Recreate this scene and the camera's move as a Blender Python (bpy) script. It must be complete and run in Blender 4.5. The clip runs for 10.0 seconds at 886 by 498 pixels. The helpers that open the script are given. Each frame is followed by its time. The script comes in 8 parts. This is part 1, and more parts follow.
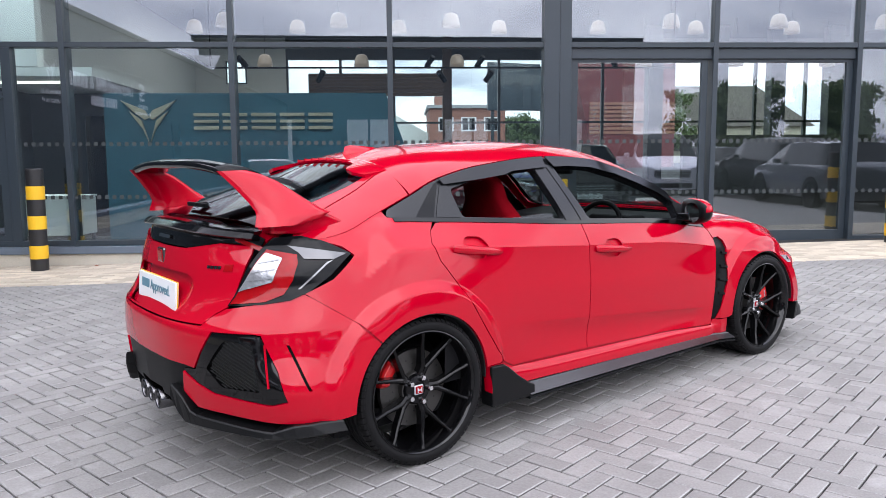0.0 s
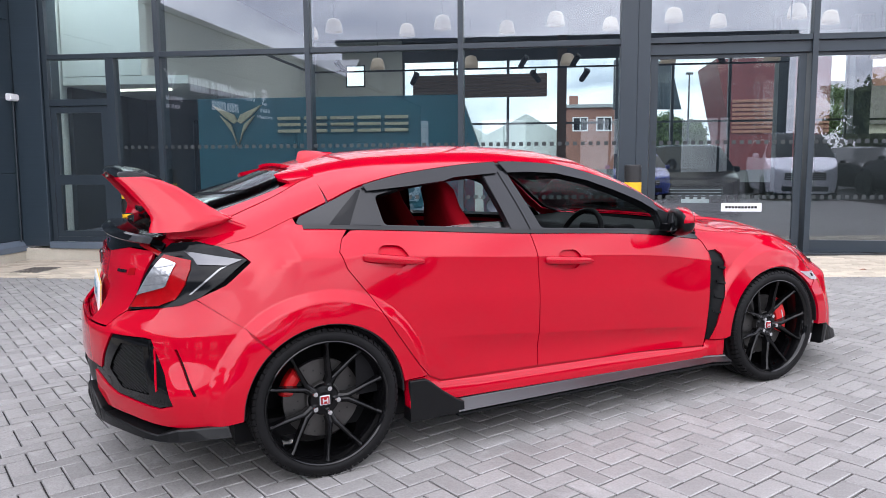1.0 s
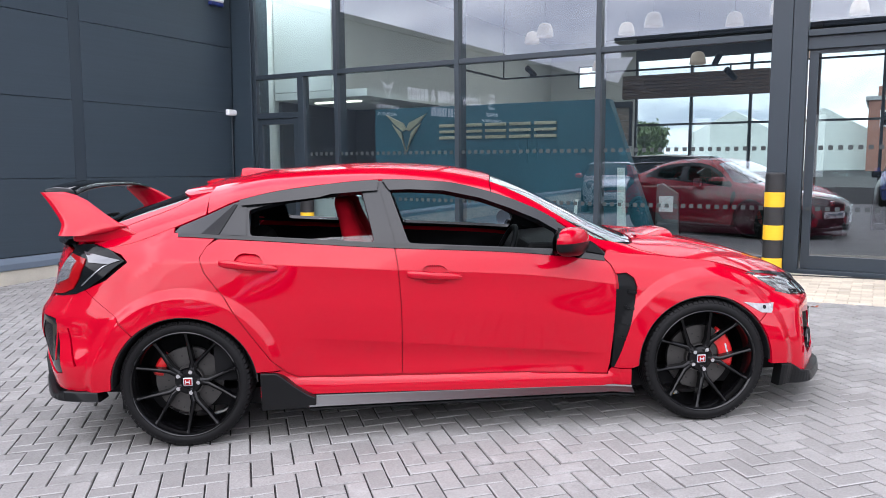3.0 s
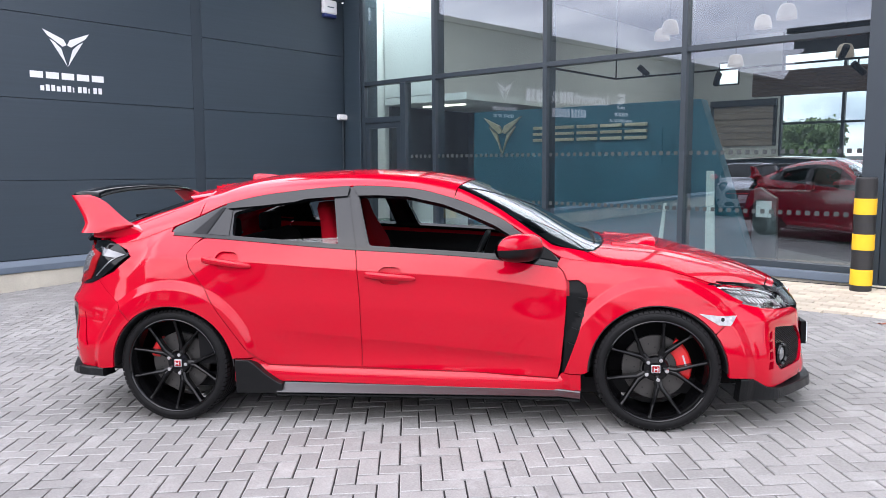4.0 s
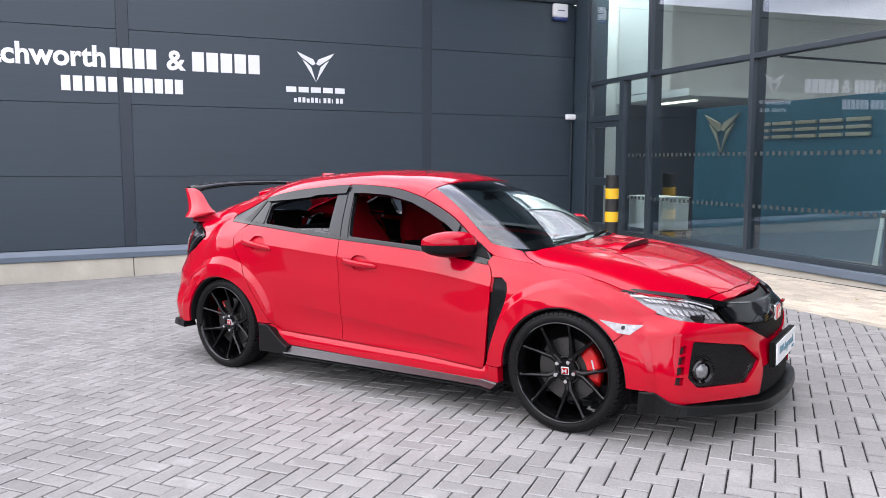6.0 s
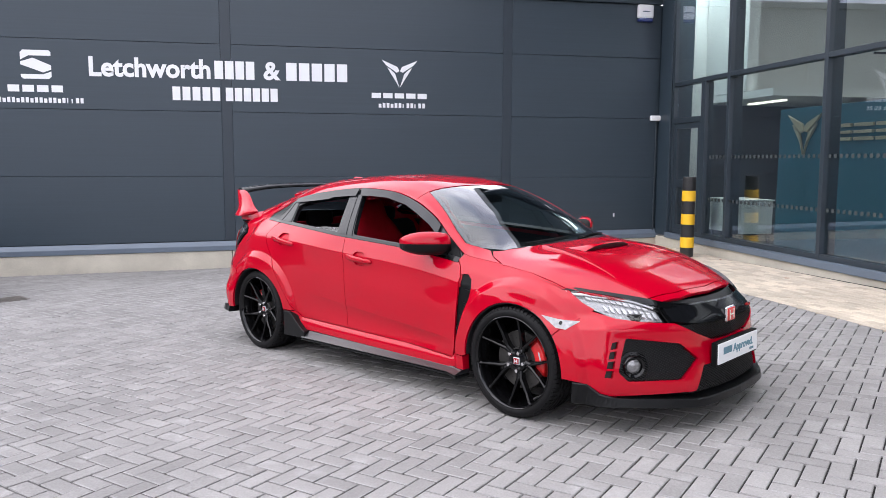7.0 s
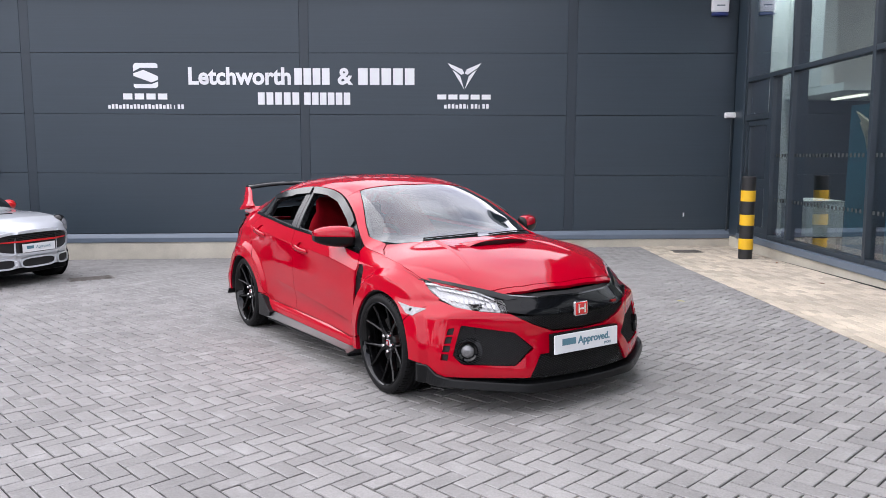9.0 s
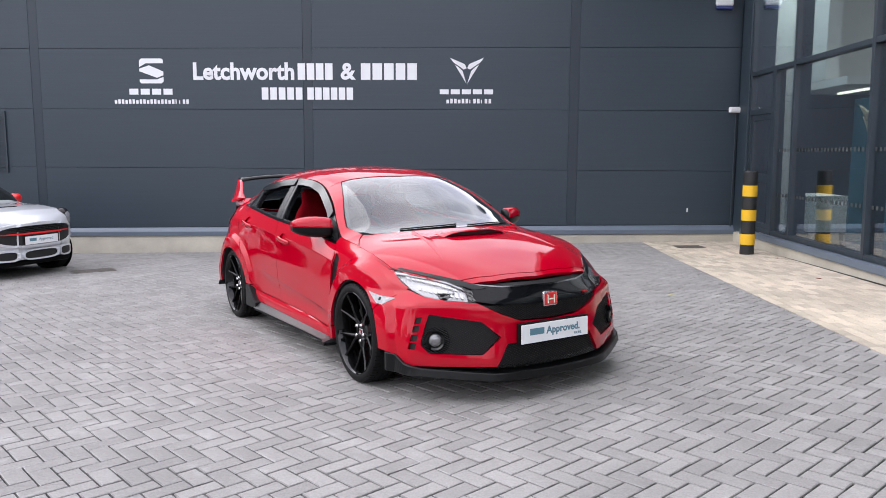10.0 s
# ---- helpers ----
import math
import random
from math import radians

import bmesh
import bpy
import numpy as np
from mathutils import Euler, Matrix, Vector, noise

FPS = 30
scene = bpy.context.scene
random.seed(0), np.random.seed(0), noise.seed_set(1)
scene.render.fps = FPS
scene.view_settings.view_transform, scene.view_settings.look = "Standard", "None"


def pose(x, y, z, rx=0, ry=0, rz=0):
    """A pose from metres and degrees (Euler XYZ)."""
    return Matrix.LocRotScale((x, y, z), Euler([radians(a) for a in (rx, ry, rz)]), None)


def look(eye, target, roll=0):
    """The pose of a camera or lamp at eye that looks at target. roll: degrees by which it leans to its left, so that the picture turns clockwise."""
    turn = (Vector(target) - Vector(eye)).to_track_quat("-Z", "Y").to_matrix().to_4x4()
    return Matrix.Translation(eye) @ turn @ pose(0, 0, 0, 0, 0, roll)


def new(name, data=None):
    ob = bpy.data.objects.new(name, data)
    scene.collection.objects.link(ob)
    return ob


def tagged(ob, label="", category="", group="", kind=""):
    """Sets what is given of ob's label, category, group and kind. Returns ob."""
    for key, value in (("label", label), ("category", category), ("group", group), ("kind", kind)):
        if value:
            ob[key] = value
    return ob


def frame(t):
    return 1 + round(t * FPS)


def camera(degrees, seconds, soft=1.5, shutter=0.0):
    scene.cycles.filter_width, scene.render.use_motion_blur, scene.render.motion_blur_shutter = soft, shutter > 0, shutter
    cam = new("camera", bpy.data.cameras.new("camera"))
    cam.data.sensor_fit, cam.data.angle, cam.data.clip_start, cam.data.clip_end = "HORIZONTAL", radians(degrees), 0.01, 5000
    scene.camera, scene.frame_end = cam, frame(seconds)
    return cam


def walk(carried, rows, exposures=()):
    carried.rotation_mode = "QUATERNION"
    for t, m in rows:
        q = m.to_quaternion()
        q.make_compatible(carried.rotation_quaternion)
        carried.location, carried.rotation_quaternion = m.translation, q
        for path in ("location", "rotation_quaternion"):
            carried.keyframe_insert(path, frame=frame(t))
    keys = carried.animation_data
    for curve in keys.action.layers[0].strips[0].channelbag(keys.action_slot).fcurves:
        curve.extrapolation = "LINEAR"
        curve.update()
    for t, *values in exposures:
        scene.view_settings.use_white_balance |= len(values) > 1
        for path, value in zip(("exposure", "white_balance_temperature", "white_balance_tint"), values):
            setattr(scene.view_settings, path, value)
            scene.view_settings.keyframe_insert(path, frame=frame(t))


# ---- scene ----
cam = camera(60.9, 10.0, soft=0.7)
METRES, EYE, TILT, LEAN, TURN = 9.77, 1.292, 0.6, -0.55, -2.8
ROWS = [
    (0.0, 0.0, 0.0, 0.0, -0.11, -6.7, 0.96),
    (0.5, 0.0511, 0.0111, 0.0003, 5.3, -6.61, 0.93),
    (1.0, 0.1016, 0.022, 0.0011, 10.81, -6.51, 0.9),
    (1.5, 0.1568, 0.033, 0.001, 16.18, -6.45, 0.86),
    (2.0, 0.2055, 0.047, 0.0025, 21.63, -6.39, 0.82),
    (2.5, 0.2577, 0.0616, 0.0059, 27.2, -6.36, 0.81),
    (4.0, 0.4121, 0.1342, 0.0119, 45.28, -6.22, 0.74),
    (4.5, 0.4568, 0.1711, 0.0134, 51.96, -6.21, 0.68),
    (5.0, 0.4938, 0.2169, 0.0134, 58.79, -6.2, 0.6),
    (5.5, 0.5296, 0.2627, 0.0143, 65.39, -6.18, 0.54),
    (6.0, 0.5701, 0.3051, 0.0127, 71.42, -6.18, 0.46),
    (7.5, 0.6608, 0.435, 0.0187, 85.78, -6.22, 0.38),
    (8.0, 0.6758, 0.4838, 0.0183, 89.34, -6.27, 0.33),
    (8.5, 0.6914, 0.5283, 0.0182, 92.11, -6.35, 0.32),
    (9.0, 0.6992, 0.5677, 0.0198, 93.97, -6.42, 0.32),
    (9.5, 0.7002, 0.5942, 0.019, 94.97, -6.52, 0.3),
    (10.0, 0.6994, 0.5987, 0.0152, 95.41, -6.62, 0.26),
]
walk(cam, [(t, pose(0, 0, EYE, TILT, LEAN, TURN) @ pose(METRES * x, METRES * y, METRES * z, 90 + pitch, roll, yaw)) for t, x, y, z, yaw, pitch, roll in ROWS],
     exposures=((0.0, 1.0, 6200, 14.0), (2.5, 1.06, 6200, 14.0), (4.3, 1.23, 6250, 14.0), (6.0, 1.10, 6300, 14.0), (7.5, 0.89, 6350, 14.0), (10.0, 0.84, 6350, 14.0)))

# ---- light ----
def build_world():
    w = bpy.data.worlds.new("sky")
    scene.world = w
    w.use_nodes = True
    nt = w.node_tree
    nt.nodes.clear()
    out = nt.nodes.new("ShaderNodeOutputWorld")
    bg = nt.nodes.new("ShaderNodeBackground")
    sky = nt.nodes.new("ShaderNodeTexSky")
    sky.sky_type = "NISHITA"
    sky.sun_disc = False
    sky.sun_elevation, sky.sun_rotation = radians(52), radians(150)
    sky.dust_density, sky.ozone_density = 2.0, 1.0
    tc = nt.nodes.new("ShaderNodeTexCoord")
    sep = nt.nodes.new("ShaderNodeSeparateXYZ")
    nt.links.new(tc.outputs["Generated"], sep.inputs[0])
    # flatten the direction into a cloud layer seen from below
    add = nt.nodes.new("ShaderNodeMath")
    add.operation, add.inputs[1].default_value = "ADD", 0.22
    nt.links.new(sep.outputs[2], add.inputs[0])
    div = nt.nodes.new("ShaderNodeVectorMath")
    div.operation = "DIVIDE"
    comb = nt.nodes.new("ShaderNodeCombineXYZ")
    for i in range(3):
        nt.links.new(add.outputs[0], comb.inputs[i])
    nt.links.new(tc.outputs["Generated"], div.inputs[0])
    nt.links.new(comb.outputs[0], div.inputs[1])
    n1 = nt.nodes.new("ShaderNodeTexNoise")
    n1.inputs["Scale"].default_value, n1.inputs["Detail"].default_value, n1.inputs["Roughness"].default_value = 1.3, 7, 0.55
    n1.inputs["Distortion"].default_value = 0.5
    nt.links.new(div.outputs[0], n1.inputs["Vector"])
    ramp = nt.nodes.new("ShaderNodeValToRGB")
    ramp.color_ramp.elements[0].position, ramp.color_ramp.elements[0].color = 0.32, (6.9, 7.2, 9.0, 1)
    ramp.color_ramp.elements[1].position, ramp.color_ramp.elements[1].color = 0.65, (21.2, 21.1, 21.3, 1)
    nt.links.new(n1.outputs["Fac"], ramp.inputs[0])
    mix = nt.nodes.new("ShaderNodeMix")
    mix.data_type = "RGBA"
    mix.inputs[0].default_value = 0.86
    nt.links.new(sky.outputs[0], mix.inputs[6])
    nt.links.new(ramp.outputs[0], mix.inputs[7])
    # an overcast sky is darker towards the horizon
    fall = nt.nodes.new("ShaderNodeMapRange")
    for i, v in enumerate((0.0, 1.0, 0.80, 1.21)):
        fall.inputs[i + 1].default_value = v
    nt.links.new(sep.outputs[2], fall.inputs[0])
    sc = nt.nodes.new("ShaderNodeVectorMath")
    sc.operation = "SCALE"
    nt.links.new(mix.outputs[2], sc.inputs[0])
    nt.links.new(fall.outputs[0], sc.inputs["Scale"])
    nt.links.new(sc.outputs[0], bg.inputs[0])
    bg.inputs[1].default_value = 0.092
    nt.links.new(bg.outputs[0], out.inputs[0])
    sun = bpy.data.lights.new("sun", "SUN")
    sun.energy, sun.angle, sun.color = 0.95, radians(75), (1.0, 0.98, 0.95)
    so = new("sun", sun)
    so.matrix_world = look((-3, -8, 14), (0, 4, 0))


build_world()


# ---- materials ----
def material(name, color, rough=0.5, metal=0.0, vary=0.12, scale=6.0, bump=0.0, bump_scale=60.0, island=0.0, coat=0.0, spec=0.5, fine=0.0, obj_random=0.0, emit=None, coat_rough=0.03):
    """Principled material with two scales of tonal variation and fine relief."""
    m = bpy.data.materials.new(name)
    m.use_nodes = True
    nt = m.node_tree
    p = nt.nodes["Principled BSDF"]
    p.inputs["Roughness"].default_value, p.inputs["Metallic"].default_value = rough, metal
    p.inputs["Coat Weight"].default_value, p.inputs["Coat Roughness"].default_value = coat, coat_rough
    p.inputs["Specular IOR Level"].default_value = spec
    tc = nt.nodes.new("ShaderNodeTexCoord")
    base = nt.nodes.new("ShaderNodeRGB")
    base.outputs[0].default_value = (*color, 1)
    last = base.outputs[0]

    def modulate(last, value_socket, lo, hi):
        mr = nt.nodes.new("ShaderNodeMapRange")
        mr.inputs["To Min"].default_value, mr.inputs["To Max"].default_value = lo, hi
        nt.links.new(value_socket, mr.inputs["Value"])
        mx = nt.nodes.new("ShaderNodeVectorMath")
        mx.operation = "SCALE"
        nt.links.new(last, mx.inputs[0])
        nt.links.new(mr.outputs[0], mx.inputs["Scale"])
        return mx.outputs[0]

    if vary:
        n = nt.nodes.new("ShaderNodeTexNoise")
        n.inputs["Scale"].default_value, n.inputs["Detail"].default_value = scale, 5
        nt.links.new(tc.outputs["Object"], n.inputs["Vector"])
        last = modulate(last, n.outputs["Fac"], 1 - vary * 1.6, 1 + vary * 1.6)
        rmr = nt.nodes.new("ShaderNodeMapRange")
        rmr.inputs["To Min"].default_value, rmr.inputs["To Max"].default_value = max(0, rough - 0.25 * vary), min(1, rough + 0.25 * vary)
        nt.links.new(n.outputs["Fac"], rmr.inputs["Value"])
        nt.links.new(rmr.outputs[0], p.inputs["Roughness"])
    if fine:
        n2 = nt.nodes.new("ShaderNodeTexNoise")
        n2.inputs["Scale"].default_value, n2.inputs["Detail"].default_value = bump_scale * 2.5, 3
        nt.links.new(tc.outputs["Object"], n2.inputs["Vector"])
        last = modulate(last, n2.outputs["Fac"], 1 - fine * 1.6, 1 + fine * 1.6)
    if island:
        g = nt.nodes.new("ShaderNodeNewGeometry")
        last = modulate(last, g.outputs["Random Per Island"], 1 - island, 1 + island)
    if obj_random:
        oi = nt.nodes.new("ShaderNodeObjectInfo")
        last = modulate(last, oi.outputs["Random"], 1 - obj_random, 1 + obj_random)
    nt.links.new(last, p.inputs["Base Color"])
    if bump:
        nb = nt.nodes.new("ShaderNodeTexNoise")
        nb.inputs["Scale"].default_value, nb.inputs["Detail"].default_value = bump_scale, 4
        nt.links.new(tc.outputs["Object"], nb.inputs["Vector"])
        b = nt.nodes.new("ShaderNodeBump")
        b.inputs["Strength"].default_value, b.inputs["Distance"].default_value = bump, 0.01
        nt.links.new(nb.outputs["Fac"], b.inputs["Height"])
        nt.links.new(b.outputs[0], p.inputs["Normal"])
    if emit:
        p.inputs["Emission Color"].default_value = (*emit[:3], 1)
        p.inputs["Emission Strength"].default_value = emit[3]
    return m


def glass(name, tint=(1, 1, 1), see=0.9, rough=0.0, gain=1.0, mirror=(1, 1, 1)):
    """Thin pane: clear to look through, with a mirror that grows towards grazing angles."""
    m = bpy.data.materials.new(name)
    m.use_nodes = True
    nt = m.node_tree
    nt.nodes.clear()
    out = nt.nodes.new("ShaderNodeOutputMaterial")
    tr = nt.nodes.new("ShaderNodeBsdfTransparent")
    tr.inputs[0].default_value = (*[c * see for c in tint], 1)
    gl = nt.nodes.new("ShaderNodeBsdfGlossy")
    gl.inputs["Color"].default_value = (*mirror, 1)
    gl.inputs["Roughness"].default_value = rough
    lw = nt.nodes.new("ShaderNodeLayerWeight")
    lw.inputs["Blend"].default_value = 0.5
    last = lw.outputs["Facing"]
    for op, k in (("POWER", 5.0), ("MULTIPLY", 0.96 * gain), ("ADD", 0.04 * gain)):
        mu = nt.nodes.new("ShaderNodeMath")
        mu.operation, mu.use_clamp = op, op == "ADD"
        mu.inputs[1].default_value = k
        nt.links.new(last, mu.inputs[0])
        last = mu.outputs[0]
    mx = nt.nodes.new("ShaderNodeMixShader")
    nt.links.new(last, mx.inputs[0])
    nt.links.new(tr.outputs[0], mx.inputs[1])
    nt.links.new(gl.outputs[0], mx.inputs[2])
    nt.links.new(mx.outputs[0], out.inputs[0])
    return m


M_RED = material("red_car_paint", (0.405, 0.0003, 0.0125), 0.40, 0.0, 0.02, 3, coat=1.0, spec=0.0, coat_rough=0.045)
M_RED.node_tree.nodes["Principled BSDF"].inputs["Coat IOR"].default_value = 1.43
M_BLACK_GLOSS = material("gloss_black", (0.003, 0.003, 0.0034), 0.06, vary=0.03, spec=0.4)
M_BLACK_SATIN = material("satin_black_plastic", (0.0055, 0.006, 0.0066), 0.42, vary=0.1, bump=0.08, bump_scale=400, spec=0.09)
M_RUBBER = material("tyre_rubber", (0.0075, 0.0075, 0.008), 0.55, vary=0.2, scale=14, bump=0.15, bump_scale=120, spec=0.14)
M_CLAD = material("dark_grey_cladding", (0.0268, 0.0416, 0.0562), 0.42, 0.0, 0.06, 0.7, bump=0.05, bump_scale=25, fine=0.03)


def sheet_streaks(m):
    """Faint long streaks along the rolled sheets."""
    nt = m.node_tree
    p = nt.nodes["Principled BSDF"]
    old = p.inputs["Base Color"].links[0].from_socket
    g = nt.nodes.new("ShaderNodeNewGeometry")
    mp = nt.nodes.new("ShaderNodeMapping")
    mp.inputs["Scale"].default_value = (0.7, 0.7, 55)
    nt.links.new(g.outputs["Position"], mp.inputs["Vector"])
    n = nt.nodes.new("ShaderNodeTexNoise")
    n.inputs["Scale"].default_value, n.inputs["Detail"].default_value = 1.0, 4
    nt.links.new(mp.outputs[0], n.inputs["Vector"])
    mr = nt.nodes.new("ShaderNodeMapRange")
    for i, v in enumerate((0.3, 0.7, 0.95, 1.06)):
        mr.inputs[i + 1].default_value = v
    nt.links.new(n.outputs["Fac"], mr.inputs[0])
    sc = nt.nodes.new("ShaderNodeVectorMath")
    sc.operation = "SCALE"
    nt.links.new(old, sc.inputs[0])
    nt.links.new(mr.outputs[0], sc.inputs["Scale"])
    nt.links.new(sc.outputs[0], p.inputs["Base Color"])


sheet_streaks(M_CLAD)
M_STRIP = material("dark_cover_strip", (0.019, 0.030, 0.042), 0.42, 0.0, 0.06, 0.7, bump=0.05, bump_scale=25)
M_FRAME = material("dark_grey_aluminium", (0.026, 0.037, 0.048), 0.40, 0.0, 0.08, 2)
M_FLASH = material("blue_grey_flashing", (0.11, 0.14, 0.18), 0.4, 0.0, 0.1, 2)
M_CONCRETE = material("concrete", (0.52, 0.485, 0.405), 0.85, 0, 0.22, 2.2, bump=0.4, bump_scale=40, fine=0.12)
M_PAVER = material("grey_paver", (0.234, 0.226, 0.218), 0.8, 0, 0.20, 1.7, bump=0.5, bump_scale=38, island=0.13, fine=0.17)
M_PAVER_ONE = material("grey_paver_single", (0.234, 0.226, 0.218), 0.8, 0, 0.20, 1.7, bump=0.5, bump_scale=38, obj_random=0.13, fine=0.17)
M_ARRIS = material("worn_paver_edge", (0.262, 0.256, 0.25), 0.85, 0, 0.45, 3.1, bump=0.5, bump_scale=60, fine=0.3)


def paving_tone(m):
    """Darker tone, with a ragged edge, on the paving away from the shop front."""
    nt = m.node_tree
    p = nt.nodes["Principled BSDF"]
    old = p.inputs["Base Color"].links[0].from_socket
    g = nt.nodes.new("ShaderNodeNewGeometry")
    n = nt.nodes.new("ShaderNodeTexNoise")
    n.inputs["Scale"].default_value, n.inputs["Detail"].default_value = 0.8, 6
    nt.links.new(g.outputs["Position"], n.inputs["Vector"])
    sep = nt.nodes.new("ShaderNodeSeparateXYZ")
    nt.links.new(g.outputs["Position"], sep.inputs[0])
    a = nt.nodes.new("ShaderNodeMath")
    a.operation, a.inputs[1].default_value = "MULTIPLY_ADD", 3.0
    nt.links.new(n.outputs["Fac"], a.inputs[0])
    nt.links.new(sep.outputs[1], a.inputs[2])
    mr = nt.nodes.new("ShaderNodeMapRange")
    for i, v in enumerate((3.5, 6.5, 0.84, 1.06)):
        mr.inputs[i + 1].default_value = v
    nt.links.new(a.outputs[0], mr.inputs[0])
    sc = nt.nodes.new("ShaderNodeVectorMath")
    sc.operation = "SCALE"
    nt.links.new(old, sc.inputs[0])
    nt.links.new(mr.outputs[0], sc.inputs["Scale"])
    # pale cement bloom in small ragged patches
    n2 = nt.nodes.new("ShaderNodeTexNoise")
    n2.inputs["Scale"].default_value, n2.inputs["Detail"].default_value, n2.inputs["Roughness"].default_value = 3.4, 8, 0.7
    nt.links.new(g.outputs["Position"], n2.inputs["Vector"])
    m2 = nt.nodes.new("ShaderNodeMapRange")
    for i, v in enumerate((0.56, 0.76, 0.0, 0.50)):
        m2.inputs[i + 1].default_value = v
    nt.links.new(n2.outputs["Fac"], m2.inputs[0])
    mx = nt.nodes.new("ShaderNodeMix")
    mx.data_type = "RGBA"
    mx.inputs[7].default_value = (0.42, 0.415, 0.41, 1)
    nt.links.new(m2.outputs[0], mx.inputs[0])
    nt.links.new(sc.outputs[0], mx.inputs[6])
    nt.links.new(mx.outputs[2], p.inputs["Base Color"])


paving_tone(M_PAVER)
paving_tone(M_PAVER_ONE)
M_CREAM = material("cream_paver", (0.50, 0.435, 0.345), 0.82, 0, 0.2, 0.9, bump=0.5, bump_scale=45, island=0.2, fine=0.15)
M_JOINT = material("jointing_sand", (0.017, 0.0165, 0.016), 0.95, 0, 0.25, 2, bump=0.4, bump_scale=120)
M_GLASS = glass("shop_glass", (0.89, 0.96, 0.955), 0.95, gain=3.3, mirror=(0.90, 0.905, 1.0))
M_WHEEL = material("gloss_black_wheel_paint", (0.003, 0.003, 0.0034), 0.16, vary=0.05, spec=0.26)
M_SKIRT = material("textured_black_trim", (0.005, 0.0053, 0.0058), 0.36, vary=0.15, scale=12, bump=0.06, bump_scale=300, spec=0.22)
M_SKIRT_TOP = material("smooth_black_skirt", (0.012, 0.0125, 0.0138), 0.34, vary=0.12, scale=12, spec=0.9)
M_YELLOW = material("yellow_band", (0.78, 0.46, 0.012), 0.5, vary=0.08, scale=9, bump=0.05)
M_BLACKP = material("black_bollard_paint", (0.016, 0.016, 0.017), 0.5, vary=0.15, scale=9, bump=0.1)
M_WHITE = material("white_vinyl", (0.76, 0.77, 0.79), 0.5, vary=0.03)


# ---- mesh helpers ----
def part(name, bm, mat, parent=None, label="", smooth=False, bevel=0.0):
    """Links a bmesh as one mesh object, under a thing when parent is given."""
    me = bpy.data.meshes.new(name)
    bm.normal_update()
    bm.to_mesh(me)
    bm.free()
    if smooth:
        me.shade_smooth()
    for mm in (mat if isinstance(mat, (list, tuple)) else [mat]):
        me.materials.append(mm)
    ob = new(name, me)
    if parent is not None:
        ob.parent = parent
    if label:
        ob["label"] = label
    if bevel:
        md = ob.modifiers.new("bevel", "BEVEL")
        md.width, md.segments, md.limit_method = bevel, 2, "ANGLE"
    return ob


def add_box(bm, x0, x1, y0, y1, z0, z1, mat=0):
    v = [bm.verts.new(p) for p in ((x0, y0, z0), (x1, y0, z0), (x1, y1, z0), (x0, y1, z0), (x0, y0, z1), (x1, y0, z1), (x1, y1, z1), (x0, y1, z1))]
    for f in ((3, 2, 1, 0), (4, 5, 6, 7), (0, 1, 5, 4), (1, 2, 6, 5), (2, 3, 7, 6), (3, 0, 4, 7)):
        bm.faces.new([v[i] for i in f]).material_index = mat
    return v


def box(x0, x1, y0, y1, z0, z1):
    bm = bmesh.new()
    add_box(bm, x0, x1, y0, y1, z0, z1)
    return bm


def add_lathe(bm, profile, n=32, axis="z", at=(0, 0, 0), close=False):
    """Turns (radius, height) pairs round an axis."""
    rings = []
    for r, h in profile:
        ring = []
        for i in range(n):
            a = 2 * math.pi * i / n
            c, s = r * math.cos(a), r * math.sin(a)
            p = {"z": (c, s, h), "y": (s, h, c), "x": (h, c, s)}[axis]
            ring.append(bm.verts.new((p[0] + at[0], p[1] + at[1], p[2] + at[2])))
        rings.append(ring)
    pairs = list(zip(rings, rings[1:])) + ([(rings[-1], rings[0])] if close else [])
    for a, b in pairs:
        for i in range(n):
            j = (i + 1) % n
            bm.faces.new((a[i], a[j], b[j], b[i]))
    if not close:
        for ring, flip in ((rings[0], True), (rings[-1], False)):
            if (ring[0].co - ring[n // 2].co).length > 1e-5:
                bm.faces.new(ring[::-1] if flip else ring)
    return rings


# ---- ground ----
SLOPE_X, SLOPE_Y, GROUND_0 = 0.0184, 0.021, -0.07


def ground_z(x, y):
    return GROUND_0 + SLOPE_X * x + SLOPE_Y * y


GROUND_POSE = Matrix(((1, 0, 0, 0), (0, 1, 0, 0), (SLOPE_X, SLOPE_Y, 1, GROUND_0), (0, 0, 0, 1)))
N_UP = Vector((-SLOPE_X, -SLOPE_Y, 1)).normalized()
TILT = Vector((0, 0, 1)).rotation_difference(N_UP).to_matrix().to_4x4()


def stuff_mesh(name, verts, faces, mat, parent=None, label="", kind=""):
    me = bpy.data.meshes.new(name)
    me.from_pydata(verts, [], faces)
    for mm in (mat if isinstance(mat, (list, tuple)) else [mat]):
        me.materials.append(mm)
    ob = new(name, me)
    if parent is not None:
        ob.parent = parent
    return tagged(ob, label, "", "", kind)


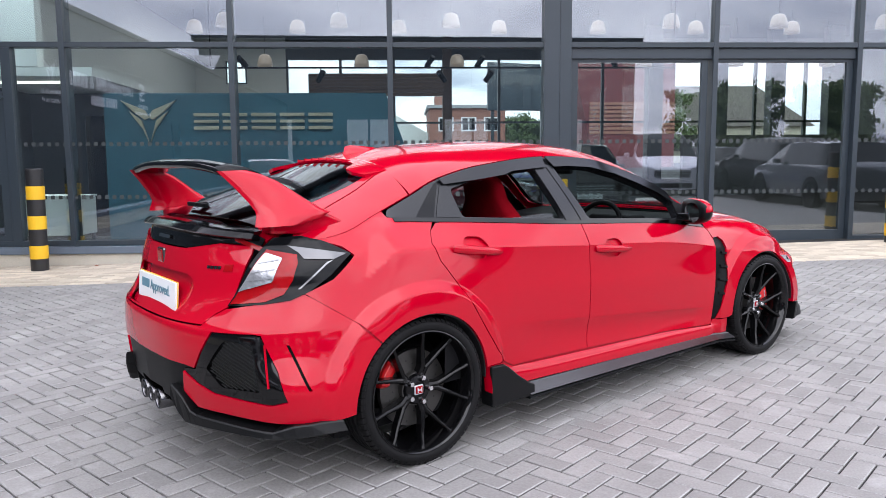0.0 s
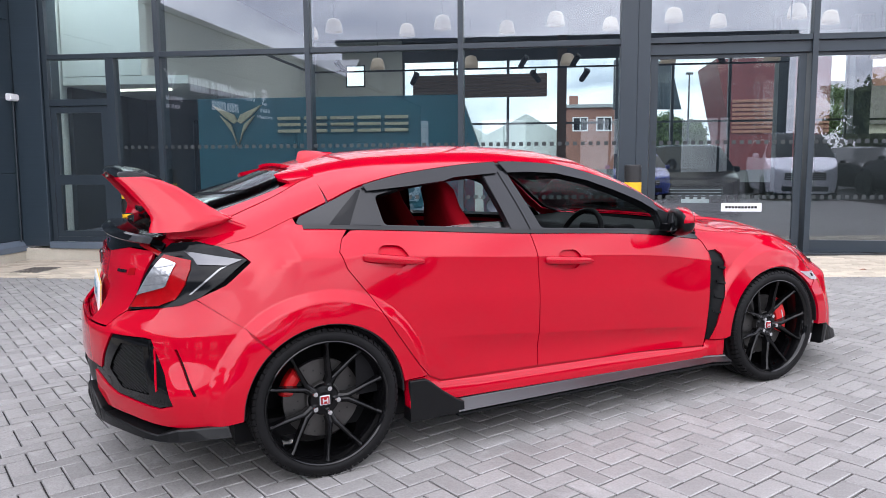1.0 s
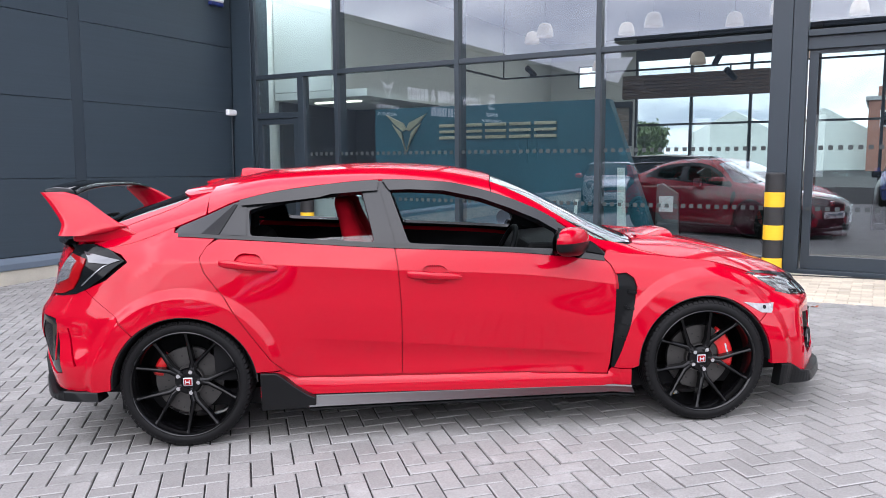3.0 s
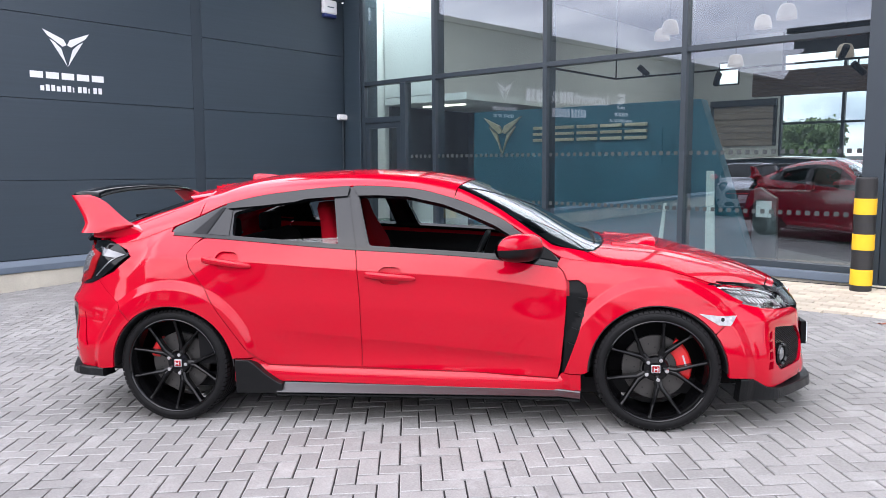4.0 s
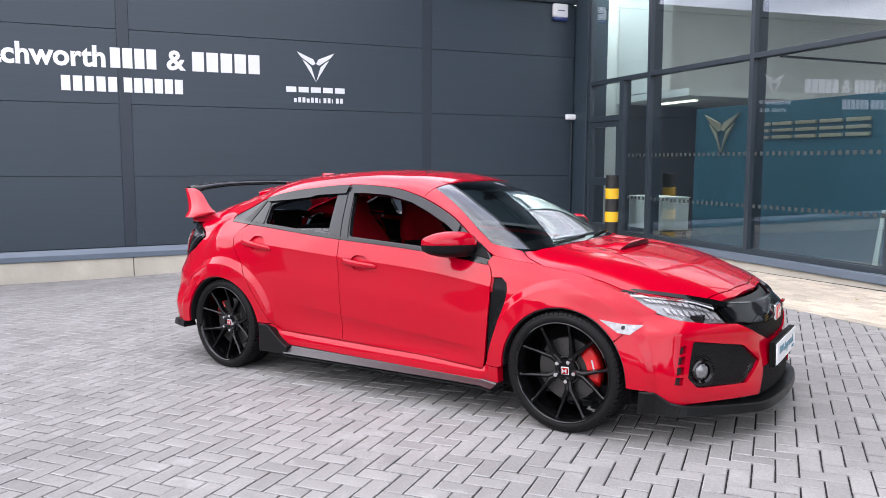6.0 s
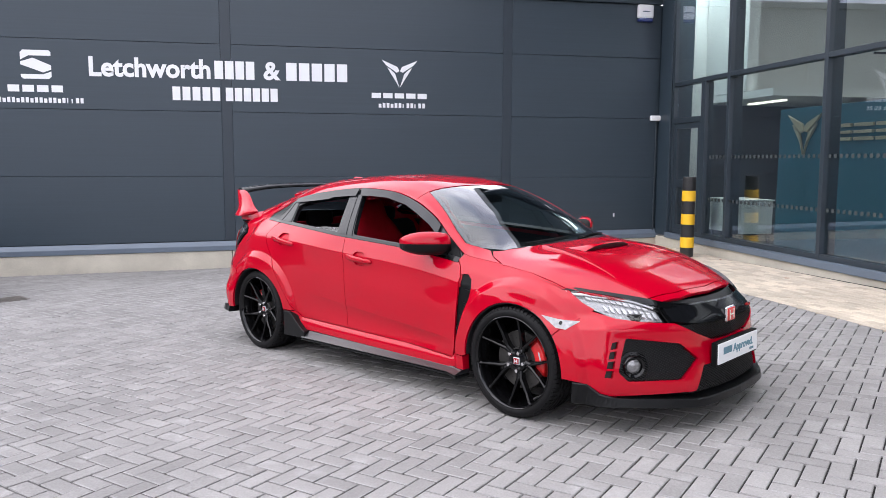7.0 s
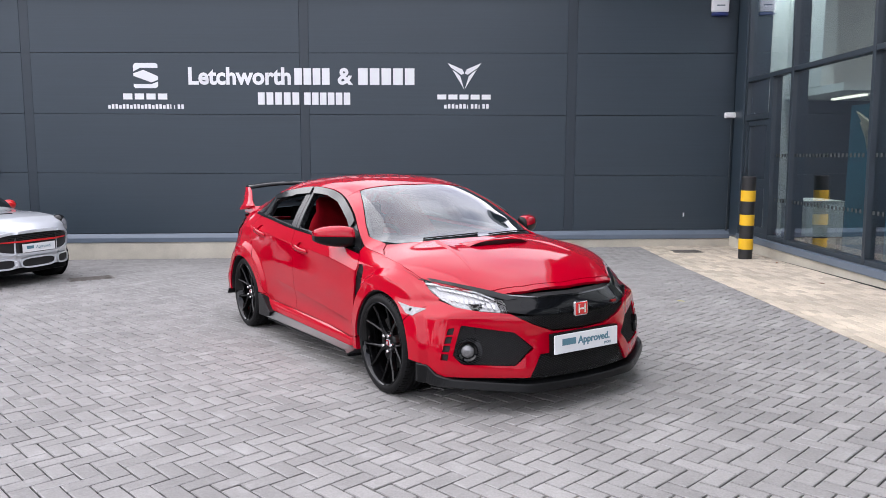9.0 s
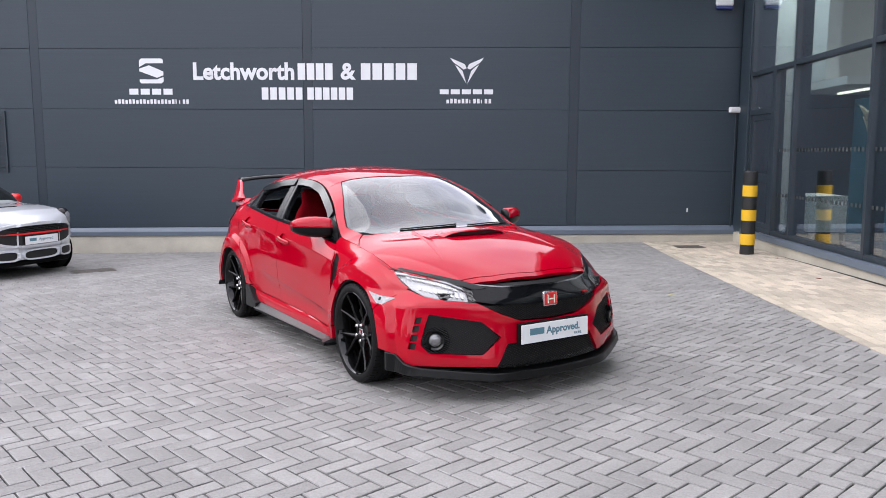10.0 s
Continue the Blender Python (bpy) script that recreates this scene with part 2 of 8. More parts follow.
def block_mesh(l, w, h=0.0, c=0.006, drop=0.02):
    """Top, chamfer and short sides of a paving block, centred."""
    v = []
    for dx, dy, dz in ((-1, -1, 0), (1, -1, 0), (1, 1, 0), (-1, 1, 0)):
        v.append((dx * (l / 2 - c), dy * (w / 2 - c), h))
    for dx, dy, dz in ((-1, -1, 0), (1, -1, 0), (1, 1, 0), (-1, 1, 0)):
        v.append((dx * l / 2, dy * w / 2, h - c * 0.7))
    for dx, dy, dz in ((-1, -1, 0), (1, -1, 0), (1, 1, 0), (-1, 1, 0)):
        v.append((dx * l / 2, dy * w / 2, h - drop))
    f = [(0, 1, 2, 3)]
    for k in (0, 4):
        for i in range(4):
            j = (i + 1) % 4
            f.append((k + i, k + 4 + i, k + 4 + j, k + j))
    return v, f


GREY_EDGE, WALL_X, FACADE_Y = 8.46, -6.55, 10.25


def wall_dip(x, y):
    """How far the paving leaves its plane along the dark wall: a shallow channel that runs out towards the shop front."""
    k = min(max((-4.1 - x) / 2.3, 0.0), 1.0)
    return k * k * (3 - 2 * k) * float(np.interp(y, (-12, -8, -1, 2.2, 5, 6.8, 8.2, 10), (0, -0.06, -0.068, -0.08, -0.02, 0.026, 0.026, 0.01)))


def build_ground():
    bm = bmesh.new()
    ext = [-600, -60, -12] + [-10 + i for i in range(0, 33)] + [30, 80, 600]
    grid = [[bm.verts.new((x, y, wall_dip(x, y) - (0.01 if x < -4 else 0))) for x in ext] for y in ext]
    for j in range(len(ext) - 1):
        for i in range(len(ext) - 1):
            bm.faces.new((grid[j][i], grid[j][i + 1], grid[j + 1][i + 1], grid[j + 1][i]))
    g = part("ground", bm, M_JOINT)
    g.data.transform(GROUND_POSE @ Matrix.Translation((0, 0, -0.011)))
    tagged(g, "dark jointing sand under grey herringbone block paving", "ground", kind="structure")
    rnd = random.Random(5)
    W = 0.1
    c45 = math.sqrt(0.5)
    verts, faces, singles = [], [], []

    def jitter():
        return rnd.uniform(-0.0012, 0.0012), rnd.gauss(0, 0.006), rnd.gauss(0, 0.006), rnd.gauss(0, 0.004)

    bv, bf = block_mesh(0.2 - 0.0085, 0.1 - 0.0085, c=0.0046)
    for i in range(-130, 190):
        for j in range(-190, 190):
            s = (i - j) % 4
            if s not in (0, 3):
                continue
            cx, cy, turn = (i + 1, j + 0.5, 0) if s == 0 else (i + 0.5, j + 1, 90)
            x, y = (cx - cy) * c45 * W + 1.0, (cx + cy) * c45 * W + 2.0
            if not (-6.45 < x < 9.5 and -5.5 < y < GREY_EDGE + 0.05):
                continue
            dz, rx, ry, rz = jitter()
            ang = radians(45 + turn) + rz
            if 0.9 < x < 3.7 and 2.45 < y < 4.6 and y < 2.62 + 0.62 * (x - 0.55) and len(singles) < 300 and y > 2.45 + 0.45 * (x - 0.9):
                singles.append((x, y, dz, rx, ry, ang))
                continue
            ca, sa = math.cos(ang), math.sin(ang)
            k, sink = len(verts), wall_dip(x, y)
            for px, py, pz in bv:
                verts.append((x + px * ca - py * sa, y + px * sa + py * ca, pz + dz + px * ry + py * rx + sink))
            faces.extend([tuple(k + q for q in f) for f in bf])
    pv = stuff_mesh("block_paving", verts, faces, [M_PAVER, M_ARRIS], None, "weathered grey concrete block paving laid in herringbone", "stuff")
    pv.data.transform(GROUND_POSE)
    arris = [1 if 1 <= q % len(bf) <= 4 else 0 for q in range(len(faces))]
    pv.data.polygons.foreach_set("material_index", arris)
    pv["category"] = "paving"
    # cream band along the glazed front
    verts, faces = [], []
    cv, cf = block_mesh(0.2 - 0.004, 0.1 - 0.004, h=0.006)
    row, y = 0, GREY_EDGE + 0.05
    while y < FACADE_Y - 0.16:
        x = -6.45 + (0.1 if row % 2 else 0.0)
        while x < 9.4:
            dz, rx, ry, rz = jitter()
            k, sink = len(verts), wall_dip(x, y)
            ca, sa = math.cos(rz), math.sin(rz)
            for px, py, pz in cv:
                verts.append((x + px * ca - py * sa, y + px * sa + py * ca, pz + dz + px * ry + py * rx + sink))
            faces.extend([tuple(k + q for q in f) for f in cf])
            x += 0.2
        y += 0.1
        row += 1
    cp = stuff_mesh("cream_paving", verts, faces, M_CREAM, None, "cream concrete block paving along the shop front", "stuff")
    cp.data.transform(GROUND_POSE)
    cp["category"] = "paving"
    # the blocks that lie nearest, each on its own
    me = bpy.data.meshes.new("paver")
    me.from_pydata(bv, [], bf)
    me.materials.append(M_PAVER_ONE)
    me.materials.append(M_ARRIS)
    me.polygons.foreach_set("material_index", arris[:len(bf)])
    for x, y, dz, rx, ry, ang in singles:
        ob = new("paver", me)
        ob.parent = g
        ob.matrix_local = Matrix.Translation((x, y, ground_z(x, y) + dz)) @ TILT @ Euler((rx, -ry, ang)).to_matrix().to_4x4()
    return g


def thing(name, m, label, category, group="", kind=""):
    e = new(name)
    e.empty_display_size = 0.1
    e.matrix_world = m
    return tagged(e, label, category, group, kind)


# ---- building ----
def build_dark_wall():
    x = WALL_X
    def foot(y):
        """Upper edge of the base flashing, which falls with the yard."""
        return 0.184 + 0.0135 * y
    w = part("wall_west", box(x - 0.3, x - 0.03, -34, FACADE_Y - 0.1, -1.2, 4.36), M_CLAD)
    tagged(w, "dark grey composite cladding wall of the dealership", "wall", kind="structure")
    ys = [-32.0, -27.0, -22.0, -17.1, -12.2, -7.4, -2.55, 2.45, 7.2, 10.06]
    zs = [0.24, 1.28, 2.34, 3.42, 4.355]
    def to_foot(bm):
        for v in bm.verts:
            if v.co.z < 0.30:
                v.co.z = foot(v.co.y) + 0.011
        return bm
    for i in range(len(ys) - 1):
        for k in range(len(zs) - 1):
            a, b = ys[i] + (0.085 if i else 0), ys[i + 1] - (0.085 if i < len(ys) - 2 else 0)
            bm = box(x - 0.03, x, a, b, zs[k] + 0.0035, zs[k + 1] - 0.0035)
            part("panel", to_foot(bm), M_CLAD, w, bevel=0.004)
    for yy in ys[1:-1]:
        part("cover_strip", to_foot(box(x - 0.03, x - 0.0022, yy - 0.083, yy + 0.083, 0.24, 4.355)), M_STRIP, w, bevel=0.004)
    part("coping", box(x - 0.36, x + 0.05, -34, FACADE_Y - 0.18, 4.362, 4.48), M_CLAD, w, "dark grey metal coping", bevel=0.01)
    # folded flashing: a sloping lip over an upright face, in lengths
    joints = [-14.0, -8.0, -2.0, 4.0, FACADE_Y - 0.13]
    prof = [(x - 0.03, 0.0), (x + 0.006, 0.0), (x + 0.052, -0.068), (x + 0.055, -0.076), (x + 0.055, -0.150), (x + 0.040, -0.155), (x - 0.03, -0.155)]
    for y0, y1 in zip(joints, joints[1:]):
        bm = bmesh.new()
        ends = [[bm.verts.new((px, yy, foot(yy) + pz)) for px, pz in prof] for yy in (y0, y1 - 0.003)]
        n = len(prof)
        for k in range(n):
            bm.faces.new((ends[0][k], ends[0][(k + 1) % n], ends[1][(k + 1) % n], ends[1][k]))
        bm.faces.new(ends[0])
        bm.faces.new(ends[1][::-1])
        bmesh.ops.recalc_face_normals(bm, faces=bm.faces[:])
        part("base_flashing", bm, M_FLASH, w, "blue-grey metal base flashing")
    p = None
    for y0, y1 in ((-14.0, -6.5), (-6.49, 2.47), (2.48, FACADE_Y - 0.1)):
        bm = box(x - 0.3, x + 0.035, y0, y1, -0.6, 0.117)
        for v in bm.verts:
            if v.co.z > 0:
                v.co.z = foot(v.co.y) - 0.158
        p = part("plinth_west" if p is None else "plinth_block", bm, M_CONCRETE, p, bevel=0.01)
        if p.parent:
            p = p.parent
        else:
            tagged(p, "pale stained concrete plinth under the cladding", "plinth", kind="structure")


def build_corner():
    c = part("corner_pier", box(-6.545, -6.115, 10.08, 10.5, 0.24, 6.6), M_CLAD, bevel=0.01)
    tagged(c, "dark grey clad corner pier beside the side door", "pier", kind="structure")


MULLIONS = (-6.1, -4.42, -2.25, -0.17, 4.23, 6.24, 8.3, 10.4)
TRANSOM_Z, SILL_Z, TOP_Z = 2.92, 0.34, 5.2


FRONT_X = ((-6.6, -6.6), (-6.5, -6.49), (-6.1, -6.06), (-4.42, -4.39), (-2.25, -2.25), (-0.17, -0.178), (1.88, 1.886), (4.23, 4.262), (6.24, 6.31), (8.3, 8.43), (10.4, 10.64), (14.0, 14.4))


def lay_front(ob):
    """Lays a mesh drawn on the straight line y = FACADE_Y on the front's true line, which turns and leans a little."""
    for v in ob.data.vertices:
        v.co.x = float(np.interp(v.co.x, [a for a, b in FRONT_X], [b for a, b in FRONT_X]))
        back = 0.0185 * (v.co.x + 2.0)
        v.co.z = 1.35 + (v.co.z - 1.35) * (1 + back / 9.5)
        v.co.y += back - 0.015 * (v.co.z - 2.5)


def build_facade():
    y = FACADE_Y
    before = set(bpy.data.objects)
    f = thing("shop_front", pose(0, 0, 0), "dark grey aluminium framed glazed showroom front", "glazing", kind="structure")
    def bar(name, x0, x1, z0, z1, d0=-0.07, d1=0.08):
        return part(name, box(x0, x1, y + d0, y + d1, z0, z1), M_FRAME, f, bevel=0.004)
    hw = 0.035
    for m in MULLIONS:
        bar("mullion", m - hw, m + hw, 0.3 if m < 2 else 0.24, 6.0, -0.07, 0.16)
    # broad column beside the sliding doors
    bar("column", 1.88, 2.09, 0.2, 6.0, -0.10, 0.12)
    bar("column", 2.093, 2.25, 0.2, 6.0, -0.085, 0.12)
    edges = list(MULLIONS[:4]) + [1.88]
    for a, b in zip(edges, edges[1:]):
        bar("transom", a + hw, b - (hw if b != 1.88 else 0), TRANSOM_Z - 0.035, TRANSOM_Z + 0.035, -0.065)
        bar("transom", a + hw, b - (hw if b != 1.88 else 0), TOP_Z - 0.035, TOP_Z + 0.035, -0.065)
        bar("bottom_rail", a + hw, b - (hw if b != 1.88 else 0), 0.30, 0.37, -0.065)
    for a, b in ((2.25, 4.23), (4.23, 6.24), (6.24, 8.3), (8.3, 10.4)):
        bar("transom", a + (0 if a == 2.25 else hw), b - hw, TRANSOM_Z - 0.035, TRANSOM_Z + 0.035, -0.065)
        bar("transom", a + (0 if a == 2.25 else hw), b - hw, TOP_Z - 0.035, TOP_Z + 0.035, -0.065)
    for a, b in ((6.24, 8.3), (8.3, 10.4)):
        bar("bottom_rail", a + hw, b - hw, 0.24, 0.32, -0.065)
    # head and door posts of the sliding entrance
    bar("door_head", 2.25, 6.24 - hw, 2.745, TRANSOM_Z - 0.037, -0.02, 0.12)
    bar("threshold", 2.25, 6.24 - hw, 0.2, 0.245, -0.1)
    panes = []
    for a, b in zip(edges, edges[1:]):
        panes.append((a, b, TRANSOM_Z, TOP_Z, 0.0))
        part("spandrel", box(a + hw, b - hw, y - 0.01, y + 0.01, TOP_Z + 0.037, 5.995), M_CLAD, f)
        if a > -6:
            panes.append((a, b, 0.37, TRANSOM_Z, 0.0))
    for a, b in ((2.25, 4.23), (4.23, 6.24), (6.24, 8.3), (8.3, 10.4)):
        panes.append((a, b, TRANSOM_Z, TOP_Z, 0.0))
        part("spandrel", box(a + hw, b - hw, y - 0.01, y + 0.01, TOP_Z + 0.037, 5.995), M_CLAD, f)
        if a > 6:
            panes.append((a, b, 0.3, TRANSOM_Z, 0.0))
    for a, b, z0, z1, d in panes:
        part("pane", box(a, b, y - 0.006 + d, y + 0.006 + d, z0, z1), M_GLASS, f, "clear shop glass")
    # sliding leaves, set back
    for a, b in ((2.27, 4.16), (4.2, 6.2)):
        leaf = part("sliding_door", box(a, a + 0.09, y + 0.02, y + 0.075, 0.25, 2.775), M_FRAME, f)
        part("stile", box(b - 0.09, b, y + 0.02, y + 0.075, 0.25, 2.775), M_FRAME, leaf)
        part("rail", box(a + 0.09, b - 0.09, y + 0.02, y + 0.075, 0.25, 0.40), M_FRAME, leaf)
        part("rail", box(a + 0.09, b - 0.09, y + 0.02, y + 0.075, 2.70, 2.775), M_FRAME, leaf)
        part("pane", box(a + 0.09, b - 0.09, y + 0.042, y + 0.054, 0.40, 2.70), M_GLASS, leaf)
    # side door beside the pier
    d = part("side_door", box(-6.065, -5.98, y - 0.05, y + 0.03, 0.33, 2.23), M_FRAME, f, "dark grey framed glass side door")
    part("stile", box(-5.30, -5.20, y - 0.05, y + 0.03, 0.33, 2.23), M_FRAME, d)
    for z0, z1 in ((0.33, 0.45), (1.12, 1.26), (2.14, 2.23)):
        part("rail", box(-5.98, -5.30, y - 0.05, y + 0.03, z0, z1), M_FRAME, d)
    part("pane", box(-5.98, -5.30, y - 0.012, y, 0.45, 1.12), M_GLASS, d)
    part("pane", box(-5.98, -5.30, y - 0.012, y, 1.26, 2.14), M_GLASS, d)
    bar("mullion", -5.19, -5.07, 0.3, TRANSOM_Z - 0.037)
    bar("transom", -6.063, -5.19, 2.235, 2.33)
    part("pane", box(-6.06, -5.19, y - 0.006, y + 0.006, 2.33, 2.885), M_GLASS, f)
    part("pane", box(-5.07, -4.455, y - 0.006, y + 0.006, 0.37, 2.885), M_GLASS, f)
    # sill flashing and plinth
    part("sill_flashing", box(-6.14, 1.88, y - 0.16, y - 0.07, 0.2, 0.298), M_FLASH, f, "blue-grey metal sill flashing", bevel=0.008)
    p = part("plinth_north", box(-6.54, 1.88, y - 0.12, y + 0.3, -0.4, 0.198), M_CONCRETE, bevel=0.008)
    tagged(p, "pale concrete plinth under the showroom glazing", "plinth", kind="structure")
    p = part("plinth_entrance", box(1.88, 12, y - 0.11, y + 0.3, -0.4, 0.198), M_CONCRETE, bevel=0.008)
    tagged(p, "pale concrete threshold under the sliding doors", "plinth", kind="structure")
    p = part("wall_parapet", box(-6.54, 14, y - 0.1, y + 0.3, 6.0, 6.9), M_CLAD)
    tagged(p, "dark grey clad parapet over the glazing", "wall", kind="structure")
    for ob in set(bpy.data.objects) - before:
        if ob.type == "MESH":
            lay_front(ob)
    r = part("roof_overhang", box(-7.6, 14.4, 8.35, 10.05, 6.45, 6.90), M_CLAD, bevel=0.01)
    tagged(r, "dark grey clad roof overhang above the showroom front", "roof", kind="structure")
    part("side_cheek", box(-6.62, -6.42, 8.40, 10.04, 4.484, 6.43), M_CLAD, r)
    for k in range(10):
        part("soffit_panel", box(-7.5 + 2.19 * k, -5.33 + 2.19 * k, 8.45, 10.0, 6.435, 6.448), M_CLAD, r)


build_ground()
build_dark_wall()
build_corner()
build_facade()


# ---- bollards ----
def bollard(x, y, h=1.26):
    b = thing("bollard", pose(x, y, ground_z(x, y)), "black steel bollard with yellow reflective bands on cream paving", "bollard", "bollards along the glazed front")
    r = 0.104
    bm = bmesh.new()
    add_lathe(bm, [(r, -0.05), (r, h - 0.02), (r - 0.006, h - 0.004), (r - 0.02, h)], 40)
    part("post", bm, M_BLACKP, b, smooth=False)
    for k in range(3):
        z1 = h - 0.22 - k * 0.37
        bm = bmesh.new()
        add_lathe(bm, [(r + 0.001, z1 - 0.165), (r + 0.003, z1 - 0.163), (r + 0.003, z1 - 0.002), (r + 0.001, z1)], 40)
        part("band", bm, M_YELLOW, b, "yellow reflective band")
    return b


for bx, by, bh in ((-4.60, 9.66, 1.28), (2.03, 9.86, 1.19), (6.55, 9.78, 1.22)):
    bollard(bx, by, bh)

# ---- the red car: body surface ----
from mathutils.geometry import delaunay_2d_cdt


def smooth_curve(pairs):
    """Monotone cubic through (x, value) pairs, for arrays."""
    xs = np.array([p[0] for p in pairs], float)
    ys = np.array([p[1] for p in pairs], float)
    h, d = np.diff(xs), np.diff(ys) / np.diff(xs)
    m = np.zeros(len(xs))
    m[0], m[-1] = d[0], d[-1]
    for i in range(1, len(xs) - 1):
        if d[i - 1] * d[i] > 0:
            w1, w2 = 2 * h[i] + h[i - 1], h[i] + 2 * h[i - 1]
            m[i] = (w1 + w2) / (w1 / d[i - 1] + w2 / d[i])

    def at(x):
        x = np.clip(np.asarray(x, float), xs[0], xs[-1])
        i = np.clip(np.searchsorted(xs, x, side="right") - 1, 0, len(h) - 1)
        t = (x - xs[i]) / h[i]
        return ((1 + 2 * t) * (1 - t) ** 2 * ys[i] + t * (1 - t) ** 2 * h[i] * m[i]
                + t * t * (3 - 2 * t) * ys[i + 1] + t * t * (t - 1) * h[i] * m[i + 1])
    return at


# body of the car: x forward, y out to the side, z up, origin on the ground between the axles
AXLE = 1.35
belt_z = smooth_curve([(-2.2, 0.93), (-1.65, 0.955), (-1.42, 1.075), (-1.17, 1.06), (-0.37, 0.993), (0.4, 0.938), (0.85, 0.875), (1.1, 0.83), (1.4, 0.80), (1.7, 0.73), (2.0, 0.64), (2.2, 0.60)])
top_z = smooth_curve([(-2.2, 0.99), (-1.9, 1.0), (-1.65, 1.03), (-1.42, 1.105), (-1.25, 1.17), (-1.08, 1.238), (-0.79, 1.292), (-0.31, 1.325), (0.0, 1.305), (0.25, 1.245), (0.5, 1.145), (0.75, 0.985), (0.88, 0.912), (1.1, 0.885), (1.4, 0.85), (1.7, 0.775), (1.95, 0.69), (2.2, 0.64)])
top_y = smooth_curve([(-2.2, 0.79), (-1.9, 0.80), (-1.65, 0.765), (-1.42, 0.70), (-1.08, 0.665), (-0.79, 0.635), (-0.31, 0.60), (0.1, 0.60), (0.5, 0.67), (0.75, 0.745), (0.88, 0.77), (1.1, 0.775), (1.4, 0.79), (1.7, 0.80), (2.2, 0.80)])
ROWS_Y = (
    smooth_curve([(-2.2, 0.88), (-1.7, 0.90), (-1.35, 0.90), (-0.95, 0.865), (-0.6, 0.855), (0.4, 0.855), (0.9, 0.865), (1.35, 0.905), (1.7, 0.905), (2.2, 0.88)]),
    smooth_curve([(-2.2, 0.92), (-1.7, 0.925), (-1.35, 0.922), (-0.95, 0.882), (-0.6, 0.862), (0.4, 0.860), (0.85, 0.872), (1.1, 0.91), (1.35, 0.924), (1.7, 0.918), (2.2, 0.90)]),
    smooth_curve([(-2.2, 0.91), (-1.7, 0.92), (-1.35, 0.917), (-0.95, 0.886), (-0.6, 0.874), (0.4, 0.874), (0.85, 0.874), (1.1, 0.895), (1.35, 0.917), (1.7, 0.92), (2.2, 0.89)]),
    smooth_curve([(-2.2, 0.87), (-1.7, 0.875), (-1.35, 0.876), (-0.95, 0.873), (-0.3, 0.874), (0.4, 0.872), (0.85, 0.860), (1.1, 0.872), (1.35, 0.890), (1.7, 0.88), (2.2, 0.87)]),
    smooth_curve([(-2.2, 0.845), (-1.9, 0.845), (-1.65, 0.83), (-1.42, 0.745), (-1.17, 0.775), (-0.8, 0.80), (-0.3, 0.822), (0.4, 0.825), (0.85, 0.80), (1.1, 0.82), (1.4, 0.845), (1.7, 0.85), (2.2, 0.84)]),
    top_y,
)
nose_len = smooth_curve([(0.1, 0.905), (0.22, 0.925), (0.35, 0.912), (0.45, 0.898), (0.58, 0.89), (0.66, 0.845), (0.72, 0.78), (0.85, 0.60), (1.0, 0.5)])
tail_len = smooth_curve([(0.1, 0.84), (0.3, 0.90), (0.5, 0.92), (0.66, 0.915), (0.74, 0.865), (0.80, 0.835), (0.95, 0.80), (1.05, 0.77), (1.15, 0.66), (1.4, 0.5)])


nose_round = smooth_curve([(0, 1), (0.2, 0.995), (0.4, 0.972), (0.55, 0.945), (0.63, 0.915), (0.70, 0.838), (0.80, 0.70), (0.90, 0.545), (0.967, 0.40), (0.992, 0.20), (1, 0)])


tail_round = smooth_curve([(0, 1), (0.4, 0.99), (0.58, 0.972), (0.66, 0.94), (0.74, 0.865), (0.85, 0.68), (0.93, 0.51), (0.98, 0.33), (1, 0)])


def scoop_z(x):
    """Height of the lower crease along the doors."""
    return 0.460 - 0.095 * x


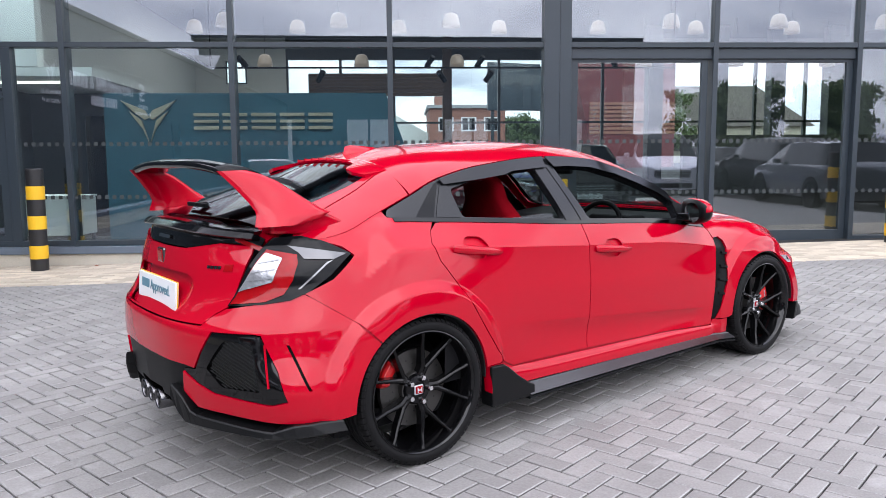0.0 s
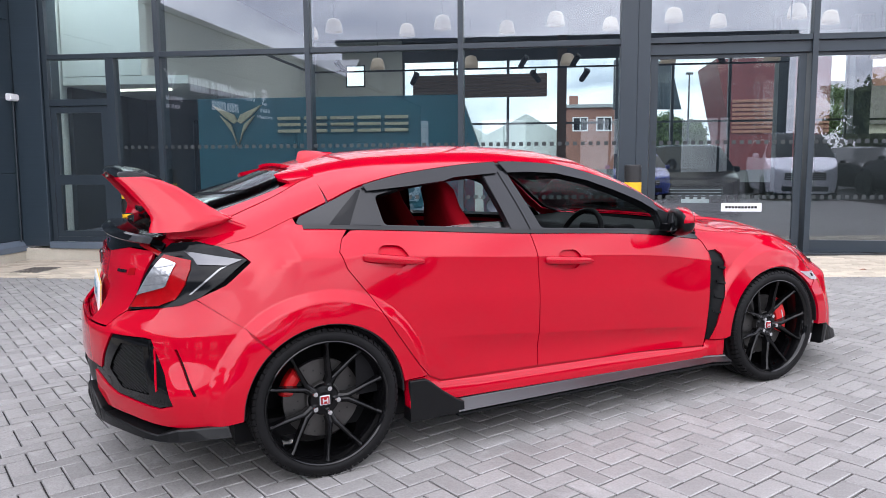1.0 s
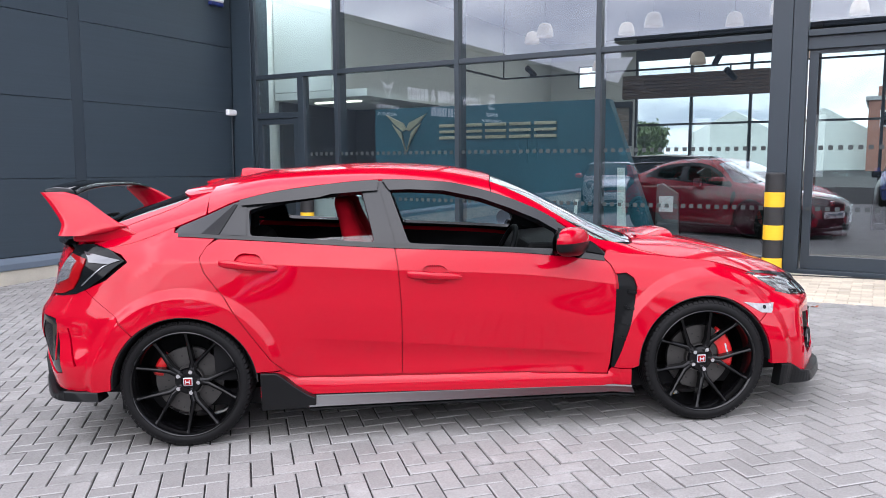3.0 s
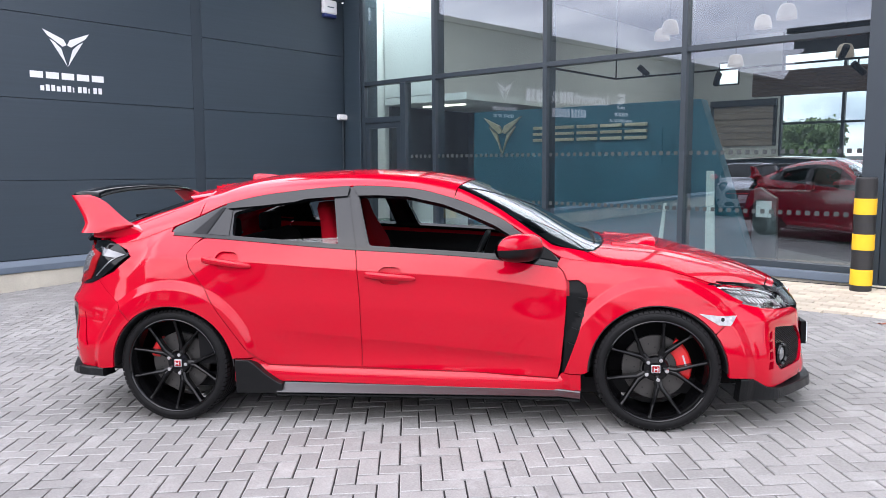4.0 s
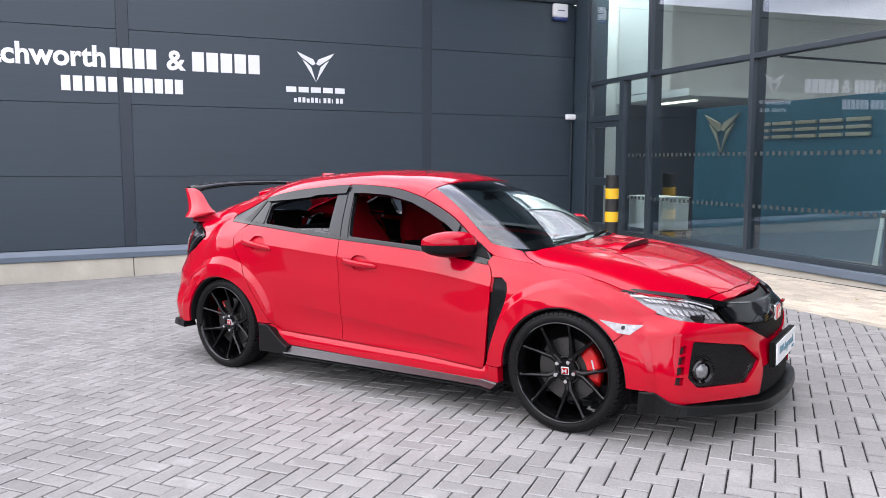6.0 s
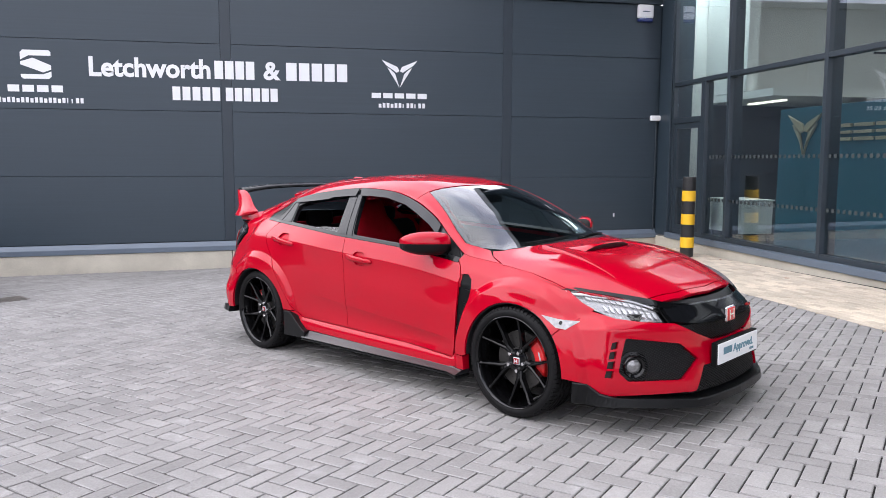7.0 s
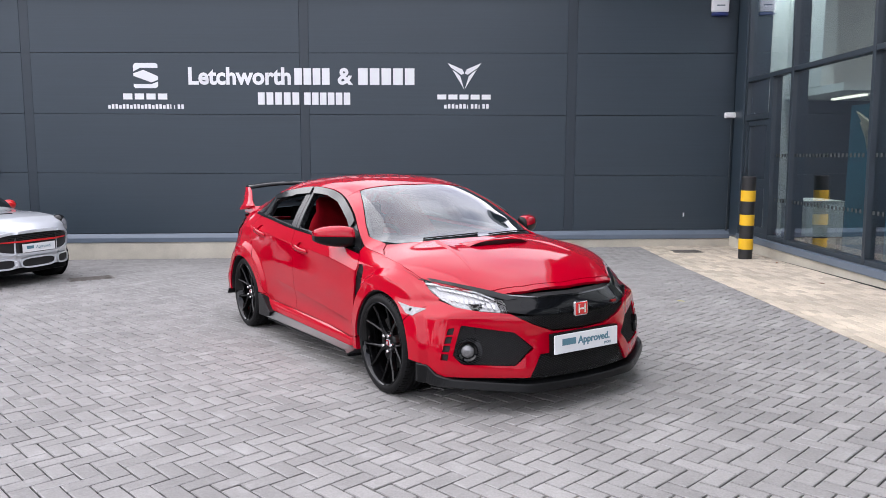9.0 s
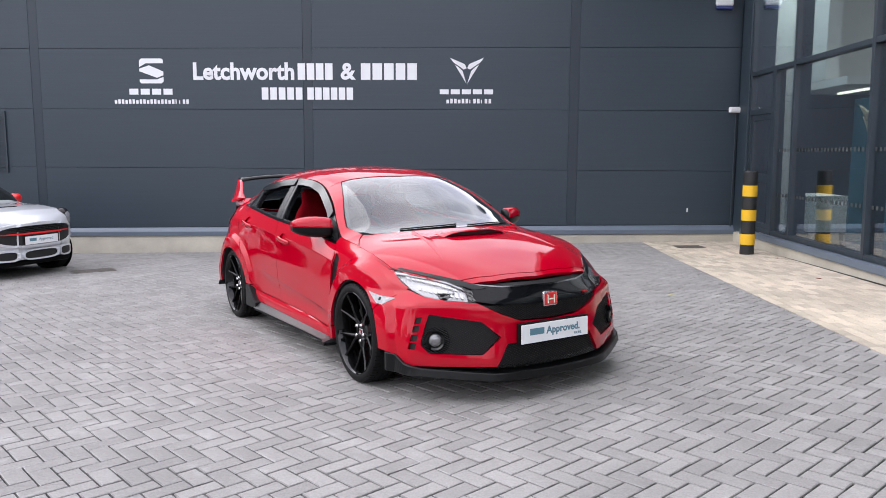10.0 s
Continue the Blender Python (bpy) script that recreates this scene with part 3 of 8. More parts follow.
def side_y(x, z):
    """Half width of the body at (x, z)."""
    x, z = np.atleast_1d(np.asarray(x, float)), np.atleast_1d(np.asarray(z, float))
    zb, zt = belt_z(x), np.maximum(top_z(x), belt_z(x) + 0.012)
    k = np.stack([np.full_like(x, 0.18), 0.18 + 0.45 * (zb - 0.48), zb - 0.30, zb - 0.12, zb, zt])
    v = np.stack([r(x) for r in ROWS_Y])
    zz = np.clip(z, k[0], k[-1])
    h = np.diff(k, axis=0)
    d = np.diff(v, axis=0) / h
    m = np.zeros_like(v)
    m[0], m[-1] = d[0], d[-1]
    m[1:-1] = (d[:-1] * h[1:] + d[1:] * h[:-1]) / (h[1:] + h[:-1])
    i = np.clip((zz[None] >= k).sum(0) - 1, 0, 4)
    n = np.arange(len(x))
    hi, t = h[i, n], (zz - k[i, n]) / h[i, n]
    # the pressed shoulder line keeps a slope of its own on either side
    sharp = 0.85
    lower = m.copy()
    lower[3] = (1 - sharp) * m[3] + sharp * d[2]
    upper = m.copy()
    upper[3] = (1 - sharp) * m[3] + sharp * d[3]
    y = ((1 + 2 * t) * (1 - t) ** 2 * v[i, n] + t * (1 - t) ** 2 * hi * upper[i, n] + t * t * (3 - 2 * t) * v[i + 1, n] + t * t * (t - 1) * hi * lower[i + 1, n])
    # hollow below the shoulder line, and the scoop above the sill, each with a crisp upper edge
    def fade(a0, a1, b0, b1):
        p, q = np.clip((x - a0) / (a1 - a0), 0, 1), np.clip((b1 - x) / (b1 - b0), 0, 1)
        return p * p * (3 - 2 * p) * q * q * (3 - 2 * q)
    w = np.clip((zb - 0.12 - z) / 0.21, 0, 1)
    y = y - 0.026 * fade(-1.0, -0.55, 0.70, 0.95) * w * (1 - w) ** 1.5
    zc = scoop_z(x)
    w = np.clip((zc - z) / (zc - 0.275), 0, 1)
    y = y - 0.060 * fade(-0.90, -0.45, 0.62, 0.88) * w * (1 - w) ** 1.4
    # flared arches with a crisp outer edge
    for cx in (-AXLE, AXLE):
        q = np.clip((0.500 - np.hypot(x - cx, z - 0.318)) / 0.046, 0, 1)
        y = y + 0.030 * (0.75 * q + 0.25 * q * q * (3 - 2 * q))
    f = np.clip((x - AXLE) / nose_len(z), 0, 1)
    r = np.clip((-AXLE - x) / tail_len(z), 0, 1)
    # bumper with broad corners, lamps and bonnet edge more pointed
    w = np.clip((0.66 - z) / 0.10, 0, 1)
    w = w * w * (3 - 2 * w)
    v = np.clip((0.60 - z) / 0.18, 0, 1)
    v = v * v * (3 - 2 * v)
    return y * (w * nose_round(f) + (1 - w) * (1 - f ** 2.2) ** (1 / 2.2)) * (v * tail_round(r) + (1 - v) * (1 - r ** 2.9) ** (1 / 2.9))


centre_z = smooth_curve([(-2.2, 1.05), (-2.06, 1.09), (-1.98, 1.125), (-1.5, 1.27), (-1.25, 1.345), (-0.9, 1.40), (-0.4, 1.418), (0.0, 1.395), (0.29, 1.342), (0.34, 1.325), (0.7, 1.16), (1.07, 0.965), (1.1, 0.957), (1.4, 0.925), (1.7, 0.865), (1.95, 0.785), (2.1, 0.72), (2.25, 0.65)])


def top_surface(x, y):
    """Height of roof, screens and bonnet at (x, y)."""
    x, y = np.atleast_1d(np.asarray(x, float)), np.atleast_1d(np.asarray(y, float))
    c, t, w = centre_z(x), top_z(x), side_y(x, top_z(x))
    u = np.clip(np.abs(y) / np.maximum(w, 1e-3), 0, 1.25)
    return c - (c - t) * (0.35 * u ** 2 + 0.65 * u ** 4.5)


def plan_curve(z, end):
    """Sampled plan outline of one half at height z, from the centre line round the corner: x, y and length along it."""
    z = np.atleast_1d(np.asarray(z, float))
    e = np.linspace(0, 1, 160) ** 2.2
    ln = (nose_len if end > 0 else tail_len)(z)
    tip = AXLE + ln
    xs = tip[:, None] - (tip - 0.6)[:, None] * e[None]
    zz = np.repeat(z[:, None], len(e), 1)
    ys = side_y(end * xs.ravel(), zz.ravel()).reshape(xs.shape)
    ys[:, 0] = 0
    s = np.concatenate([np.zeros((len(z), 1)), np.cumsum(np.hypot(np.diff(xs), np.diff(ys)), 1)], 1)
    return end * xs, ys, s


def end_surface(s, z, end):
    """Point at distance s round the front (end 1) or rear (end -1) from the centre line, at height z."""
    s, z = np.atleast_1d(np.asarray(s, float)), np.atleast_1d(np.asarray(z, float))
    xs, ys, ss = plan_curve(z, end)
    a = np.abs(s)
    i = np.clip((ss <= a[:, None]).sum(1) - 1, 0, ss.shape[1] - 2)
    n = np.arange(len(s))
    t = (a - ss[n, i]) / (ss[n, i + 1] - ss[n, i])
    x = xs[n, i] + t * (xs[n, i + 1] - xs[n, i])
    y = ys[n, i] + t * (ys[n, i + 1] - ys[n, i])
    return x, np.sign(s) * y, z


def side_map(u, v, out=0.0):
    """(x, z) on the flank."""
    return np.stack([u, side_y(u, v) + out, v], 1)


def top_map(u, v, out=0.0):
    """(x, y) on roof, screens or bonnet."""
    return np.stack([u, v, top_surface(u, v) + out], 1)


def rear_map(u, v, out=0.0):
    return np.stack(end_surface(u, v, -1), 1)


def front_map(u, v, out=0.0):
    return np.stack(end_surface(u, v, 1), 1)


def dense(loop, step):
    out = []
    for a, b in zip(loop, loop[1:] + loop[:1]):
        n = max(1, int(math.ceil(math.hypot(b[0] - a[0], b[1] - a[1]) / step)))
        out += [(a[0] + (b[0] - a[0]) * k / n, a[1] + (b[1] - a[1]) * k / n) for k in range(n)]
    return out


def inside_loops(px, py, loops):
    """Even-odd test for arrays of points."""
    odd = np.zeros(len(px), bool)
    for lp in loops:
        q = np.array(lp)
        for (x0, y0), (x1, y1) in zip(q, np.roll(q, -1, 0)):
            c = ((y0 > py) != (y1 > py)) & (px < (x1 - x0) * (py - y0) / (y1 - y0 + 1e-12) + x0)
            odd ^= c
    return odd


def rounded(loop, r=0.02, n=3):
    """Rounds the corners of a loop."""
    out = []
    m = len(loop)
    for i in range(m):
        p0, p, p1 = Vector(loop[i - 1]), Vector(loop[i]), Vector(loop[(i + 1) % m])
        a, b = (p0 - p), (p1 - p)
        k = min(r, a.length * 0.45, b.length * 0.45)
        a, b = p + a.normalized() * k, p + b.normalized() * k
        for j in range(n + 1):
            t = j / n
            q = a * (1 - t) ** 2 + p * 2 * t * (1 - t) + b * t * t
            out.append((q.x, q.y))
    return out


def panel(name, loop, mapping, mat, parent, holes=(), step=0.03, out=0.0, thick=0.012, mirror=1, label="", edge=0.0, creases=()):
    """A sheet-metal panel: a flat outline with holes, laid on the body surface by mapping, with turned-in edges.
    mirror -1 puts it on the car's right side, 1 on its left; 0 means the outline spans both sides."""
    loops = [dense(list(lp), step) for lp in (loop, *holes)]
    pts, edges = [], []
    for lp in loops:
        k = len(pts)
        pts += lp
        edges += [(k + i, k + (i + 1) % len(lp)) for i in range(len(lp))]
    nb = len(pts)
    q = np.array(pts)
    # pressed lines that the mesh has to follow
    for line in creases:
        c = np.array(line)
        keep = inside_loops(c[:, 0], c[:, 1], loops)
        keep &= np.min((c[:, None, 0] - q[None, :nb, 0]) ** 2 + (c[:, None, 1] - q[None, :nb, 1]) ** 2, 1) > 0.005 ** 2
        last = None
        for i in range(len(c)):
            if not keep[i]:
                last = None
                continue
            pts.append((float(c[i, 0]), float(c[i, 1])))
            if last is not None:
                edges.append((last, len(pts) - 1))
            last = len(pts) - 1
    q = np.array(pts)
    gx, gy = np.meshgrid(np.arange(q[:, 0].min() + step * 0.5, q[:, 0].max(), step), np.arange(q[:, 1].min() + step * 0.5, q[:, 1].max(), step))
    gx, gy = gx.ravel(), gy.ravel()
    ok = inside_loops(gx, gy, loops)
    gx, gy = gx[ok], gy[ok]
    if len(gx):
        near = np.min((gx[:, None] - q[None, :, 0]) ** 2 + (gy[:, None] - q[None, :, 1]) ** 2, 1) > (step * 0.40) ** 2
        gx, gy = gx[near], gy[near]
    every = [Vector(p) for p in pts] + [Vector((a, b)) for a, b in zip(gx, gy)]
    vs, es, fs, ov, oe, of = delaunay_2d_cdt(every, edges, [], 0, 1e-6)
    uv = np.array([(v.x, v.y) for v in vs])
    tri = np.array([f for f in fs if len(f) == 3])
    cen = uv[tri].mean(1)
    tri = tri[inside_loops(cen[:, 0], cen[:, 1], loops)]
    e = 0.004
    P = mapping(uv[:, 0], uv[:, 1])
    du = mapping(uv[:, 0] + e, uv[:, 1]) - mapping(uv[:, 0] - e, uv[:, 1])
    dv = mapping(uv[:, 0], uv[:, 1] + e) - mapping(uv[:, 0], uv[:, 1] - e)
    N = np.cross(du, dv)
    N /= np.maximum(np.linalg.norm(N, axis=1), 1e-9)[:, None]
    away = P - np.array([0, 0, 0.55]) * np.array([1, 1, 1])
    away[:, 0] *= 0.25
    flip = np.sign((N * away).sum(1))
    flip[flip == 0] = 1
    N *= flip[:, None]
    P = P + N * out
    if mirror < 0:
        P[:, 1] *= -1
        N[:, 1] *= -1
    # orient triangles along the normals
    a, b, c = P[tri[:, 0]], P[tri[:, 1]], P[tri[:, 2]]
    back = (np.cross(b - a, c - a) * N[tri[:, 0]]).sum(1) < 0
    tri[back] = tri[back][:, ::-1]
    verts = [tuple(p) for p in P]
    normals = [tuple(n) for n in N]
    faces = [tuple(int(i) for i in t) for t in tri]
    # rim
    if thick > 0:
        count = {}
        for t in faces:
            for i in range(3):
                x, y = t[i], t[(i + 1) % 3]
                count[(x, y)] = count.get((x, y), 0) + 1
        rim = [k for k in count if (k[1], k[0]) not in count]
        for x, y in rim:
            k = len(verts)
            px, py = P[x], P[y]
            qx, qy = px - N[x] * thick, py - N[y] * thick
            verts += [tuple(px), tuple(py), tuple(qy), tuple(qx)]
            d = py - px
            rn = np.cross(d, N[x])
            rn = rn / max(np.linalg.norm(rn), 1e-9)
            normals += [tuple(rn)] * 4
            faces.append((k + 1, k, k + 3, k + 2))
    me = bpy.data.meshes.new(name)
    me.from_pydata(verts, [], faces)
    me.shade_smooth()
    me.normals_split_custom_set_from_vertices(normals)
    me.materials.append(mat)
    ob = new(name, me)
    ob.parent = parent
    if label:
        ob["label"] = label
    return ob


def both(name, loop, mapping, mat, parent, **kw):
    return [panel(name, loop, mapping, mat, parent, mirror=m, **kw) for m in (-1, 1)]


def seam(pts, mapping, parent, width=0.026, out=-0.007, mirror=1):
    """Painted flange behind a shut line that runs through pts."""
    q = [Vector(p) for p in pts]
    left, right = [], []
    for i, p in enumerate(q):
        d = (q[min(i + 1, len(q) - 1)] - q[max(i - 1, 0)]).normalized()
        n = Vector((-d.y, d.x)) * width / 2
        left.append(tuple(p + n))
        right.append(tuple(p - n))
    return panel("shut_flange", left + right[::-1], mapping, M_RED_FLANGE, parent, step=0.03, out=out, thick=0.0, mirror=mirror)


def arc(cx, cz, r, a0, a1, n=24):
    return [(cx + r * math.cos(radians(a0 + (a1 - a0) * k / n)), cz + r * math.sin(radians(a0 + (a1 - a0) * k / n))) for k in range(n + 1)]


CAR_YAW = radians(34.236)
CF = Vector((math.cos(CAR_YAW), math.sin(CAR_YAW), SLOPE_X * math.cos(CAR_YAW) + SLOPE_Y * math.sin(CAR_YAW))).normalized()
CL = N_UP.cross(CF).normalized()
CAR_POSE = Matrix(((CF.x, CL.x, N_UP.x, 0.6858), (CF.y, CL.y, N_UP.y, 4.7138), (CF.z, CL.z, N_UP.z, 0.0418), (0, 0, 0, 1)))
CAR_POSE.translation.z = ground_z(0.6858, 4.7138)
car = thing("car", CAR_POSE, "red five-door performance hatchback with black wheels parked on grey block paving", "car")

M_RED_FLANGE = material("red_flange_paint", (0.25, 0.0003, 0.008), 0.5, vary=0.02, spec=0.2)
M_SCREEN = glass("windscreen_glass", (0.72, 0.87, 0.86), 0.62, gain=2.3)
M_CARGLASS = glass("car_glass", (0.72, 0.87, 0.86), 0.72, gain=1.4)
M_LAMPGLASS = glass("lamp_glass", (1, 1, 1), 0.95, gain=1.2)
M_TINT = glass("tinted_glass", (0.5, 0.52, 0.55), 0.30, gain=0.9)
M_CHROME = material("chrome", (0.75, 0.75, 0.76), 0.08, 1.0, vary=0.02)
M_STEEL = material("dark_polished_steel", (0.16, 0.16, 0.165), 0.18, 1.0, vary=0.05)
M_ALU = material("brake_disc_steel", (0.08, 0.077, 0.074), 0.4, 0.8, vary=0.1, scale=30)
M_CALIPER = material("red_caliper_paint", (0.62, 0.01, 0.012), 0.3, vary=0.03, coat=0.5)
M_MESH = material("black_grille_plastic", (0.010, 0.010, 0.011), 0.5, vary=0.08)
M_SMOKE = material("smoked_acrylic", (0.005, 0.0055, 0.0065), 0.08, vary=0.03, spec=0.18)
M_PILLAR = material("satin_grey_pillar", (0.008, 0.009, 0.0105), 0.24, vary=0.06, spec=0.42)
M_CUP = material("red_paint_in_the_recess", (0.405, 0.0003, 0.0125), 0.45, vary=0.02, coat=0.4, spec=0.0, coat_rough=0.2)
M_MIRROR_BASE = material("mirror_base_plastic", (0.006, 0.0063, 0.007), 0.32, vary=0.06, spec=0.16)
M_DEFLECT = material("smoked_deflector", (0.006, 0.0065, 0.0075), 0.12, vary=0.05, spec=0.45)
M_LENS_RED = material("red_lamp_lens", (0.26, 0.0008, 0.003), 0.12, vary=0.15, scale=30, coat=0.35, spec=0.2)
M_TAIL_CLEAR = material("clear_tail_reflector", (0.42, 0.43, 0.45), 0.2, 0.7, vary=0.35, scale=26, bump=0.35, bump_scale=22, coat=0.6)
M_LENS_CLEAR = material("clear_lamp_reflector", (0.22, 0.225, 0.235), 0.22, 0.5, vary=0.3, scale=40, bump=0.3, bump_scale=30, coat=1.0)
M_MARKER = material("clear_marker_lens", (0.30, 0.30, 0.31), 0.25, 0.0, vary=0.40, scale=38, bump=0.3, bump_scale=40, coat=0.2)
M_TAIL_TOP = material("smoked_tail_lens", (0.09, 0.092, 0.10), 0.10, 0.3, vary=0.1, scale=8, coat=1.0)
M_MESHBAR = material("grey_mesh_bars", (0.016, 0.016, 0.017), 0.45, spec=0.25, vary=0.1)
M_FOG = material("fog_lamp_lens", (0.22, 0.22, 0.225), 0.08, 0.4, vary=0.4, scale=60, bump=0.5, bump_scale=50, coat=0.6)
M_BRIGHT = material("bright_lamp_metal", (0.62, 0.63, 0.66), 0.25, 0.35, vary=0.1, scale=20, coat=0.5)
M_CELL = material("bright_reflector_cell", (0.47, 0.475, 0.485), 0.25, 0.5, vary=0.15, scale=60)
M_SEAT_RED = material("red_suede", (0.20, 0.002, 0.007), 0.9, vary=0.12, scale=20, bump=0.2, bump_scale=200, spec=0.05)
M_SEAT_BLACK = material("black_fabric", (0.007, 0.007, 0.0075), 0.9, vary=0.12, scale=20, bump=0.2, bump_scale=200, spec=0.05)
M_INTERIOR = material("dark_interior_plastic", (0.007, 0.007, 0.0078), 0.6, vary=0.1, scale=10, bump=0.1, bump_scale=150, spec=0.12)
M_PLATE = material("white_plate", (0.80, 0.81, 0.82), 0.35, vary=0.03, coat=0.3)
M_INK_TEAL = material("grey_teal_ink", (0.10, 0.22, 0.28), 0.5, vary=0.03)

ARCH_R, ARCH_Z = 0.361, 0.318
GAP = 0.0024


def belt_line(x0, x1, d=0.0, n=24):
    xs = np.linspace(x0, x1, n)
    return [(float(x), float(z)) for x, z in zip(xs, belt_z(xs) + d)]


def roof_line(x0, x1, d=0.0, n=24):
    xs = np.linspace(x0, x1, n)
    return [(float(x), float(z)) for x, z in zip(xs, top_z(xs) + d)]


def build_car_body():
    G = GAP
    flare = [arc(cx, 0.318, r, -20, 200, 110) for cx in (-AXLE, AXLE) for r in (0.505, 0.494, 0.461, 0.449)]
    press = [[(float(x), float(z(x)) + d) for x in np.linspace(-0.95, 0.87, 40)] for z in (scoop_z, lambda x: belt_z(x) - 0.12) for d in (0.005, -0.005)]
    # doors
    fd = [(-0.252 + G, 0.318), (0.40, 0.297), (0.835, 0.275), (0.848, 0.33), (0.868, 0.50), (0.884, 0.68), (0.887, 0.787), (0.866, 0.845), (0.832, 0.877)]
    fd += belt_line(0.82, -0.27 + G, -0.013) + [(-0.258 + G, 0.90), (-0.246 + G, 0.70), (-0.246 + G, 0.50)]
    cup_f = rounded([(-0.150, 0.833), (-0.118, 0.884), (-0.018, 0.880), (0.012, 0.828), (-0.018, 0.784), (-0.118, 0.788)], 0.038)
    front_doors = both("front_door", fd, side_map, M_RED, car, holes=[cup_f], step=0.022, creases=press)
    rd = [(-0.252 - G, 0.318), (-0.246 - G, 0.50), (-0.246 - G, 0.70), (-0.258 - G, 0.90), (-0.27 - G, 0.97)] + belt_line(-0.275, -1.15, -0.013)
    rear_edge = [(-1.178, 1.045), (-1.225, 1.015), (-1.252, 0.965), (-1.228, 0.89), (-1.133, 0.763), (-1.03, 0.60), (-0.915, 0.431), (-0.852, 0.362), (-0.79, 0.33)]
    rd += rear_edge
    cup_r = rounded([(-1.095, 0.926), (-1.062, 0.978), (-0.962, 0.970), (-0.930, 0.914), (-0.962, 0.872), (-1.062, 0.880)], 0.038)
    rear_doors = both("rear_door", rd, side_map, M_RED, car, holes=[cup_r], step=0.02, creases=flare + press)
    for doors, cup, hx0, hz0, hx1, hz1 in ((front_doors, cup_f, -0.212, 0.842, 0.072, 0.818), (rear_doors, cup_r, -1.155, 0.934, -0.866, 0.893)):
        for m, door in zip((-1, 1), doors):
            panel("handle_cup", cup, side_map, M_CUP, door, out=-0.014, thick=0.0, step=0.02, mirror=m)
            n = 14
            t = np.linspace(0, 1, n)
            xs_, zs_ = hx0 + (hx1 - hx0) * t, hz0 + (hz1 - hz0) * t
            h = 1.25 * np.array([0.012, 0.016, 0.017, 0.017, 0.017, 0.0165, 0.016, 0.016, 0.0155, 0.015, 0.0145, 0.0135, 0.012, 0.007])
            o = 0.002 + 0.024 * np.sin(np.pi * np.clip(t * 1.02, 0.06, 0.94)) ** 0.5
            bm = bmesh.new()
            rings = []
            for x_, z_, h_, o_ in zip(xs_, zs_, h, o):
                y_ = float(side_y(x_, z_)[0])
                ring = [bm.verts.new((x_, m * (y_ + o_ * k), z_ + dz)) for k, dz in ((0.55, -h_), (0.92, -h_ * 0.8), (1.0, 0), (0.92, h_ * 0.8), (0.55, h_))]
                rings.append(ring)
            for a, b in zip(rings, rings[1:]):
                for i in range(5):
                    j = (i + 1) % 5
                    bm.faces.new((a[i], a[j], b[j], b[i]) if m > 0 else (b[i], b[j], a[j], a[i]))
            bm.faces.new(rings[0])
            bm.faces.new(rings[-1][::-1])
            bmesh.ops.recalc_face_normals(bm, faces=bm.faces[:])
            part("door_handle", bm, M_RED, door, smooth=True)
    # quarter with the wheel arch
    def back(p):
        return (p[0] - 0.0045, p[1] - 0.0025)
    quarter = [(-1.405, 1.083), (-1.30, 1.068), (-1.19, 1.053)] + [back(p) for p in rear_edge[1:-2]] + [(-0.868, 0.373), (-0.975, 0.372)]
    quarter += arc(-AXLE, ARCH_Z, ARCH_R, 8, 130, 30) + [(-1.668, 0.683), (-1.75, 0.742), (-1.846, 0.812), (-1.73, 0.862), (-1.622, 0.948), (-1.66, 0.985), (-1.76, 1.02)] + roof_line(-1.70, -1.41, 0.0, 10)
    both("rear_quarter_panel", quarter, side_map, M_RED, car, step=0.018, creases=flare)
    # sill
    sill = [(-0.975, 0.366), (-0.866, 0.366), (-0.850, 0.354), (-0.79, 0.322), (-0.6, 0.314), (0.40, 0.291), (0.835, 0.269), (0.855, 0.30), (0.90, 0.30), (0.955, 0.30), (0.955, 0.205), (0.4, 0.215), (-0.6, 0.235), (-0.975, 0.24)]
    def sill_map(u, v, out=0.0):
        w = np.clip((v - 0.235) / (0.066 - 0.026 * u), 0, 1)
        return np.stack([u, side_y(u, v) + out + 0.026 * np.sqrt(1 - 0.98 * w * w) * np.clip((0.95 - u) / 0.13, 0.12, 1) - 0.0055, v], 1)
    both("sill", sill, sill_map, M_RED, car, out=0.0, thick=0.05, step=0.014)
    # front wing
    wing = [(0.838, 0.882), (0.871, 0.848), (0.8925, 0.80), (0.95, 0.803), (0.988, 0.775), (1.0, 0.73), (0.985, 0.66), (0.945, 0.52), (0.895, 0.38), (0.868, 0.306), (0.958, 0.306)]
    wing += arc(AXLE, ARCH_Z, ARCH_R, 180, 36, 30) + [(1.70, 0.585), (1.76, 0.625), (1.812, 0.668), (1.75, 0.70), (1.655, 0.762), (1.60, 0.788)] + roof_line(1.60, 0.86, -0.001, 16)
    both("front_wing", wing, side_map, M_RED, car, step=0.018, creases=flare)
    # air outlet behind the wheel
    vent = [(0.893, 0.803), (0.95, 0.806), (0.991, 0.777), (1.004, 0.73), (0.989, 0.66), (0.949, 0.52), (0.899, 0.38), (0.866, 0.30), (0.852, 0.305), (0.872, 0.50), (0.888, 0.68), (0.890, 0.78)]
    for ob in both("air_outlet", vent, side_map, M_BLACK_SATIN, car, out=-0.012, thick=0.01, step=0.02, label="satin black air outlet behind the front wheel"):
        pass
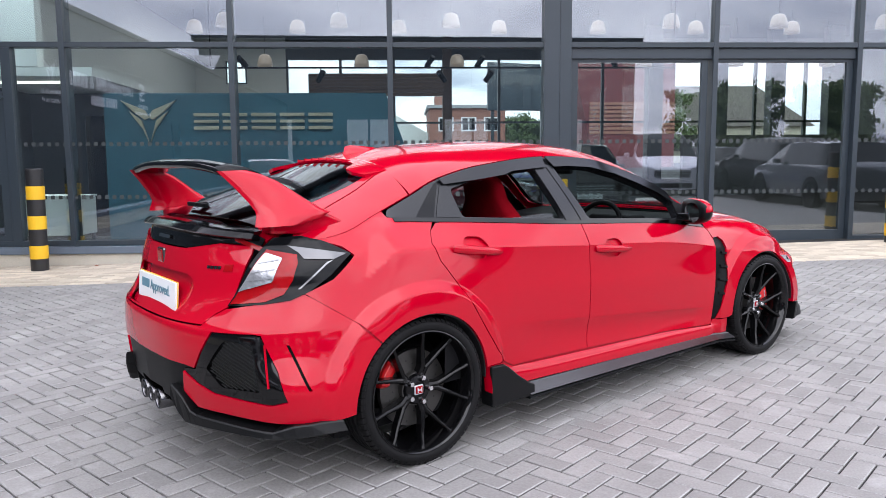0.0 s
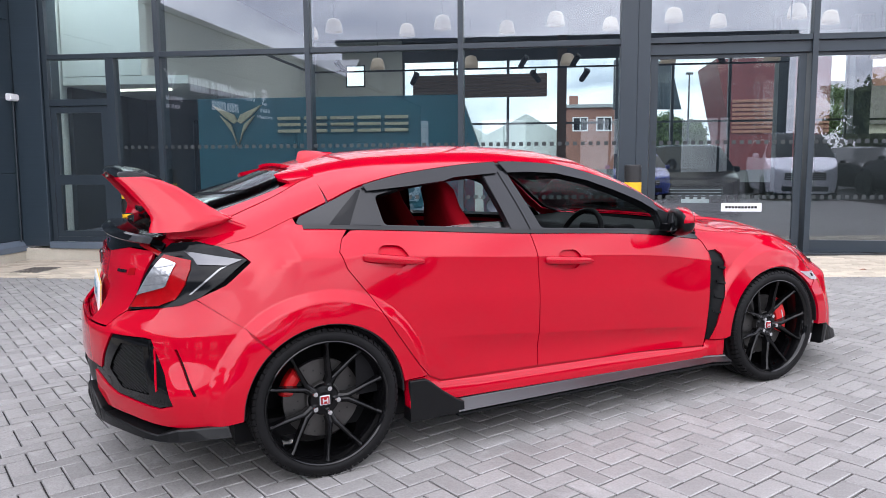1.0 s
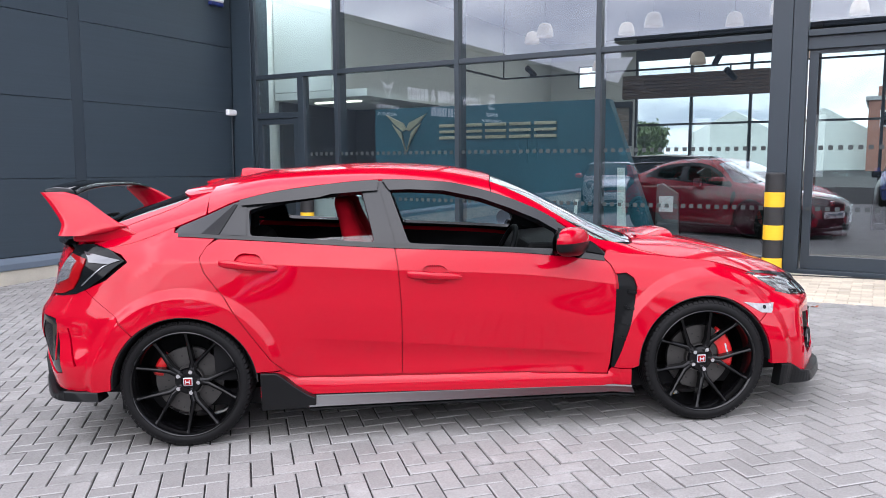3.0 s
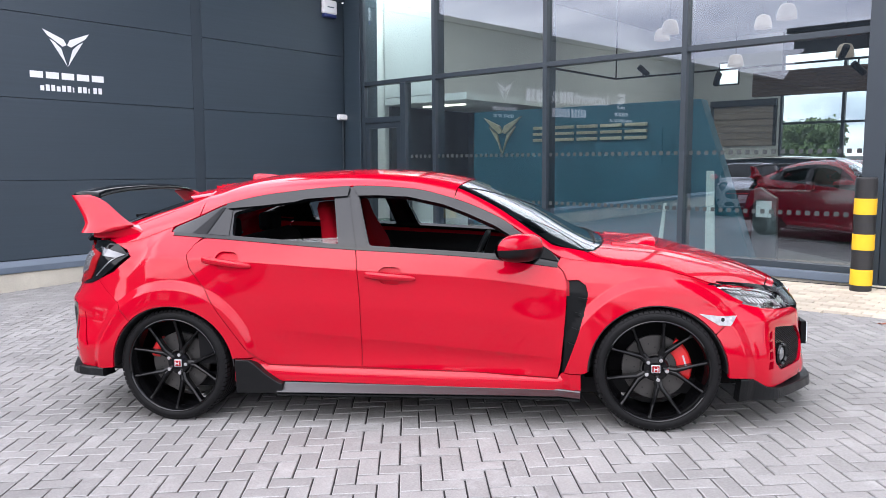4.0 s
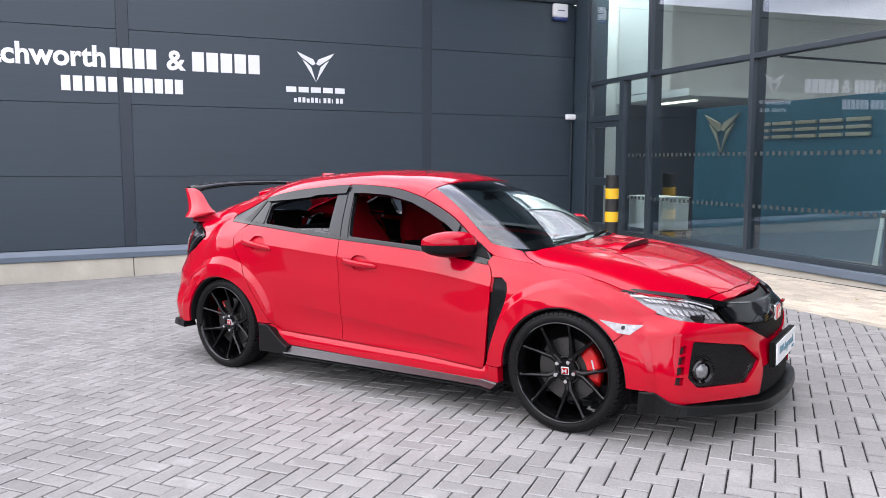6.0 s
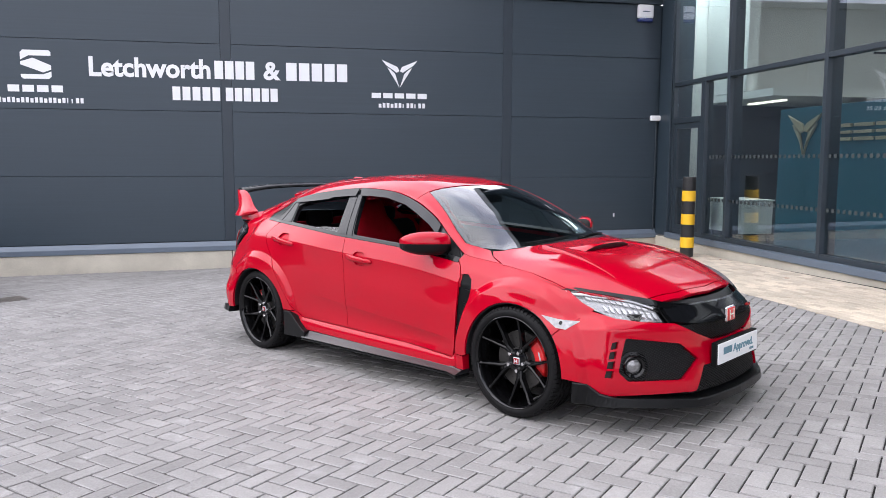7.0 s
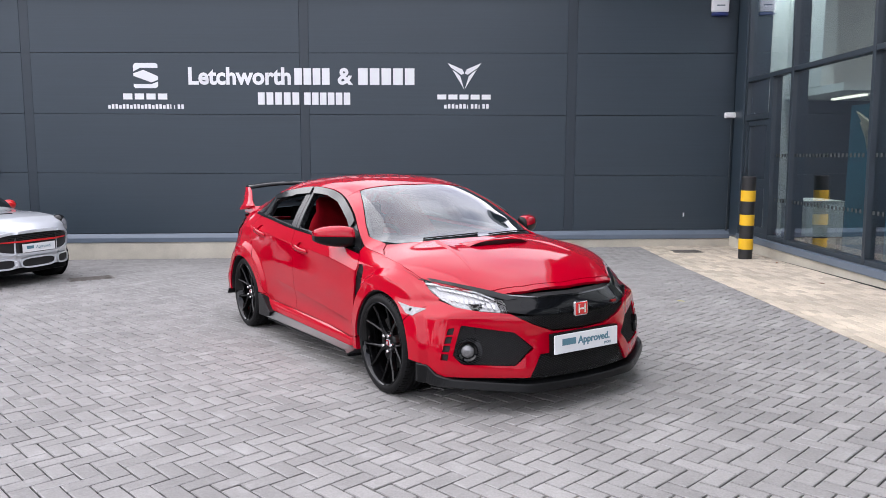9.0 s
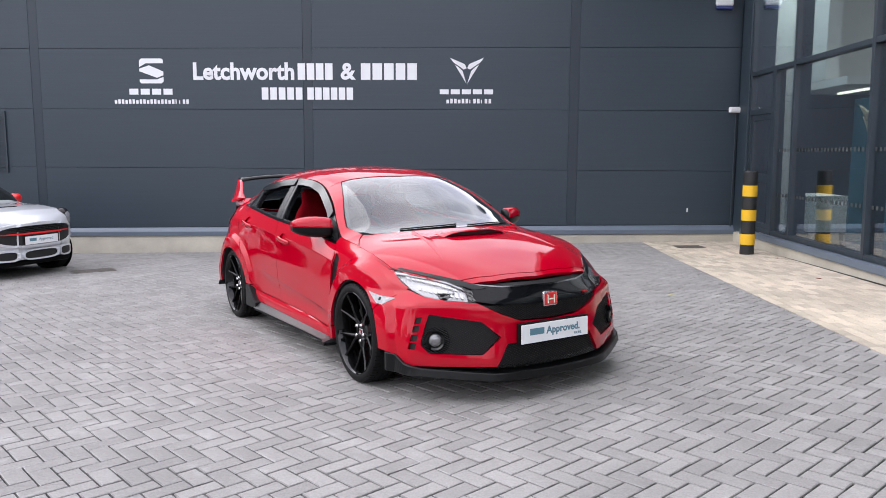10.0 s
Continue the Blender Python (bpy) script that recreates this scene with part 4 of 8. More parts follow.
    for sgn in (-1, 1):
        for z0, x0, x1 in ((0.70, 0.95, 0.995), (0.62, 0.93, 0.975), (0.54, 0.91, 0.953), (0.46, 0.89, 0.925)):
            panel("vane", [(x0, z0), (x1, z0 - 0.01), (x1 + 0.002, z0 + 0.004), (x0, z0 + 0.012)], side_map, M_BLACK_SATIN, car, out=0.0, thick=0.012, mirror=sgn)
    # wheel arch lips: a thin dark return
    for sgn in (-1, 1):
        for cx in (-AXLE, AXLE):
            ring = arc(cx, ARCH_Z, ARCH_R + 0.001, 0, 180, 40) + arc(cx, ARCH_Z, ARCH_R - 0.006, 180, 0, 40)
            panel("arch_lip", ring, side_map, M_MESH, car, out=-0.014, thick=0.16, step=0.02, mirror=sgn)
    # flanges behind the shut lines
    for m in (-1, 1):
        seam(rear_edge[2:], side_map, car, mirror=m)
        seam([(-0.252, 0.325), (-0.246, 0.50), (-0.246, 0.70), (-0.258, 0.90), (-0.268, 0.965)], side_map, car, mirror=m)
        seam([(0.888, 0.72), (0.889, 0.787), (0.868, 0.845), (0.836, 0.875)], side_map, car, mirror=m)
        seam([(-0.80, 0.326), (-0.6, 0.316), (0.0, 0.3025), (0.40, 0.294), (0.835, 0.272)], side_map, car, width=0.04, out=-0.004, mirror=m)
        seam([(-1.588, 0.600), (-1.62, 0.632), (-1.669, 0.682), (-1.751, 0.741), (-1.83, 0.80)], side_map, car, width=0.035, out=-0.005, mirror=m)
        seam([(1.648, 0.537), (1.675, 0.561), (1.70, 0.583), (1.758, 0.6225), (1.80, 0.655)], side_map, car, width=0.035, out=-0.005, mirror=m)
        seam([(1.03, 0.69), (1.06, 0.718), (1.19, 0.7815), (1.30, 0.792), (1.485, 0.797), (1.62, 0.78)], top_map, car, out=-0.009, mirror=m)
        seam([(-1.25, 0.4895), (-1.444, 0.555), (-1.665, 0.619), (-1.78, 0.653)], top_map, car, out=-0.009, mirror=m)
    # window surround with two open windows
    dlo = [(-1.402, 1.09)] + belt_line(-1.36, 0.83, -0.009, 40) + [(0.862, 0.892)] + roof_line(0.83, -1.38, -0.006, 50)
    rw = rounded([(-1.012, 1.060), (-0.37, 1.008), (-0.435, 1.268), (-0.62, 1.256), (-0.85, 1.228), (-1.025, 1.188)], 0.02)
    fw = rounded([(-0.195, 0.997), (0.30, 0.962), (0.585, 0.940), (0.60, 1.035), (0.50, 1.09), (0.35, 1.155), (0.2, 1.212), (0.0, 1.258), (-0.17, 1.27), (-0.288, 1.272)], 0.02)
    both("window_surround", dlo, side_map, M_PILLAR, car, holes=[rw, fw], step=0.025, out=-0.002, thick=0.035, label="satin black window surround")
    # belt moulding
    both("belt_moulding", belt_line(-1.38, 0.84, -0.012, 30) + belt_line(0.84, -1.38, 0.006, 30), side_map, M_BLACK_GLOSS, car, out=0.004, thick=0.012)
    # wind deflectors
    both("wind_deflector", roof_line(-1.075, -0.345, -0.008, 16) + [(-0.352, 1.262), (-0.60, 1.250), (-0.66, 1.235), (-0.85, 1.218), (-1.06, 1.205)], side_map, M_DEFLECT, car, out=0.014, thick=0.006, label="smoked wind deflector")
    both("wind_deflector", roof_line(-0.325, 0.60, -0.008, 26) + [(0.60, 1.02), (0.5, 1.082), (0.35, 1.148), (0.2, 1.204), (0.0, 1.25), (-0.18, 1.262), (-0.29, 1.262)], side_map, M_DEFLECT, car, out=0.014, thick=0.006, label="smoked wind deflector")
    # shut lines across the surround
    both("pillar_trim", [(-0.262, 0.992), (-0.205, 0.988), (-0.292, 1.275), (-0.338, 1.275)], side_map, M_PILLAR, car, out=0.003, thick=0.008)
    both("pillar_trim", [(-0.372, 1.0), (-0.27, 0.993), (-0.346, 1.275), (-0.432, 1.275)], side_map, M_PILLAR, car, out=0.003, thick=0.008)
    both("quarter_trim", [(-1.16, 1.068), (-1.03, 1.058), (-1.035, 1.20), (-1.07, 1.215)], side_map, M_PILLAR, car, out=0.003, thick=0.008)
    both("quarter_glass", [(-1.262, 1.075), (-1.172, 1.068), (-1.085, 1.215), (-1.10, 1.218)], side_map, M_SMOKE, car, out=0.002, thick=0.006)
    # lowered rear window glass
    both("lowered_pane", [(-0.95, 1.035), (-0.36, 0.99), (-0.385, 1.055), (-0.55, 1.052), (-0.75, 1.045)], side_map, M_CARGLASS, car, out=-0.03, thick=0.003, label="mostly lowered rear door glass")
    # roof and pillars
    xs = np.linspace(-1.24, 0.262, 40)
    edge = [(float(x), float(y)) for x, y in zip(xs, side_y(xs, top_z(xs)) - 0.002)]
    roof = [(x, -y) for x, y in edge] + [(0.268, -0.50), (0.30, -0.30), (0.315, 0.0), (0.30, 0.30), (0.268, 0.50)] + edge[::-1] + [(-1.262, 0.487), (-1.25, 0.30), (-1.245, 0), (-1.25, -0.30), (-1.262, -0.487)]
    panel("roof", roof, top_map, M_RED, car, mirror=0, step=0.035)
    xs = np.linspace(0.266, 1.30, 36)
    pil = [(float(x), float(y)) for x, y in zip(xs, side_y(xs, top_z(xs)) - 0.002)]
    apillar = pil + [(1.19, 0.786), (1.14, 0.768), (1.055, 0.724), (1.003, 0.676), (0.99, 0.668), (0.90, 0.682), (0.812, 0.707), (0.70, 0.672), (0.5, 0.588), (0.274, 0.498)]
    both("a_pillar", apillar, top_map, M_RED, car, step=0.02)
    # windscreen and its dark border
    ws_l = [(0.276, 0.492), (0.5, 0.582), (0.70, 0.665), (0.815, 0.70), (0.93, 0.672), (1.04, 0.595), (1.086, 0.44), (1.114, 0.25), (1.122, 0.0)]
    ws = [(0.32, 0.0), (0.306, 0.30)] + ws_l + [(x, -y) for x, y in ws_l[::-1][1:]] + [(0.306, -0.30)]
    panel("windscreen", ws, top_map, M_SCREEN, car, mirror=0, out=-0.004, thick=0.004, step=0.04, label="clear windscreen reflecting the cloudy sky").visible_shadow = False
    wi_l = [(0.302, 0.462), (0.5, 0.552), (0.70, 0.635), (0.81, 0.672), (0.922, 0.658), (1.030, 0.586), (1.076, 0.43), (1.104, 0.245), (1.112, 0.0)]
    wi = [(0.35, 0.0), (0.335, 0.28)] + wi_l + [(x, -y) for x, y in wi_l[::-1][1:]] + [(0.335, -0.28)]
    panel("windscreen_border", ws, top_map, M_BLACK_GLOSS, car, holes=[wi], mirror=0, out=-0.010, thick=0.004, step=0.04)
    panel("cowl", [(1.03, -0.60), (1.12, -0.48), (1.155, -0.25), (1.165, 0), (1.155, 0.25), (1.12, 0.48), (1.03, 0.60), (0.96, 0.66), (0.93, 0.655), (1.03, 0.55), (1.08, 0.35), (1.09, 0), (1.08, -0.35), (1.03, -0.55), (0.93, -0.655), (0.96, -0.66)], top_map, M_BLACK_SATIN, car, mirror=0, out=-0.028, thick=0.03, step=0.03)
    # bonnet and nose strip
    bonnet = [(1.008, -0.668), (1.05, -0.62), (1.095, -0.46), (1.122, -0.25), (1.13, 0), (1.122, 0.25), (1.095, 0.46), (1.05, 0.62), (1.008, 0.668)]
    bonnet += [(1.06, 0.718), (1.19, 0.781), (1.30, 0.792), (1.485, 0.797), (1.635, 0.778), (1.76, 0.712), (1.90, 0.60), (1.985, 0.487), (2.045, 0.30), (2.075, 0.0), (2.045, -0.30), (1.985, -0.487), (1.90, -0.60), (1.76, -0.712), (1.635, -0.778), (1.485, -0.797), (1.30, -0.792), (1.19, -0.781), (1.06, -0.718)]
    panel("bonnet", bonnet, top_map, M_RED, car, mirror=0, step=0.035, thick=0.02)
    nose = [(2.081, 0.0), (2.051, 0.30), (1.995, 0.478), (2.03, 0.475), (2.09, 0.30), (2.118, 0.0), (2.09, -0.30), (2.03, -0.475), (1.995, -0.478), (2.051, -0.30)]
    panel("nose_strip", nose, top_map, M_RED, car, mirror=0, step=0.03, thick=0.02)
    # hatch: rear glass, its frame and the pillars beside it
    glass_l = [(-1.27, 0.46), (-1.45, 0.505), (-1.70, 0.545), (-1.93, 0.56), (-1.985, 0.50), (-2.02, 0.25), (-2.03, 0)]
    rg = glass_l + [(x, -y) for x, y in glass_l[::-1][1:]]
    panel("rear_window", rg, top_map, M_TINT, car, mirror=0, out=-0.004, thick=0.004, step=0.04, label="dark tinted rear window")
    frame_l = [(-1.262, 0.465), (-1.262, 0.487), (-1.444, 0.552), (-1.665, 0.616), (-1.80, 0.655), (-1.93, 0.64), (-1.99, 0.53), (-1.94, 0.565), (-1.70, 0.55), (-1.45, 0.51)]
    both("hatch_frame", frame_l, top_map, M_RED, car, step=0.02)
    xs = np.linspace(-1.86, -1.25, 30)
    cp = [(float(x), float(side_y(x, top_z(x))[0] - 0.002)) for x in xs]
    both("c_pillar", cp + [(-1.255, 0.492), (-1.444, 0.558), (-1.665, 0.622), (-1.80, 0.661)], top_map, M_RED, car, step=0.02)
    # hatch below the glass
    hatch = [(0, 0.975), (0.265, 0.978), (0.43, 1.0), (0.50, 1.01), (0.66, 1.0), (0.665, 0.97), (0.655, 0.90), (0.632, 0.80), (0.618, 0.762), (0.575, 0.735), (0.54, 0.695), (0.0, 0.692)]
    hatch = hatch + [(-a, b) for a, b in hatch[::-1][1:-1]]
    rec = rounded([(-0.36, 0.70), (0.36, 0.70), (0.40, 0.84), (0.33, 0.875), (-0.33, 0.875), (-0.40, 0.84)], 0.03)
    panel("tailgate", hatch, rear_map, M_RED, car, mirror=0, holes=[rec], step=0.03)
    panel("plate_recess", rec, rear_map, M_RED, car, mirror=0, out=-0.025, thick=0.0, step=0.03)
    sp = [(0, 0.98), (0.265, 0.983), (0.43, 1.005), (0.50, 1.015), (0.69, 1.004), (0.70, 1.03), (0.60, 1.075), (0.3, 1.09), (0, 1.095)]
    panel("tailgate_trim", sp + [(-a, b) for a, b in sp[::-1][1:-1]], rear_map, M_BLACK_GLOSS, car, mirror=0, out=-0.01, thick=0.01, step=0.03, label="gloss black tailgate trim")
    # rear bumper
    def arch_s(sgn, pts):
        out = []
        for x, z in pts:
            xs_, ys_, ss_ = plan_curve(z, sgn)
            out.append((float(np.interp(-abs(x), -np.abs(xs_[0]), ss_[0])), z))
        return out
    rear_arch = arch_s(-1, [(-1.848, 0.8095), (-1.752, 0.7405), (-1.670, 0.6815)] + arc(-AXLE, ARCH_Z, ARCH_R, 131, 180, 12))
    bump = [(0.0, 0.686), (0.54, 0.689), (0.575, 0.73), (0.618, 0.756), (0.74, 0.775), (0.88, 0.803)] + rear_arch
    bump += [(1.136, 0.312), (0.888, 0.313), (0.476, 0.338), (0.405, 0.40), (0.425, 0.487), (0.50, 0.44), (0.588, 0.408), (0.86, 0.385), (0.935, 0.402), (0.90, 0.52), (0.825, 0.662), (0.79, 0.668), (0.605, 0.672), (0.502, 0.512), (0.44, 0.52), (0.0, 0.522)]
    slot = [(0.928, 0.622), (0.940, 0.622), (1.034, 0.442), (1.022, 0.440)]
    panel("rear_bumper", bump + [(-a, b) for a, b in bump[::-1][1:-1]], rear_map, M_RED, car, mirror=0, holes=[slot, [(-a, b) for a, b in slot]], step=0.018, thick=0.03)
    pod = [(0.43, 0.50), (0.502, 0.505), (0.608, 0.668), (0.79, 0.664), (0.822, 0.657), (0.895, 0.52), (0.93, 0.404), (0.86, 0.389), (0.588, 0.412), (0.50, 0.444), (0.43, 0.49)]
    pod_hole = rounded([(0.664, 0.638), (0.787, 0.628), (0.816, 0.437), (0.63, 0.44), (0.567, 0.515)], 0.012)
    for m in (-1, 1):
        housing = panel("vent_surround", pod, rear_map, M_BLACK_GLOSS, car, holes=[pod_hole], out=-0.006, thick=0.04, step=0.025, mirror=m, label="gloss black corner vent surround")
        panel("vent_back", pod_hole, rear_map, M_MESH, car, out=-0.035, thick=0.0, step=0.03, mirror=m)
        honeycomb("vent_mesh", pod_hole, rear_map, car, m, 0.022)
        panel("red_accent", [(0.838, 0.625), (0.846, 0.628), (0.862, 0.46), (0.855, 0.455)], rear_map, M_RED, car, out=-0.002, thick=0.006, mirror=m)
        panel("slot_back", [(0.92, 0.63), (0.95, 0.63), (1.044, 0.435), (1.014, 0.433)], rear_map, M_BLACK_SATIN, car, out=-0.02, thick=0, mirror=m)
    # tail lamps
    lamp = [(0.622, 0.768), (0.664, 0.89), (0.705, 1.002), (0.737, 1.034), (0.841, 1.039), (0.936, 1.012), (1.081, 0.955), (1.018, 0.881), (0.94, 0.819), (0.876, 0.790), (0.77, 0.776)]
    for m in (-1, 1):
        lo = panel("tail_lamp", lamp, rear_map, M_SMOKE, car, out=0.004, thick=0.02, step=0.025, mirror=m, label="angular tail lamp with red and clear lens")
        panel("red_lens", [(0.634, 0.774), (0.725, 0.985), (0.855, 0.962), (0.872, 0.93), (0.868, 0.87), (0.842, 0.812), (0.776, 0.785)], rear_map, M_LENS_RED, lo, out=0.010, thick=0.008, step=0.02, mirror=m)
        panel("clear_lens", rounded([(0.655, 0.822), (0.728, 0.972), (0.806, 0.950), (0.789, 0.862), (0.682, 0.832)], 0.008), rear_map, M_TAIL_CLEAR, lo, out=0.016, thick=0.008, step=0.02, mirror=m)
        for k in range(3):
            z = 0.862 + 0.034 * k
            panel("lens_rib", [(0.682 + 0.016 * k, z), (0.788 + 0.004 * k, z + 0.012), (0.788 + 0.004 * k, z + 0.016), (0.684 + 0.016 * k, z + 0.004)], rear_map, M_LENS_CLEAR, lo, out=0.0185, thick=0.003, step=0.02, mirror=m)
        panel("upper_strip", [(0.80, 0.998), (0.865, 0.988), (1.06, 0.956), (1.014, 0.938), (0.89, 0.946), (0.86, 0.968)], rear_map, M_TAIL_TOP, lo, out=0.008, thick=0.006, step=0.02, mirror=m)
        panel("light_line", [(0.893, 0.832), (0.988, 0.930), (1.014, 0.936), (0.996, 0.926), (0.902, 0.831)], rear_map, M_LENS_CLEAR, lo, out=0.008, thick=0.006, step=0.02, mirror=m)
        panel("light_blade", [(0.567, 1.043), (0.700, 0.997), (0.694, 0.982), (0.575, 1.022)], rear_map, M_LENS_RED, lo, out=0.003, thick=0.012, step=0.02, mirror=m)
    # front bumper
    front_arch = arch_s(1, [(1.757, 0.62), (1.704, 0.58)] + arc(AXLE, ARCH_Z, ARCH_R, 35, -3, 10))
    fb = [(0.0, 0.462), (0.22, 0.470), (0.354, 0.522), (0.491, 0.590), (0.66, 0.604), (0.80, 0.626), (0.90, 0.662)] + front_arch
    fb += [(1.066, 0.292), (0.96, 0.222), (0.896, 0.222), (0.40, 0.213), (0.325, 0.345), (0.0, 0.348)]
    fpod = rounded([(0.787, 0.527), (0.472, 0.480), (0.36, 0.384), (0.483, 0.285), (0.80, 0.296), (0.85, 0.35)], 0.012)
    lou = []
    for k in range(4):
        t0, t1 = k / 4 + 0.03, (k + 1) / 4 - 0.03
        lou.append([(0.862 + 0.07 * t0, 0.512 - 0.195 * t0), (0.825 + 0.062 * t0, 0.518 - 0.205 * t0), (0.825 + 0.062 * t1, 0.518 - 0.205 * t1), (0.862 + 0.07 * t1, 0.512 - 0.195 * t1)])
    hl = [fpod] + lou
    panel("front_bumper", fb + [(-a, b) for a, b in fb[::-1][1:-1]], front_map, M_RED, car, mirror=0, holes=hl + [[(-a, b) for a, b in h] for h in hl], step=0.02, thick=0.03)
    for m in (-1, 1):
        panel("louvre_back", [(0.875, 0.53), (0.80, 0.53), (0.86, 0.29), (0.95, 0.30)], front_map, M_MESH, car, out=-0.028, thick=0, mirror=m)
        panel("vent_back", fpod, front_map, M_MESH, car, out=-0.05, thick=0, mirror=m)
        honeycomb("vent_mesh", fpod, front_map, car, m, 0.02)
        panel("fog_surround", rounded([(0.69, 0.45), (0.78, 0.455), (0.84, 0.40), (0.82, 0.305), (0.70, 0.30), (0.665, 0.37)], 0.03), front_map, M_BLACK_GLOSS, car, out=-0.012, thick=0.03, step=0.02, mirror=m)
    low = [(0, 0.352), (0.33, 0.352), (0.405, 0.205), (0, 0.195)]
    lowm = low + [(-a, b) for a, b in low[::-1][1:-1]]
    panel("lower_grille_back", lowm, front_map, M_MESH, car, out=-0.06, thick=0, mirror=0)
    honeycomb("lower_grille", lowm, front_map, car, 0, 0.022)
    # upper grille
    gr = [(0, 0.712), (0.30, 0.712), (0.476, 0.716), (0.497, 0.66), (0.497, 0.598), (0.354, 0.526), (0.22, 0.474), (0, 0.466)]
    grm = gr + [(-a, b) for a, b in gr[::-1][1:-1]]
    panel("upper_grille", grm, front_map, M_MESH, car, mirror=0, out=-0.035, thick=0, step=0.03, label="gloss black upper grille")
    bar = [(0, 0.668), (0.30, 0.672), (0.49, 0.69), (0.495, 0.60), (0.40, 0.585), (0.25, 0.572), (0, 0.568)]
    panel("grille_bar", bar + [(-a, b) for a, b in bar[::-1][1:-1]], front_map, M_SMOKE, car, mirror=0, out=0.0, thick=0.03, step=0.03)
    line = [(0, 0.672), (0.30, 0.676), (0.488, 0.694), (0.489, 0.688), (0.30, 0.668), (0, 0.664)]
    panel("grille_line", line + [(-a, b) for a, b in line[::-1][1:-1]], front_map, M_STEEL, car, mirror=0, out=0.003, thick=0.004, step=0.03)
    lowg = [(0, 0.56), (0.25, 0.564), (0.38, 0.575), (0.44, 0.57), (0.34, 0.52), (0.215, 0.478), (0, 0.472)]
    honeycomb("grille_mesh", lowg + [(-a, b) for a, b in lowg[::-1][1:-1]], front_map, car, 0, 0.018, depth=0.012)
    # headlamps
    head = [(0.945, 0.762), (0.869, 0.758), (0.767, 0.737), (0.629, 0.712), (0.49, 0.655), (0.498, 0.598), (0.66, 0.610), (0.80, 0.632), (0.875, 0.662)]
    brow = [(0.955, 0.766), (0.869, 0.774), (0.74, 0.756), (0.629, 0.735), (0.53, 0.712), (0.43, 0.682), (0.40, 0.668), (0.47, 0.660), (0.55, 0.684), (0.629, 0.712), (0.74, 0.736), (0.869, 0.757)]
    for m in (-1, 1):
        ho = panel("headlamp", head, front_map, M_BLACK_GLOSS, car, out=-0.045, thick=0.0, step=0.02, mirror=m, label="slim LED headlamp with clear lens")
        panel("reflector", [(0.92, 0.752), (0.86, 0.748), (0.74, 0.728), (0.62, 0.70), (0.53, 0.660), (0.535, 0.610), (0.68, 0.622), (0.80, 0.642), (0.865, 0.668)], front_map, M_LENS_CLEAR, ho, out=-0.028, thick=0.01, step=0.02, mirror=m)
        for k in range(9):
            a = 0.548 + 0.030 * k
            b = 0.621 + 0.0052 * k
            panel("led_cell", [(a, b + 0.024), (a + 0.016, b + 0.034), (a + 0.023, b + 0.006), (a + 0.009, b)], front_map, M_CELL, ho, out=-0.016, thick=0.010, step=0.02, mirror=m)
        for k in range(10):
            a = 0.575 + 0.029 * k
            b = float(np.interp(a, (0.53, 0.62, 0.74, 0.86), (0.650, 0.682, 0.711, 0.731)))
            panel("led_cell", [(a, b + 0.008), (a + 0.021, b + 0.014), (a + 0.021, b + 0.001), (a, b - 0.005)], front_map, M_CELL, ho, out=-0.016, thick=0.008, step=0.02, mirror=m)
        panel("light_strip", [(0.93, 0.757), (0.86, 0.753), (0.74, 0.735), (0.62, 0.708), (0.54, 0.674), (0.54, 0.668), (0.62, 0.70), (0.74, 0.727), (0.86, 0.745), (0.92, 0.749)], front_map, M_WHITE, ho, out=-0.01, thick=0.008, step=0.02, mirror=m)
        panel("lens", head, front_map, M_LAMPGLASS, ho, out=0.0, thick=0.004, step=0.025, mirror=m)
        panel("brow", brow, front_map, M_BLACK_GLOSS, ho, out=0.004, thick=0.02, step=0.02, mirror=m)
        panel("side_marker", [(1.56, 0.632), (1.66, 0.616), (1.765, 0.606), (1.718, 0.566), (1.66, 0.572)], side_map, M_MARKER, car, out=0.0025, thick=0.01, step=0.02, mirror=m, label="clear side marker lamp")
        panel("marker_bulb", rounded([(1.672, 0.588), (1.690, 0.588), (1.690, 0.606), (1.672, 0.606)], 0.008), side_map, M_SMOKE, car, out=0.0055, thick=0.003, step=0.01, mirror=m)
    return front_doors, rear_doors


